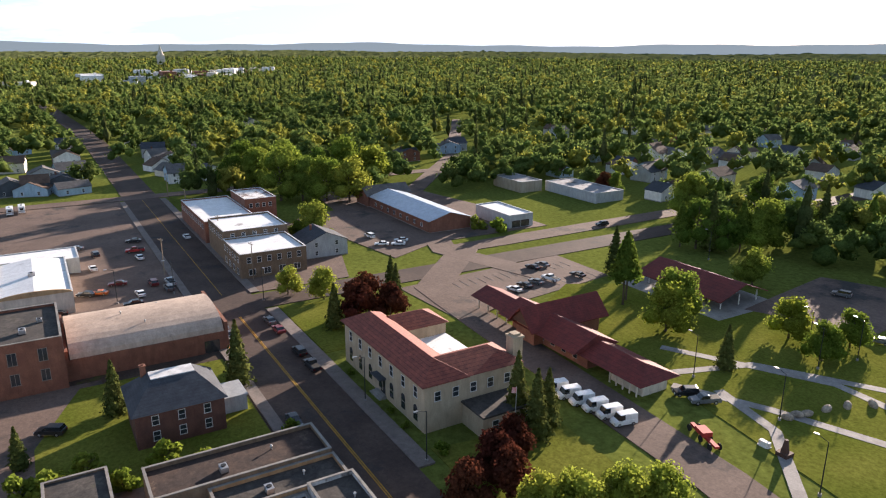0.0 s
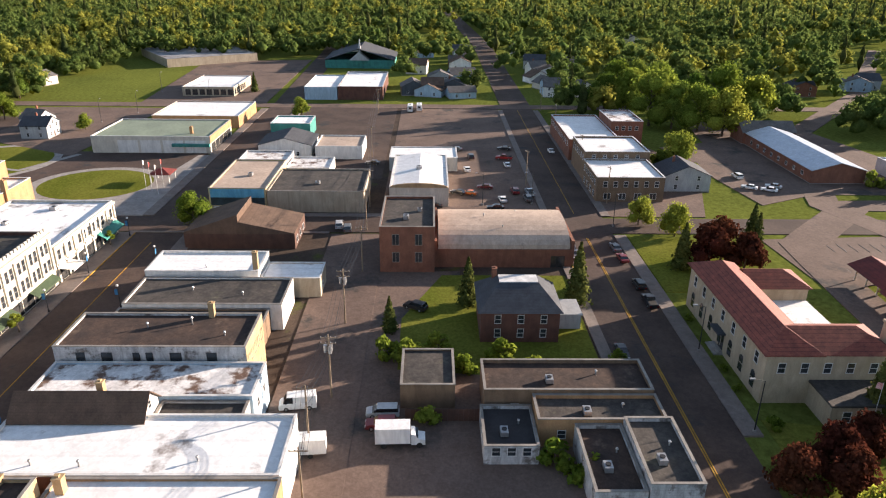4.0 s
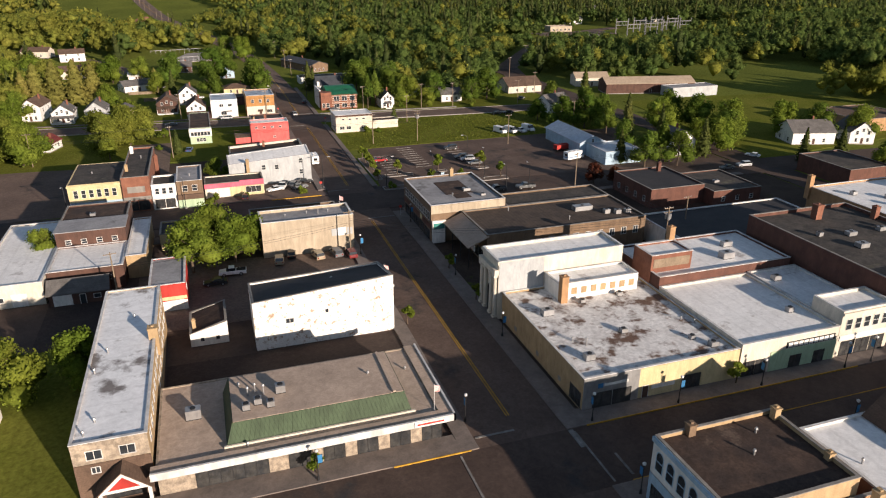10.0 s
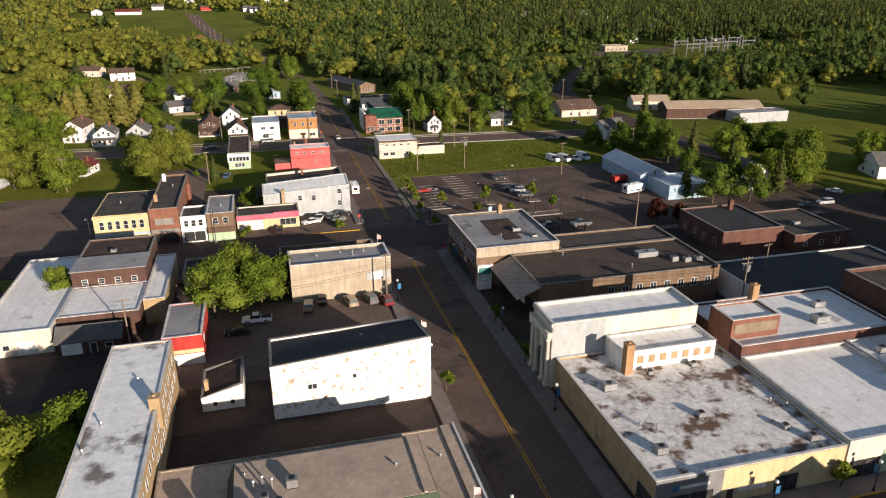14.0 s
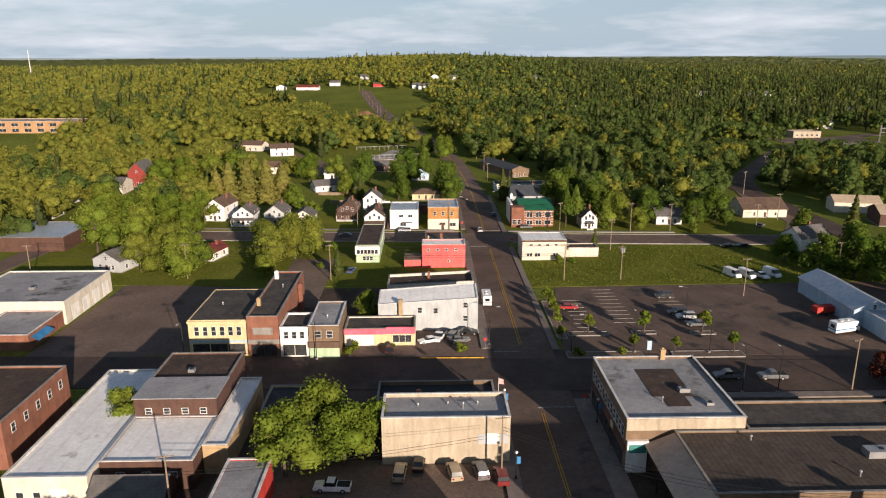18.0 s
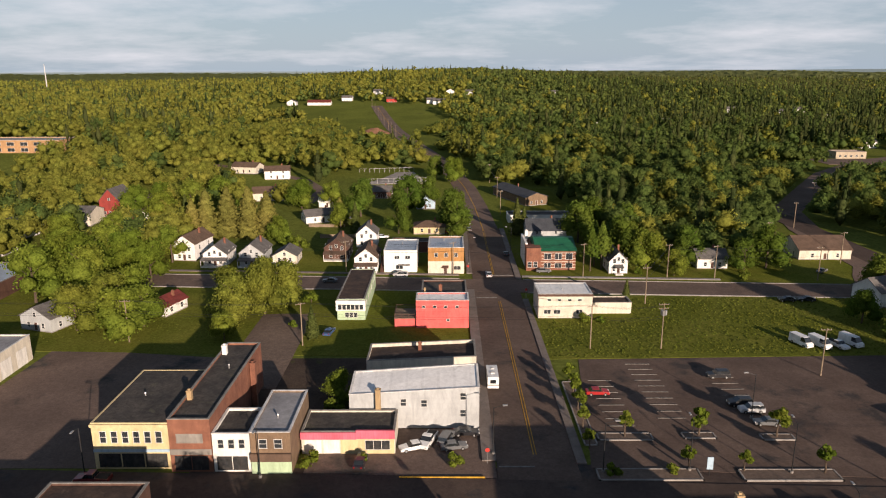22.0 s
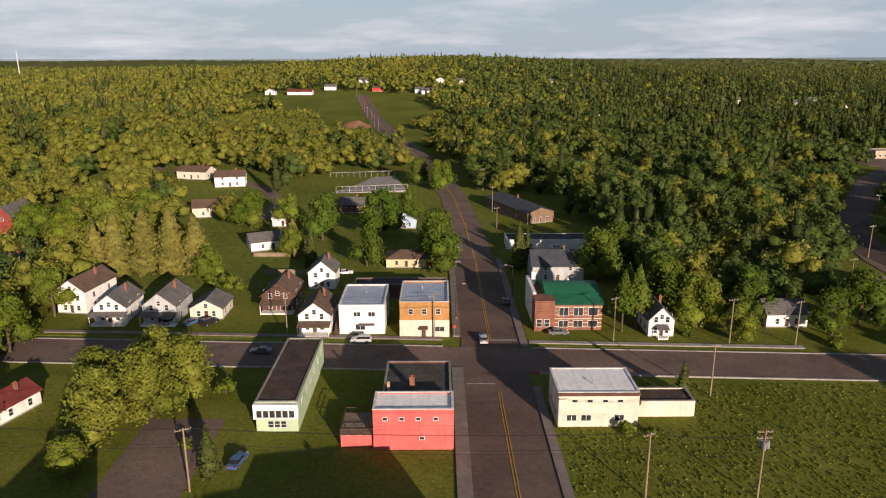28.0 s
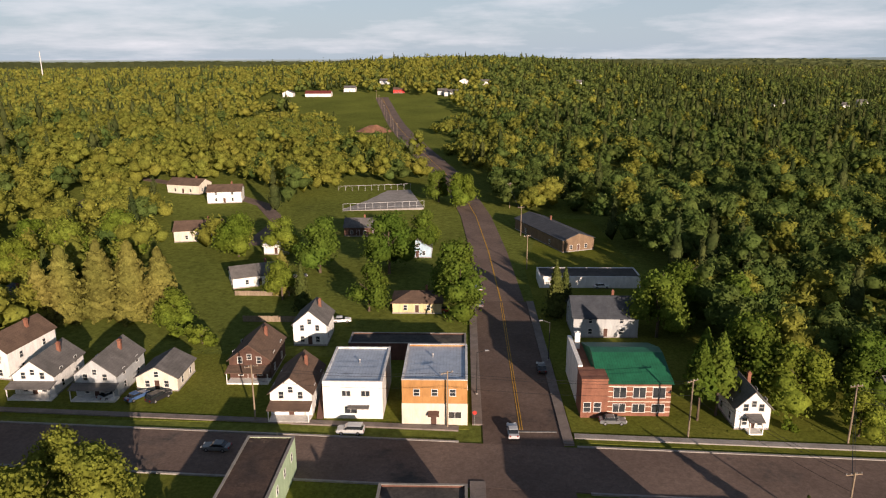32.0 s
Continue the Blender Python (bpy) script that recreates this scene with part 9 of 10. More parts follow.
CAR_SIZE = {"sedan": (4.7, 1.82, 0.78, 0.95, 1.45, -1.75, 0.95, -1.15, 0.25, 0.33), "suv": (4.75, 1.92, 0.95, 1.12, 1.75, -2.25, 1.15, -2.0, 0.45, 0.37), "pickup": (5.7, 1.98, 1.02, 1.18, 1.85, -0.65, 1.35, -0.4, 0.75, 0.40),
            "minivan": (5.0, 1.95, 0.92, 1.08, 1.75, -2.4, 1.6, -2.2, 0.75, 0.35), "van": (5.7, 2.05, 1.15, 1.35, 2.45, -2.8, 2.2, -2.75, 1.55, 0.37), "mail_truck": (4.5, 1.95, 1.0, 1.2, 2.2, -2.2, 1.5, -2.15, 1.15, 0.34)}
PAINTS = {n: mat("paint_" + n, c, c, 0.3, 1.0, 3.0, 0.03, 0.0, spec=0.6) for n, c in (("white", (0.75, 0.75, 0.74)), ("silver", (0.42, 0.43, 0.44)), ("black", (0.02, 0.02, 0.023)), ("red", (0.35, 0.02, 0.02)), ("blue", (0.05, 0.10, 0.22)), ("grey", (0.13, 0.135, 0.14)), ("dark_red", (0.16, 0.02, 0.022)), ("tan", (0.35, 0.29, 0.2)), ("orange", (0.55, 0.13, 0.02)), ("lime", (0.35, 0.42, 0.12)))}
M_LAMP_RED = mat("tail_lamp", (0.25, 0.01, 0.01), None, 0.3, 1.0, 3.0, 0.05, 0.0)
M_LAMP_CLEAR = mat("head_lamp", (0.6, 0.6, 0.58), None, 0.2, 1.0, 3.0, 0.05, 0.0)


def wheel_meshes(r):
    key = ("wheel", r)
    if key not in SHARED:
        a, b = bmesh.new(), bmesh.new()
        tube(a, (0, -0.11, 0), (0, 0.11, 0), r, r, 14)
        tube(b, (0, -0.125, 0), (0, 0.125, 0), r * 0.58, r * 0.58, 10)
        SHARED[key] = (link("wheel", a, M_BLACK), link("rim", b, M_METAL))
    return SHARED[key]


def build_car(kind):
    L, w, hh, hb, hr, c0, c1, r0, r1, rw = CAR_SIZE[kind]
    t = thing("car", 0, 0, "car", "car")
    h, k = w / 2, L / 2
    bm = bmesh.new()
    side = [(-k, 0.32), (k, 0.32), (k + 0.05, 0.6), (k - 0.15, hh), (c1, hb), (c0, hb), (-k, hb - 0.04), (-k - 0.05, 0.6)]
    if kind == "pickup":
        side = [(-k, 0.42), (k, 0.42), (k + 0.03, 0.75), (k - 0.12, hh), (c1, hb), (c0, hb), (-k, hb - 0.06), (-k, 0.6)]
    inn = [(x * 0.985, z if z > 0.5 else z) for x, z in side]
    prism(bm, [(x, -h + 0.07, z) for x, z in side], [(x, h - 0.07, z) for x, z in side])
    prism(bm, [(x * 0.99, -h, 0.36 + (z - 0.36) * 0.9) for x, z in side], [(x * 0.99, h, 0.36 + (z - 0.36) * 0.9) for x, z in side])
    part("body", bm, PAINTS["white"], t)
    bm = bmesh.new()
    q = 0.17
    prism(bm, [(c0, -h + 0.08, hb - 0.02), (c1, -h + 0.08, hb - 0.02), (c1, h - 0.08, hb - 0.02), (c0, h - 0.08, hb - 0.02)], [(r0, -h + q, hr - 0.05), (r1, -h + q, hr - 0.05), (r1, h - q, hr - 0.05), (r0, h - q, hr - 0.05)])
    part("glazing", bm, M_CARGLASS, t)
    bm = bmesh.new()
    prism(bm, [(r0 - 0.05, -h + q - 0.03, hr - 0.05), (r1 + 0.05, -h + q - 0.03, hr - 0.05), (r1 + 0.05, h - q + 0.03, hr - 0.05), (r0 - 0.05, h - q + 0.03, hr - 0.05)], [(r0 + 0.1, -h + q + 0.08, hr), (r1 - 0.1, -h + q + 0.08, hr), (r1 - 0.1, h - q - 0.08, hr), (r0 + 0.1, h - q - 0.08, hr)])
    if kind in ("van", "mail_truck"):
        box(bm, c0 - 0.02, -h + 0.07, hb, r1 - 0.9, h - 0.07, hr - 0.04)
    part("roof", bm, PAINTS["white"], t)
    if kind == "pickup":
        part("bed_liner", boxes((-k + 0.12, -h + 0.2, hb - 0.5, c0 - 0.1, h - 0.2, hb + 0.01)), M_BLACK, t)
    wm, rm = wheel_meshes(rw)
    for x in (-L * 0.3, L * 0.31):
        for y in (-h + 0.08, h - 0.08):
            wh = part("wheel", wm, None, t); wh.matrix_basis = pose(x, y, rw)
            part("rim", rm, None, wh)
    for y in (-h + 0.28, h - 0.28):
        part("headlight", boxes((k - 0.1, y - 0.2, 0.62, k + 0.07, y + 0.2, 0.8)), M_LAMP_CLEAR, t)
        part("taillight", boxes((-k - 0.07, y - 0.14, 0.68, -k + 0.1, y + 0.14, 0.92)), M_LAMP_RED, t)
    for y in (-h - 0.1, h - 0.02):
        part("mirror", boxes((c1 - 0.55, y, hb, c1 - 0.4, y + 0.12, hb + 0.14)), M_BLACK, t)
    return t


CAR_NAME = {"sedan": "car", "suv": "suv", "pickup": "pickup_truck", "minivan": "minivan", "van": "delivery_van", "mail_truck": "mail_truck"}
CAR_SAYS = {"sedan": "sedan", "suv": "sport utility car", "pickup": "pickup truck", "minivan": "minivan", "van": "tall delivery van", "mail_truck": "boxy mail truck"}


def car(kind, paint, x, y, rot, where="parked on asphalt", z=0.16):
    m = pose(x, y, z, 0, 0, rot)
    if kind not in CAR_KINDS:
        CAR_KINDS[kind] = t = build_car(kind)
        t.matrix_basis = m
    else:
        t = copy_thing(CAR_KINDS[kind], m)
    t.name = CAR_NAME[kind]
    for o in t.children:
        if o.name.split(".")[0] in ("body", "roof"):
            o.material_slots[0].link = "OBJECT"
            o.material_slots[0].material = PAINTS[paint]
    return tagged(t, f"{paint.replace('_', ' ')} {CAR_SAYS[kind]} {where}", "car" if kind != "pickup" else "pickup", "parked cars")


CARS = [
    ("suv", "black", 42.3, 155.1, 180), ("suv", "black", 41.7, 142.2, 180), ("suv", "silver", 42.8, 139.4, 180), ("sedan", "grey", 43.6, 134.4, 175), ("sedan", "red", 14.6, 147.1, 0), ("van", "white", 69.0, 173.4, -70), ("van", "white", 73, 172.4, -72), ("pickup", "white", 77, 172, -72), ("van", "white", 81, 173.4, -70),
    ("sedan", "white", -22.2, 125.8, 200), ("pickup", "white", -19.6, 127.8, 250), ("suv", "grey", -16.3, 128.6, 70), ("sedan", "black", -12.7, 130.8, 0), ("sedan", "grey", -15.0, 126.0, 10), ("sedan", "black", -30.8, 120.9, 85), ("sedan", "blue", -45.8, 181.2, 80), ("suv", "silver", -30.9, 231.2, 178), ("pickup", "dark_red", -73.5, 115.8, 178), ("pickup", "grey", 39.5, 105.6, 178), ("pickup", "grey", 48.5, 105.2, 178), ("sedan", "black", 81, 206, 175), ("sedan", "black", 86.5, 206, 175), ("sedan", "grey", 106, 235, 40),
    ("suv", "tan", -26.8, 72.6, 85), ("sedan", "black", -23.8, 75.2, 85), ("suv", "tan", -18.2, 72.6, 100), ("suv", "grey", -14.0, 72.8, 100), ("suv", "dark_red", -10.9, 71.2, 95), ("sedan", "black", -40.7, 64.9, 178), ("pickup", "white", -37.0, 69.0, 176), ("sedan", "lime", -82.9, 59.6, 80), ("sedan", "grey", 119, 103.5, 175), ("suv", "silver", 126.5, 104.5, 175), ("sedan", "white", 137.8, 113.5, 120),
    ("sedan", "grey", -52.6, 225.4, 176), ("sedan", "silver", -2.6, 231.6, 92), ("sedan", "black", 5.2, 257.4, 90), ("sedan", "grey", -6.8, 297.0, 90), ("suv", "silver", -6.8, 309.2, 90), ("sedan", "silver", -79.6, 243.6, 60), ("sedan", "blue", -74.1, 243.2, 60), ("suv", "black", -69.8, 242.9, 60), ("pickup", "red", -17.8, 291.8, 178), ("sedan", "white", -41.4, 284.2, 10), ("sedan", "grey", 15.5, 235.6, 0), ("sedan", "black", -60, 320, 20), ("sedan", "white", 28, 312, 5),
    ("van", "white", 53.2, -55.2, 98), ("minivan", "silver", 51.2, -68.4, 92), ("suv", "dark_red", 48.2, -68.4, 92), ("suv", "silver", 131.2, -52.0, 5), ("suv", "grey", 128.8, -54.4, 5), ("suv", "black", 86.0, -72.6, 60), ("sedan", "black", 68.4, -70, 80),
    ("sedan", "black", 145.6, -93.4, 88), ("sedan", "white", 152.6, -96.0, 5), ("suv", "grey", 153.5, -103.4, 5), ("sedan", "dark_red", 164.2, -91.8, 80), ("sedan", "black", 158.8, -83.6, 60), ("sedan", "orange", 158.2, -86.6, 70), ("pickup", "silver", 158.6, -104.6, 5), ("suv", "dark_red", 160.2, -100.4, 5), ("sedan", "white", 182.8, -87.2, 5), ("suv", "black", 198.1, -89.2, 5), ("sedan", "white", 188.4, -100.8, 5), ("pickup", "red", 197, -100.6, 80), ("sedan", "black", 210, -101.8, 80), ("sedan", "grey", 208.5, -84.2, 80), ("sedan", "black", 146.0, -76.2, 90), ("sedan", "white", 207, -118.4, 0), ("sedan", "black", 190, -56, 80),
    ("sedan", "dark_red", 110.6, -119.9, 2), ("sedan", "grey", 117.0, -119.8, 2), ("suv", "black", 96.4, -119.9, 2), ("pickup", "black", 88.4, -119.9, 2), ("sedan", "grey", 112.6, -109.2, 180), ("suv", "grey", 118.4, -109.2, 180), ("sedan", "black", 69.0, -109.4, 180),
    ("sedan", "white", 106.4, -184.0, 10), ("sedan", "black", 107.6, -188.4, 10), ("sedan", "grey", 108.4, -193.0, 10), ("pickup", "white", 108.6, -198.2, 10), ("sedan", "black", 107.6, -207.4, 10), ("sedan", "black", 119.8, -200.5, 10), ("sedan", "grey", 120.4, -204.6, 10), ("suv", "white", 176.7, -173.4, 5), ("sedan", "white", 165.4, -172.6, 60), ("sedan", "white", 163.0, -177.6, 60), ("sedan", "silver", 166.4, -180.4, 60), ("suv", "grey", 59.4, -257.0, 20), ("sedan", "grey", 37.1, -234.0, 20), ("suv", "black", 41.8, -177.0, 60), ("pickup", "grey", 37.9, -177.6, 65), ("suv", "black", 149.5, -255.5, 80)]
for row in CARS:
    car(*row)
for i in range(6):
    car("mail_truck", "white", 55.4 - i * 3.1, -156.6 - i * 0.5, 78, "in a row behind the post office")

t = thing("box_truck", 44.4, -71.4, "white box truck parked in the alley yard", "truck", z=0.15, rot=-88)
part("cargo_box", boxes((-3.6, -1.2, 0.9, 1.4, 1.2, 3.4)), PAINTS["white"], t); part("chassis", boxes((-3.6, -0.9, 0.5, 3.2, 0.9, 0.9)), M_BLACK, t)
bm = bmesh.new(); prism(bm, [(1.5, -1.0, 0.5), (3.5, -1.0, 0.5), (3.5, -1.0, 1.3), (2.5, -1.0, 1.5), (2.0, -1.0, 2.3), (1.5, -1.0, 2.3)], [(1.5, 1.0, 0.5), (3.5, 1.0, 0.5), (3.5, 1.0, 1.3), (2.5, 1.0, 1.5), (2.0, 1.0, 2.3), (1.5, 1.0, 2.3)])
part("cab", bm, PAINTS["white"], t); part("windscreen", boxes((2.05, -0.9, 1.55, 2.5, 0.9, 2.1)), M_CARGLASS, t)
for x in (-2.4, 2.7):
    for y in (-0.95, 0.95):
        wh = part("wheel", wheel_meshes(0.45)[0], None, t); wh.matrix_basis = pose(x, y, 0.45)
t = thing("trailer", 42.2, -58.5, "white box trailer beside a store", "trailer", z=0.15, rot=95)
part("box", boxes((-2.6, -1.1, 0.7, 2.6, 1.1, 3.0)), PAINTS["white"], t); part("frame", boxes((-2.6, -0.8, 0.5, 3.6, 0.8, 0.7)), M_DARKMETAL, t)
for y in (-1.0, 1.0):
    wh = part("wheel", wheel_meshes(0.37)[0], None, t); wh.matrix_basis = pose(-0.4, y, 0.37)


def motorhome(x, y, rot, label, stripe):
    t = thing("motorhome", x, y, label, "motorhome", z=0.16, rot=rot)
    part("body", boxes((-3.4, -1.15, 0.6, 2.4, 1.15, 3.1), (2.4, -1.15, 1.9, 3.0, 1.15, 3.0)), PAINTS["white"], t)
    part("cab", boxes((2.4, -1.0, 0.5, 3.9, 1.0, 1.4)), PAINTS["white"], t); part("windscreen", boxes((2.4, -0.95, 1.4, 3.0, 0.95, 1.9)), M_CARGLASS, t)
    part("stripe", boxes((-3.41, -1.17, 1.2, 2.3, 1.17, 1.45)), stripe, t); part("rear_window", boxes((-3.43, -0.6, 1.7, -3.39, 0.6, 2.5)), M_CARGLASS, t); part("roof_vent", boxes((-1.6, -0.4, 3.1, -0.8, 0.4, 3.3), (0.6, -0.3, 3.1, 1.2, 0.3, 3.25)), M_CAPWHITE, t)
    for a in (-2.0, 2.9):
        for b_ in (-0.95, 0.95):
            wh = part("wheel", wheel_meshes(0.4)[0], None, t); wh.matrix_basis = pose(a, b_, 0.4)


motorhome(-6.6, 152.0, 90, "white motorhome parked at the kerb", M_TRIM)
motorhome(77, 129.0, 15, "white camper with a blue stripe", M_BLUE)
for i, (x, y) in enumerate(((276.5, -66), (278.5, -70))):
    motorhome(x, y, 0, "white motorhome in a car park", M_TRIM)
t = thing("flatbed_trailer", 79.5, 141.5, "red tarpaulin covered trailer", "trailer", rot=10)
part("load", boxes((-3.2, -1.1, 0.9, 3.2, 1.1, 2.4)), M_RED, t); part("deck", boxes((-3.3, -1.2, 0.6, 3.3, 1.2, 0.9)), M_DARKMETAL, t)
for y in (-1.0, 1.0):
    wh = part("wheel", wheel_meshes(0.37)[0], None, t); wh.matrix_basis = pose(-0.4, y, 0.37)

# ---- street furniture ----


def street_lamp_base():
    t = thing("street_lamp", 0, 0, "black street lamp with a globe and banner", "street lamp", group="street lamps")
    bm = bmesh.new(); tube(bm, (0, 0, 0), (0, 0, 0.6), 0.2, 0.14, 10); tube(bm, (0, 0, 0.6), (0, 0, 4.4), 0.075, 0.06, 8)
    part("post", bm, M_DARKMETAL, t)
    bm = bmesh.new(); bmesh.ops.create_icosphere(bm, subdivisions=2, radius=0.26, matrix=pose(0, 0, 4.65)); part("globe", bm, M_CAPWHITE, t)
    part("banner_arm", boxes((0, -0.02, 3.9, 0.75, 0.02, 3.94), (0, -0.02, 2.6, 0.75, 0.02, 2.64)), M_DARKMETAL, t)
    part("banner", boxes((0.1, -0.01, 2.64, 0.7, 0.01, 3.9)), M_BLUE, t, "blue and white street banner")
    return t


LAMPS = [(-7.6, 4.4), (7.4, 26.0), (10.2, -1.2), (25.0, -1.4), (40.5, -1.5), (57.4, -1.6), (84, -1.6), (102, -1.2), (-8.2, 43.0), (-8.6, 71.0), (8.2, 53.3), (8.2, 88), (86.1, -14.6), (106, -14.5), (63.2, -1.5), (45, -14.6), (8.4, -16.6), (28, -14.6), (66, -14.6), (-30, -1.2), (124, -1.4), (-8.2, 92)]
lamp0 = street_lamp_base()
for n, (x, y) in enumerate(LAMPS):
    m = pose(x, y, 0.34, 0, 0, 0 if n % 2 else 90)
    if n == 0:
        lamp0.matrix_basis = m
    else:
        copy_thing(lamp0, m)


def lamp_pole_base(h, arm):
    t = thing("lamp_pole", 0, 0, "tall dark lamp pole with a cobra head", "lamp pole", group="lamp poles")
    bm = bmesh.new(); tube(bm, (0, 0, 0), (0, 0, h), 0.11, 0.07, 8); tube(bm, (0, 0, h - 0.1), (arm, 0, h + 0.4), 0.05, 0.04, 6)
    part("pole", bm, M_DARKMETAL, t); part("head", boxes((arm - 0.1, -0.15, h + 0.3, arm + 0.7, 0.15, h + 0.48)), M_METAL, t)
    bm = bmesh.new(); tube(bm, (0, 0, 0), (0, 0, 0.5), 0.28, 0.28, 10); part("footing", bm, M_CONCRETE, t)
    return t


pole0 = lamp_pole_base(9.0, 1.6)
for n, (x, y, r) in enumerate(((9.6, 118.6, 0), (24, 119, 90), (40.5, 118.2, 90), (41.8, 137, 180), (-46.7, 117, -90), (-75.4, 117, -90), (-8.2, 124, 0), (39.5, 99.0, 90), (46.5, 98.8, 90), (-8.6, 246, 0), (148.8, -90, 90), (150, -104, 90), (132.6, -123, 180), (70, -123.4, 90), (47.0, -123.6, 90), (46.3, -184.4, 0), (27, -184, 0), (36, -209.6, 0), (34.2, -220.6, 0), (100, -254, 0), (42.9, -217, 0), (10.2, -169.2, 0), (7.2, 262, 180), (250, 60, 0), (320, 60, 0), (300, 30, 0), (268, 52, 0))):
    m = pose(x, y, 0.1, 0, 0, r)
    if n == 0:
        pole0.matrix_basis = m
    else:
        copy_thing(pole0, m)


def utility_pole(h=11.0, arms=1, cans=0):
    t = thing("utility_pole", 0, 0, "weathered wooden utility pole with crossarm and insulators", "utility pole", group="utility poles")
    bm = bmesh.new(); tube(bm, (0, 0, 0), (0, 0, h), 0.17, 0.11, 8); part("pole", bm, M_WOOD, t)
    for i in range(arms):
        z = h - 0.5 - i * 1.0
        arm = part("crossarm", boxes((-1.2, 0.1, z, 1.2, 0.22, z + 0.13)), M_WOOD, t)
        for x in (-1.1, -0.4, 0.4, 1.1):
            bm = bmesh.new(); tube(bm, (x, 0.16, z + 0.13), (x, 0.16, z + 0.35), 0.06, 0.04, 6); part("insulator", bm, M_METAL, arm)
    for i in range(cans):
        a = i * 2.1
        bm = bmesh.new(); tube(bm, (math.cos(a) * 0.5, math.sin(a) * 0.5, h - 3.0), (math.cos(a) * 0.5, math.sin(a) * 0.5, h - 1.8), 0.3, 0.3, 10); part("transformer", bm, M_METAL, t, "grey transformer can")
    return t


plain, loaded = utility_pole(), utility_pole(11.5, 2, 3)
ALLEY = [(30, -60.0, 0), (43, -58.6, 0), (55.8, -60, 1), (80, -59.4, 1), (103.5, -60.5, 0), (129, -59.2, 0), (147, -58.6, 0), (199, -55, 0), (272, -52, 0)]
NORTH = [(-140, 176, 0), (-94, 176, 0), (-51.0, 173.6, 0), (18, 171.5, 0), (34.8, 171.3, 1), (64.8, 156.0, 0), (100, 172, 0)]
STREET_E = [(-48.9, 235.4, 0), (-14, 233.6, 0), (27.6, 231.2, 0), (40, 204, 0), (54.1, 229.8, 0), (68.6, 228.2, 0), (100, 226, 0)]
MIDROW = [(58.0, 50, 1), (67.9, 56.5, 0), (62, 100, 0), (-10.8, 71.5, 0), (-59, 62, 0)]
STREET_C = [(151, -125.6, 0), (189, -125.4, 0), (240, -125, 0), (280, -125, 0), (168.0, -104.6, 0)]
HILL = [(8.5, 330, 0), (10, 372, 0), (9, 420, 0), (6, 460, 0), (100, 262, 0), (128, 300, 0), (162, 352, 0), (178, 372, 0), (118, 246, 0), (-64, 690, 0), (-72, 740, 0), (-79, 790, 0), (-88, 840, 0), (-96, 890, 0), (-104, 940, 0), (-113, 990, 0), (-122, 1040, 0)]
used = set()
for row in (ALLEY, NORTH, STREET_E, MIDROW, STREET_C, HILL):
    for x, y, big in row:
        src, m = (loaded, plain)[1 - big], pose(x, y, float(terrain(x, y)), 0, 0, 90 if row is ALLEY else (x * 13) % 30)
        if src in used:
            copy_thing(src, m)
        else:
            src.matrix_basis = m
            used.add(src)


def wires(name, row, h, offsets, sag=0.8):
    """Thin cables from pole to pole."""
    for o, dz in offsets:
        bm = bmesh.new()
        for (x0, y0, _), (x1, y1, _) in zip(row, row[1:]):
            a, b_ = Vector((x0 + o[0], y0 + o[1], float(terrain(x0, y0)) + h + dz)), Vector((x1 + o[0], y1 + o[1], float(terrain(x1, y1)) + h + dz))
            k = 6
            pts = [a.lerp(b_, i / k) - Vector((0, 0, sag * 4 * (i / k) * (1 - i / k))) for i in range(k + 1)]
            for p, q in zip(pts, pts[1:]):
                tube(bm, p, q, 0.03, 0.03, 3)
        solid(name, bm, M_DARKMETAL, "thin sagging overhead power cable between poles", "cable", group="overhead cables")


wires("power_cable", ALLEY, 10.8, (((0, -1.1), 0), ((0, -0.4), 0), ((0, 0.4), 0), ((0, 1.1), 0), ((0, 0.1), -2.4), ((0, -0.1), -3.0)))
wires("power_cable", NORTH[:5], 10.6, (((0, 0), 0.4), ((0, 0.5), 0), ((0, 0), -2.2), ((0, 0), -2.8)))
wires("power_cable", STREET_E, 10.4, (((0, 0), 0.3), ((0, 0.4), -0.4), ((0, 0), -2.4)))
wires("power_cable", [(-10.8, 71.5, 0), (16.5, 56, 0), (58, 50, 0)], 8.6, (((0, 0), 0), ((0, 0.3), 0.4), ((0, 0), -0.6)))
wires("power_cable", [(-59, 62, 0), (-10.8, 71.5, 0)], 7.6, (((0, 0), 0), ((0, 0), 0.5)))
wires("power_cable", [(58, 50, 0), (62, 100, 0), (104, 104, 0)], 9.4, (((0, 0), 0), ((0.5, 0), 0.4), ((0, 0), -0.6)))
wires("power_cable", HILL[:4], 9.8, (((0, 0), 0), ((0, 0), -0.8)))


def sign_post(name, x, y, h, w, hh, board, label, rot=0):
    t = thing(name, x, y, label, "sign", z=0.1, rot=rot)
    bm = bmesh.new(); tube(bm, (0, 0, 0), (0, 0, h), 0.06, 0.06, 6); part("post", bm, M_DARKMETAL, t)
    part("board", boxes((-w / 2, -0.06, h - hh, w / 2, 0.06, h)), board, t)


for x, y, r in ((7.0, 93.5, 0), (-9.4, 121, 180), (6.9, 209.0, 0), (-9.2, 234, 180)):
    t = thing("stop_sign", x, y, "red stop sign on a post", "sign", z=0.3, rot=r)
    bm = bmesh.new(); tube(bm, (0, 0, 0), (0, 0, 2.2), 0.04, 0.04, 6); part("post", bm, M_METAL, t)
    bm = bmesh.new(); tube(bm, (0, -0.03, 2.5), (0, 0.03, 2.5), 0.42, 0.42, 8); part("plate", bm, M_RED, t)
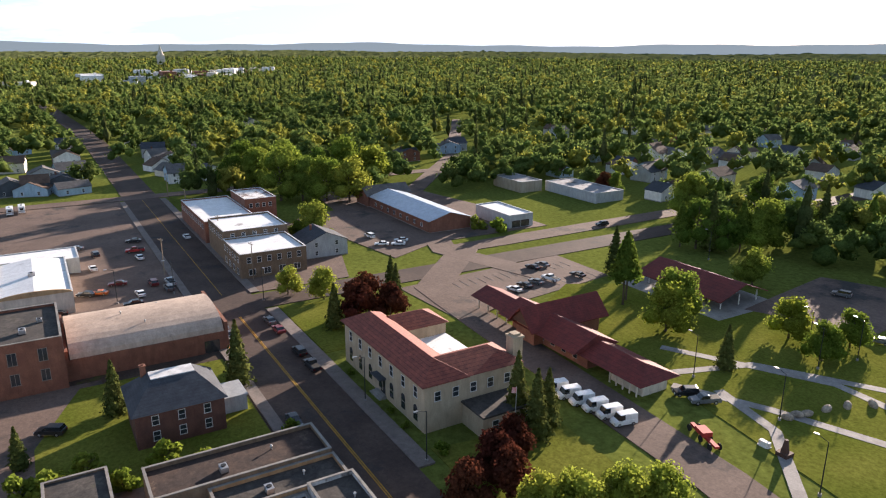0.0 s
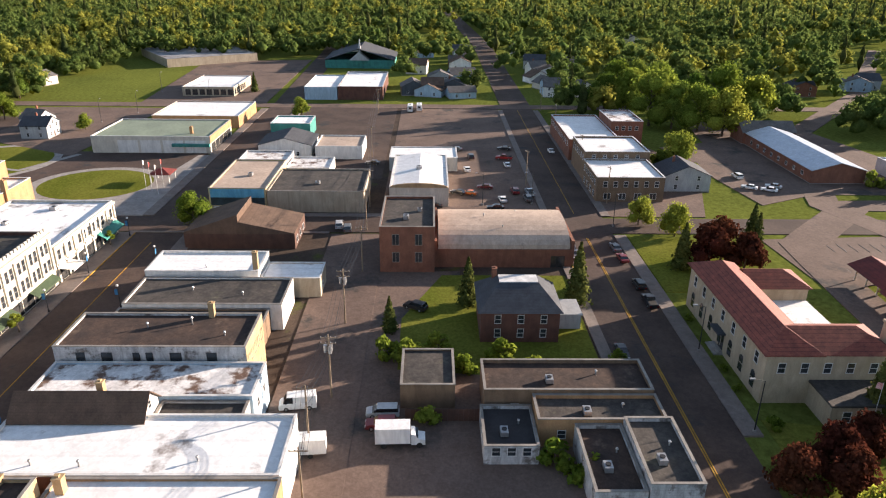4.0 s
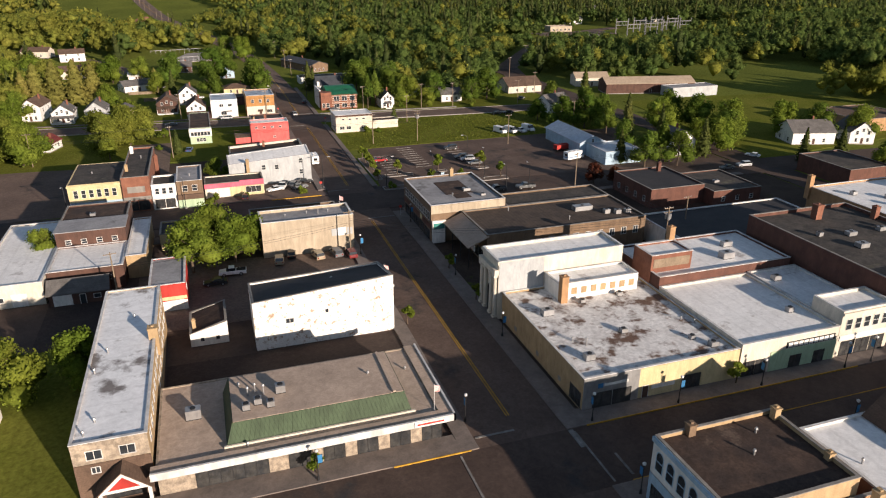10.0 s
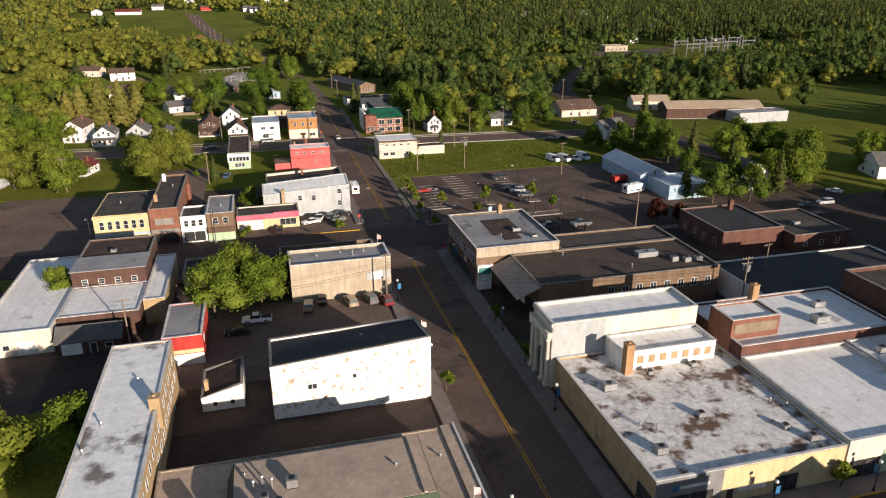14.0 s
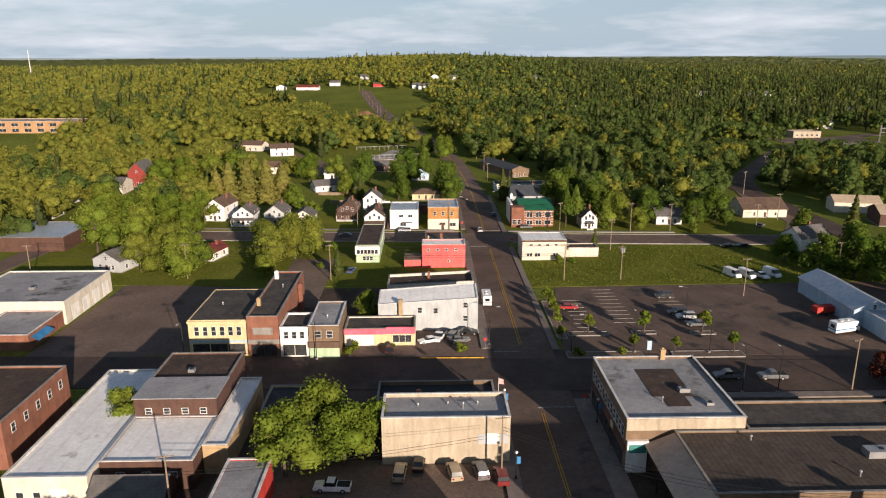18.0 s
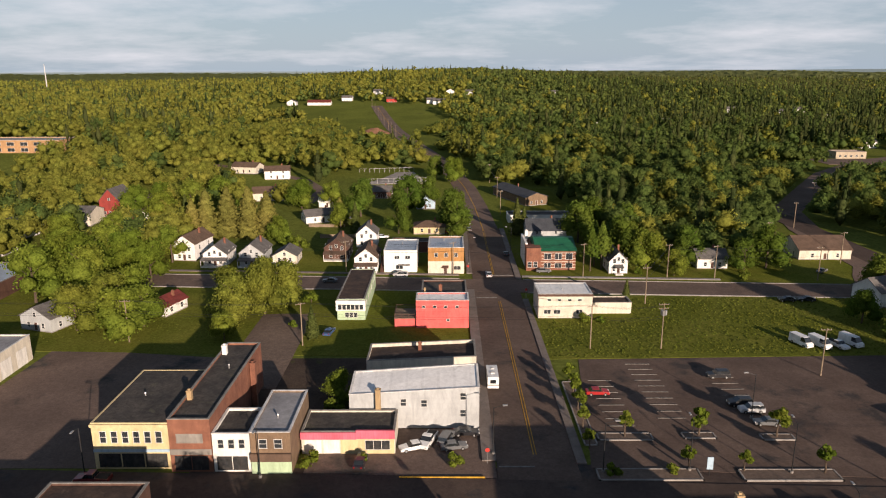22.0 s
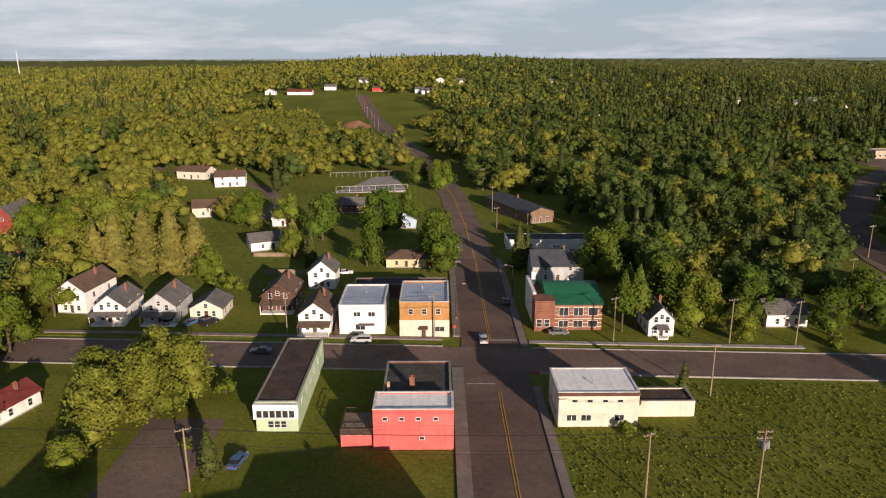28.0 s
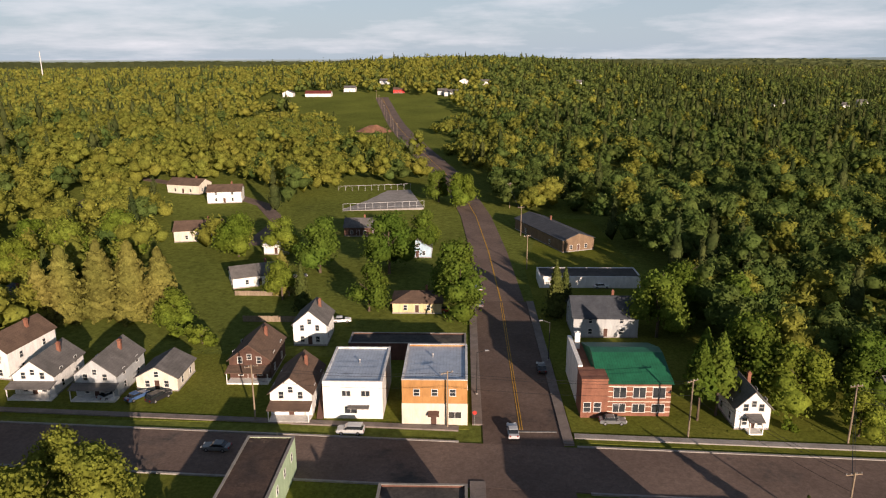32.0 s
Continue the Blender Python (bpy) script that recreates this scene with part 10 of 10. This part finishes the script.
sign_post("shop_sign", 13.4, 56.8, 5.4, 2.2, 1.4, M_CAPWHITE, "white projecting shop sign on a post", 90)
sign_post("lot_sign", 26.7, 117.5, 3.4, 1.0, 2.2, M_BLUESIDE, "pale blue leaf-shaped sign at a car lot")
sign_post("store_sign", 8.6, 80.0, 5.0, 1.4, 1.2, M_YELLOW, "yellow hanging shop sign", 90)
for i, (x, y, c) in enumerate(((157, 3.5, M_WHITE), (159.5, 6.2, M_RED), (161.5, 8.6, M_WHITE), (163, 4.0, M_RED))):
    t = thing("flagpole", x, y, "white flagpole with a drooping flag", "flagpole", z=0.1, group="plaza flagpoles")
    bm = bmesh.new(); tube(bm, (0, 0, 0), (0, 0, 9), 0.07, 0.05, 8); part("pole", bm, M_CAPWHITE, t)
    bm = bmesh.new(); prism(bm, [(0, 0, 8.8), (1.7, 0.3, 8.3), (1.8, 0.5, 7.0), (0, 0, 7.3)], [(0, 0.04, 8.8), (1.7, 0.34, 8.3), (1.8, 0.54, 7.0), (0, 0.04, 7.3)]); part("flag", bm, c, t)
for x, y in ((-12.8, 3.0), (47.2, -141.0), (-9.4, 45.0), (-9.6, 89.5)):
    t = thing("flagpole", x, y, "thin flagpole with a small striped flag", "flagpole", z=0.3)
    bm = bmesh.new(); tube(bm, (0, 0, 0), (0, 0, 8.5), 0.05, 0.04, 8); part("pole", bm, M_CAPWHITE, t)
    bm = bmesh.new(); prism(bm, [(0, 0, 8.3), (0.9, 0.2, 7.9), (0.95, 0.3, 6.9), (0, 0, 7.2)], [(0, 0.03, 8.3), (0.9, 0.23, 7.9), (0.95, 0.33, 6.9), (0, 0.03, 7.2)]); part("flag", bm, M_FLAG, t)
t = thing("monument_canopy", 170, 6.5, "small red canopy at the plaza", "canopy"); bm = bmesh.new(); hip_roof(bm, -3, -3, 3, 3, 3, 1.4, 0.3); part("roof", bm, M_RED_ROOF, t)
for x in (-2.8, 2.6):
    for y in (-2.8, 2.6):
        part("post", boxes((x, y, 0, x + 0.2, y + 0.2, 3.0)), M_WHITE, t)

# lot islands with kerbs
for x, y, w, d in ((16, 130, 10, 2.6), (29.5, 130.4, 6, 2.2), (43.5, 129.8, 6, 2.2), (17, 117.8, 17, 3.4), (40, 117.6, 16, 3.4), (9.4, 140, 2.4, 26)):
    t = thing("planting_island", x, y, "kerbed planting island in a car lot", "kerb island", kind="")
    part("kerb", boxes((-w / 2, -d / 2, 0, w / 2, -d / 2 + 0.25, 0.3), (-w / 2, d / 2 - 0.25, 0, w / 2, d / 2, 0.3), (-w / 2, -d / 2, 0, -w / 2 + 0.25, d / 2, 0.3), (w / 2 - 0.25, -d / 2, 0, w / 2, d / 2, 0.3)), M_CONCRETE, t)
    part("soil", boxes((-w / 2 + 0.25, -d / 2 + 0.25, 0, w / 2 - 0.25, d / 2 - 0.25, 0.22)), M_GRAVEL, t)
for n, (x, y) in enumerate(((26.6, -185.7), (26.3, -188), (25.6, -189.8), (24.8, -194.5), (23.6, -199), (21.5, -203.6), (20, -207))):
    bm = bmesh.new(); bmesh.ops.create_icosphere(bm, subdivisions=2, radius=0.9, matrix=pose(x, y, 0.45, 20 * n, 10, 30 * n) @ Matrix.Diagonal((1.3, 1.0, 0.8, 1)))
    solid("boulder", bm, M_STONEROUGH, "rough grey boulder beside a park path", "boulder", group="park boulders")
t = thing("iron_machine", 29.4, -167.2, "old red farm machine shown on the park lawn", "machine", rot=-20)
part("chassis", boxes((-4, -0.4, 0.7, 4, 0.4, 1.1)), M_RED, t); part("hopper", boxes((-1.0, -0.9, 1.1, 1.6, 0.9, 1.9)), M_RED, t)
for x in (-3.2, -0.4, 3.2):
    for y in (-0.9, 0.9):
        wh = part("wheel", wheel_meshes(0.6)[0], None, t); wh.matrix_basis = pose(x, y, 0.6)
t = thing("memorial", 19.5, -174.5, "dark stone statue on a base", "monument"); bm = bmesh.new(); box(bm, -1, -1, 0, 1, 1, 0.8); tube(bm, (0, 0, 0.8), (0, 0, 3.0), 0.7, 0.3, 8); part("stone", bm, M_BROWNWOOD, t)
t = thing("stone_sign", 23.0, -174.3, "white stone marker in the park", "marker"); part("stone", boxes((-0.9, -0.4, 0, 0.9, 0.4, 1.0), (-1.0, -0.5, 0, 1.0, 0.5, 0.2)), M_WHITE, t)

# ---- roof clutter ----
for x, y, z, w, d, h in ((13.8, 6.9, 5.35, 1.6, 1.2, 1.1), (14.2, 22.3, 5.35, 2.0, 1.4, 1.2), (23.5, 12.7, 5.35, 1.1, 1.0, 0.8), (34.9, 4.3, 5.35, 1.3, 1.1, 0.9), (33.1, 7.3, 5.35, 0.9, 0.9, 0.7), (30.3, 25.0, 5.35, 1.0, 0.9, 0.8), (22.4, 24.6, 5.35, 0.9, 0.9, 0.7), (-33.0, 10.1, 7.36, 1.3, 1.2, 1.2), (-44.8, 11.9, 4.45, 2.0, 1.4, 1.5), (-37.8, 7.3, 7.36, 1.0, 1.0, 0.9), (-36.2, 8.2, 7.36, 1.0, 1.0, 0.9), (-34.6, 7.1, 7.36, 1.0, 1.0, 0.9),
                         (44.7, 65.4, 7.05, 4.6, 2.0, 1.2), (49, 61.4, 7.05, 1.4, 1.2, 1.1), (51.4, 60.4, 7.05, 1.4, 1.2, 1.1), (53.9, 60.2, 7.05, 1.4, 1.2, 1.1), (21.4, 82.8, 8.9, 1.8, 1.2, 0.8), (24.0, 78.0, 8.9, 1.2, 0.8, 0.6), (79.5, 18.3, 11.3, 2.2, 1.6, 1.0), (82.6, 23.9, 11.3, 2.0, 1.4, 0.9), (90.8, 24.1, 11.3, 1.6, 1.2, 0.9), (76.2, 25.5, 11.3, 1.0, 1.0, 0.9), (85.2, 9.0, 11.3, 1.2, 1.0, 0.8), (121, 14, 8.1, 2.0, 1.4, 0.8), (111, 20, 8.1, 1.4, 1.0, 0.7), (57.0, 29.0, 7.8, 2.6, 1.8, 1.3), (61, 34, 7.8, 2.2, 1.2, 1.1), (61.5, 20, 6.2, 1.6, 1.2, 1.0), (54.5, 9, 6.0, 1.2, 1.0, 0.9), (118, 45, 8.8, 1.8, 1.4, 1.0), (124, 36, 8.8, 1.4, 1.2, 0.9), (112, 50, 8.8, 1.4, 1.2, 0.9), (140, 48, 12.8, 1.2, 1.0, 0.8), (156, -24, 6.2, 1.6, 1.2, 0.9), (150, -44, 5.7, 1.6, 1.2, 0.8), (110, -70, 10.3, 1.8, 1.2, 0.9), (115, -73, 10.3, 1.2, 1.0, 0.8), (164, -72, 6.2, 1.8, 1.6, 0.9), (-66, 95, 7.9, 1.2, 1.0, 0.7), (-125, 150, 5.75, 1.4, 1.2, 0.9)):
    roof_unit(x, y, z, w, d, h)
for x, y, z, h in ((37.0, 11.9, 5.35, 0.5), (14.0, 12.7, 5.35, 0.6), (35.3, 13.3, 5.35, 0.6), (15.4, 10.7, 5.35, 1.4), (-37.4, 10.5, 7.36, 1.2), (-35.3, 10.2, 7.36, 1.4), (-36.4, 11.0, 7.36, 1.3), (-20.5, 10.6, 7.36, 0.3), (-38.5, 13.2, 7.36, 0.4), (-38.2, 3.2, 4.45, 0.5), (-13.9, 14.5, 4.45, 0.4), (-57.5, 20.5, 8.85, 0.6), (-56.3, 26.0, 8.85, 0.7), (-56.2, 8.2, 8.85, 0.5), (-57.2, 5.6, 8.85, 0.6), (-53.3, 36.8, 8.85, 0.4), (27.4, 70, 7.05, 0.8), (38.5, 60.1, 7.05, 0.9), (16.6, 79.4, 8.9, 0.8), (63.5, -36.8, 8.95, 1.2), (62.4, -30.0, 8.95, 0.8), (60, -43, 8.95, 0.6), (31.5, -27, 7.1, 0.7), (31.3, -33, 7.1, 0.8), (32.3, -47, 7.1, 0.6), (17.4, -36, 7.05, 0.7), (14.1, -34, 7.05, 0.6), (21.4, -37, 7.05, 0.7), (22.3, -43.6, 7.05, 0.8), (18.1, -23.6, 9.3, 0.6), (21.2, -20.3, 9.3, 0.6), (-24, 81, 7.8, 0.4), (-19, 81.5, 7.8, 0.4), (-14, 81.5, 7.8, 0.4), (-16.5, 80, 7.8, 1.0), (-70, 130, 8.2, 0.7), (-58, 140, 9.2, 0.7), (-45, 124, 7.2, 0.6), (15, 196, 6.75, 0.5), (-17, 245, 8.5, 0.6), (-31, 245, 7.2, 0.6), (112, -92, 7.4, 0.6), (118, -88, 8.0, 0.6), (123, -96, 7.0, 0.6), (-27, 41, 7.4, 0.7), (-20, 43, 7.6, 0.9), (93, -30, 5.8, 0.5), (84, -30, 5.1, 0.6), (82, -40, 5.1, 0.6)):
    roof_vent(x, y, z, h)

# ---- far houses ----
g_h = random.Random(5)
FAR = [(317, -75), (334, -87), (348, -80), (466, -133), (383, -137), (340, -136), (318, -138), (360, -134), (400, -140), (233, -349), (228, -366), (171, -318), (225, -423), (280, -536), (289, -429), (382, -421), (412, -404), (333, -270), (226, -544), (188, -447), (253, -394), (210, -342), (340, -303), (325, -265), (412, -158), (442, -96), (312, -90), (422, -93), (460, -70), (250, -470), (300, -460), (320, -520), (200, -500), (360, -480), (270, -360), (300, -350), (240, -310), (420, -300), (480, -260), (520, -330), (560, -240), (600, -380),
       (-195, 370), (-170, 309), (-128, 290), (-140, 280), (460, 640), (500, 700), (520, 560), (420, 600), (262, 440), (540, 480), (600, 540), (-300, 722), (480, 420), (560, 350), (470, 200), (520, 120), (560, 40), (480, -20), (620, -20), (-180, 262), (-186, 288), (-150, 322)]
for x, y in FAR:
    wl_, rf = g_h.choice((M_SIDING, M_SIDING, M_WHITE, M_CREAM, M_BLUESIDE, M_GREYSIDE, M_BRICK)), g_h.choice((M_SHINGLE, M_SHINGLE, M_SHINGLE_BROWN, M_SHINGLE_DARK))
    say = {M_SIDING: "white sided", M_WHITE: "white", M_CREAM: "cream", M_BLUESIDE: "pale blue", M_GREYSIDE: "grey sided", M_BRICK: "red brick"}[wl_]
    big = g_h.random() < 0.5
    t = house(f"{say} house with {'brown' if rf is M_SHINGLE_BROWN else 'grey'} shingled roof among trees", x, y, g_h.uniform(8, 12), g_h.uniform(9, 14), 5.2 if big else 3.4, g_h.uniform(2.2, 3.4), wl_, rf, g_h.choice("xy"), g_h.choice((0, 0, 12, -15, 25)), storeys=2 if big else 1, chim=g_h.random() < 0.5, sides="S" if y > 200 else "W")
    t.location.z = float(terrain(x, y)) - 0.1
house("red wooden barn with a grey roof", -165.0, 327.0, 9, 15, 7.0, 5.0, mat("barn_red", (0.27, 0.045, 0.035), (0.21, 0.036, 0.03), 0.85, 0.4, 4.0, 0.15, 0.1, lines=0.3, line_dark=0.85, line_axis="xy"), M_SHINGLE, "y", storeys=1, chim=False, name="barn")
house("teal roofed white house under trees", -150.0, 300.0, 12, 9, 3.6, 2.4, M_WHITE, M_GREEN_ROOF, "x", storeys=1)
t, b = flat_building("brick_school", "long two storey brick school with a flat roof", -350, 473, -268, 495, 8.5, M_BRICK_ORANGE, M_ROOF_GREY, 0.4)
for z_ in (1.2, 5.0):
    window_row(t, "S", 2, 81, 9, z_, 4.6, 2.2, "twin", b)
t.location.z = float(terrain(-310, 484)) - 0.6
t, b = flat_building("tan_store_house", "low tan flat-roofed building beside a far lot", 268, 528, 290, 540, 5.0, M_TANWALL, M_ROOF_TAN, 0.3, M_TRIM)
window_row(t, "S", 1, 21, 5, 1.2, 1.6, 1.4, "twin", b)
patch("lot_18", 246, 496, 320, 526, 0.05, M_OLD_ASPHALT, "worn brown asphalt lot beyond the woods", "parking lot")
# tennis court
t = thing("ball_court", -61, 406, "pale paved ball court with a wire fence", "court", z=float(terrain(-48, 425)), rot=12)
part("slab", boxes((0, 0, -3, 34, 42, 0.25)), M_CONCRETE, t)
for i in range(12):
    for y in (0, 42):
        part("post", boxes((i * 3.1 - 0.05, y - 0.05, 0.2, i * 3.1 + 0.05, y + 0.05, 3.2)), M_METAL, t)
part("rail", boxes((0, -0.03, 3.1, 34, 0.03, 3.2), (0, 41.97, 3.1, 34, 42.03, 3.2), (0, -0.03, 1.2, 34, 0.03, 1.26)), M_METAL, t)
# substation
for i in range(4):
    for j in range(2):
        x, y = 318 + i * 22 + j * 6, 470 + j * 28 + i * 6
        t = thing("substation_gantry", x, y, "grey steel substation gantry with insulators", "gantry", z=float(terrain(x, y)), group="substation gantries")
        for a in (-6, 6):
            part("leg", boxes((a - 0.5, -0.25, 0, a - 0.2, 0.25, 13), (a + 0.2, -0.25, 0, a + 0.5, 0.25, 13)), M_STEEL, t)
        part("beam", boxes((-6.5, -0.3, 10, 6.5, 0.3, 10.6), (-6.5, -0.3, 7, 6.5, 0.3, 7.4)), M_STEEL, t)
        for a in (-3.5, 0, 3.5):
            bm = bmesh.new(); tube(bm, (a, 0, 7.4), (a, 0, 10), 0.2, 0.2, 6); part("insulator", bm, M_STEEL, t)
t = thing("radio_mast", -1101, 1967, "tall thin distant radio mast", "mast", z=float(terrain(-1101, 1967))); bm = bmesh.new(); tube(bm, (0, 0, 0), (0, 0, 75), 1.6, 0.9, 6); part("mast", bm, M_CAPWHITE, t)
house("long white hall with a red brown roof", -203, 1074, 34, 14, 4.4, 3.4, M_WHITE, M_RED_ROOF, "x", storeys=0, chim=False, name="pavilion").location.z = float(terrain(-203, 1074))
for x, y, w in HILL_HOUSES:
    house("white house on the hilltop among trees", x, y, w, 12, 5.2, 3.2, M_SIDING, M_SHINGLE, "xy"[int(x) % 2], storeys=1, chim=False, sides="S").location.z = float(terrain(x, y))
house("small red wooden shed by the hilltop road", -98, 1098, 15, 10, 5.0, 2.6, M_RED, M_SHINGLE_BROWN, "x", storeys=1, chim=False, name="shed").location.z = float(terrain(-98, 1098))
house("small white garage behind a fence", -72.5, 345.0, 8, 6, 3.0, 1.6, M_WHITE, M_ROOF_WHITE, "x", storeys=0, chim=False, name="garage")
# houses among the trees south-east of the town
for n, (x, y) in enumerate(SOUTH_HOUSES):
    wall_, roof_ = (M_SIDING, M_GREYSIDE, M_SIDING, M_BLUESIDE, M_WHITE, M_CREAM)[n % 6], (M_SHINGLE, M_SHINGLE_DARK, M_SHINGLE_BROWN)[n % 3]
    dark = 300 < x < 330 and y > -90
    wall_ = M_NAVY if dark else wall_
    house(("slate blue" if dark else ("white", "grey", "white", "pale blue", "white", "cream")[n % 6]) + " house with a " + ("grey", "slate", "brown")[n % 3] + " gabled roof among trees", x + 3, y - 3, 9 + n % 4, 11 + n % 5, 4.4 + (n % 2), 3.0, wall_, roof_, "xy"[n % 2], rot=(n * 7) % 24 - 12, storeys=1, chim=False, sides="W")
# distant downtown
for i in range(46):
    x, y = g_h.uniform(1120, 1650), 0
    y = -160 - (x - 1173) * 0.75 + g_h.uniform(-110, 110)
    w, d, h = g_h.uniform(18, 50), g_h.uniform(14, 34), g_h.uniform(12, 22)
    bm = boxes((-w / 2, -d / 2, 0, w / 2, d / 2, h), (-w / 2 + 0.5, -d / 2 + 0.5, h, w / 2 - 0.5, d / 2 - 0.5, h + 0.3), (-w / 4, -d / 4, h, -w / 4 + 4, -d / 4 + 3, h + 2.5))
    solid("distant_building", bm, g_h.choice((M_WHITE, M_CREAM, M_BRICK, M_ROOF_WHITE, M_GREYSIDE)), "distant flat-roofed downtown building between trees", "building", group="distant downtown", m=pose(x, y, float(terrain(x, y)), 0, 0, g_h.choice((0, 10, -20))))
t = thing("church_spire", 2200, -440, "distant church with a pointed spire", "church", z=float(terrain(2200, -440))); bm = bmesh.new(); box(bm, -10, -10, 0, 10, 10, 36); tube(bm, (0, 0, 36), (0, 0, 66), 9, 0.3, 8); part("steeple", bm, M_CREAM, t)
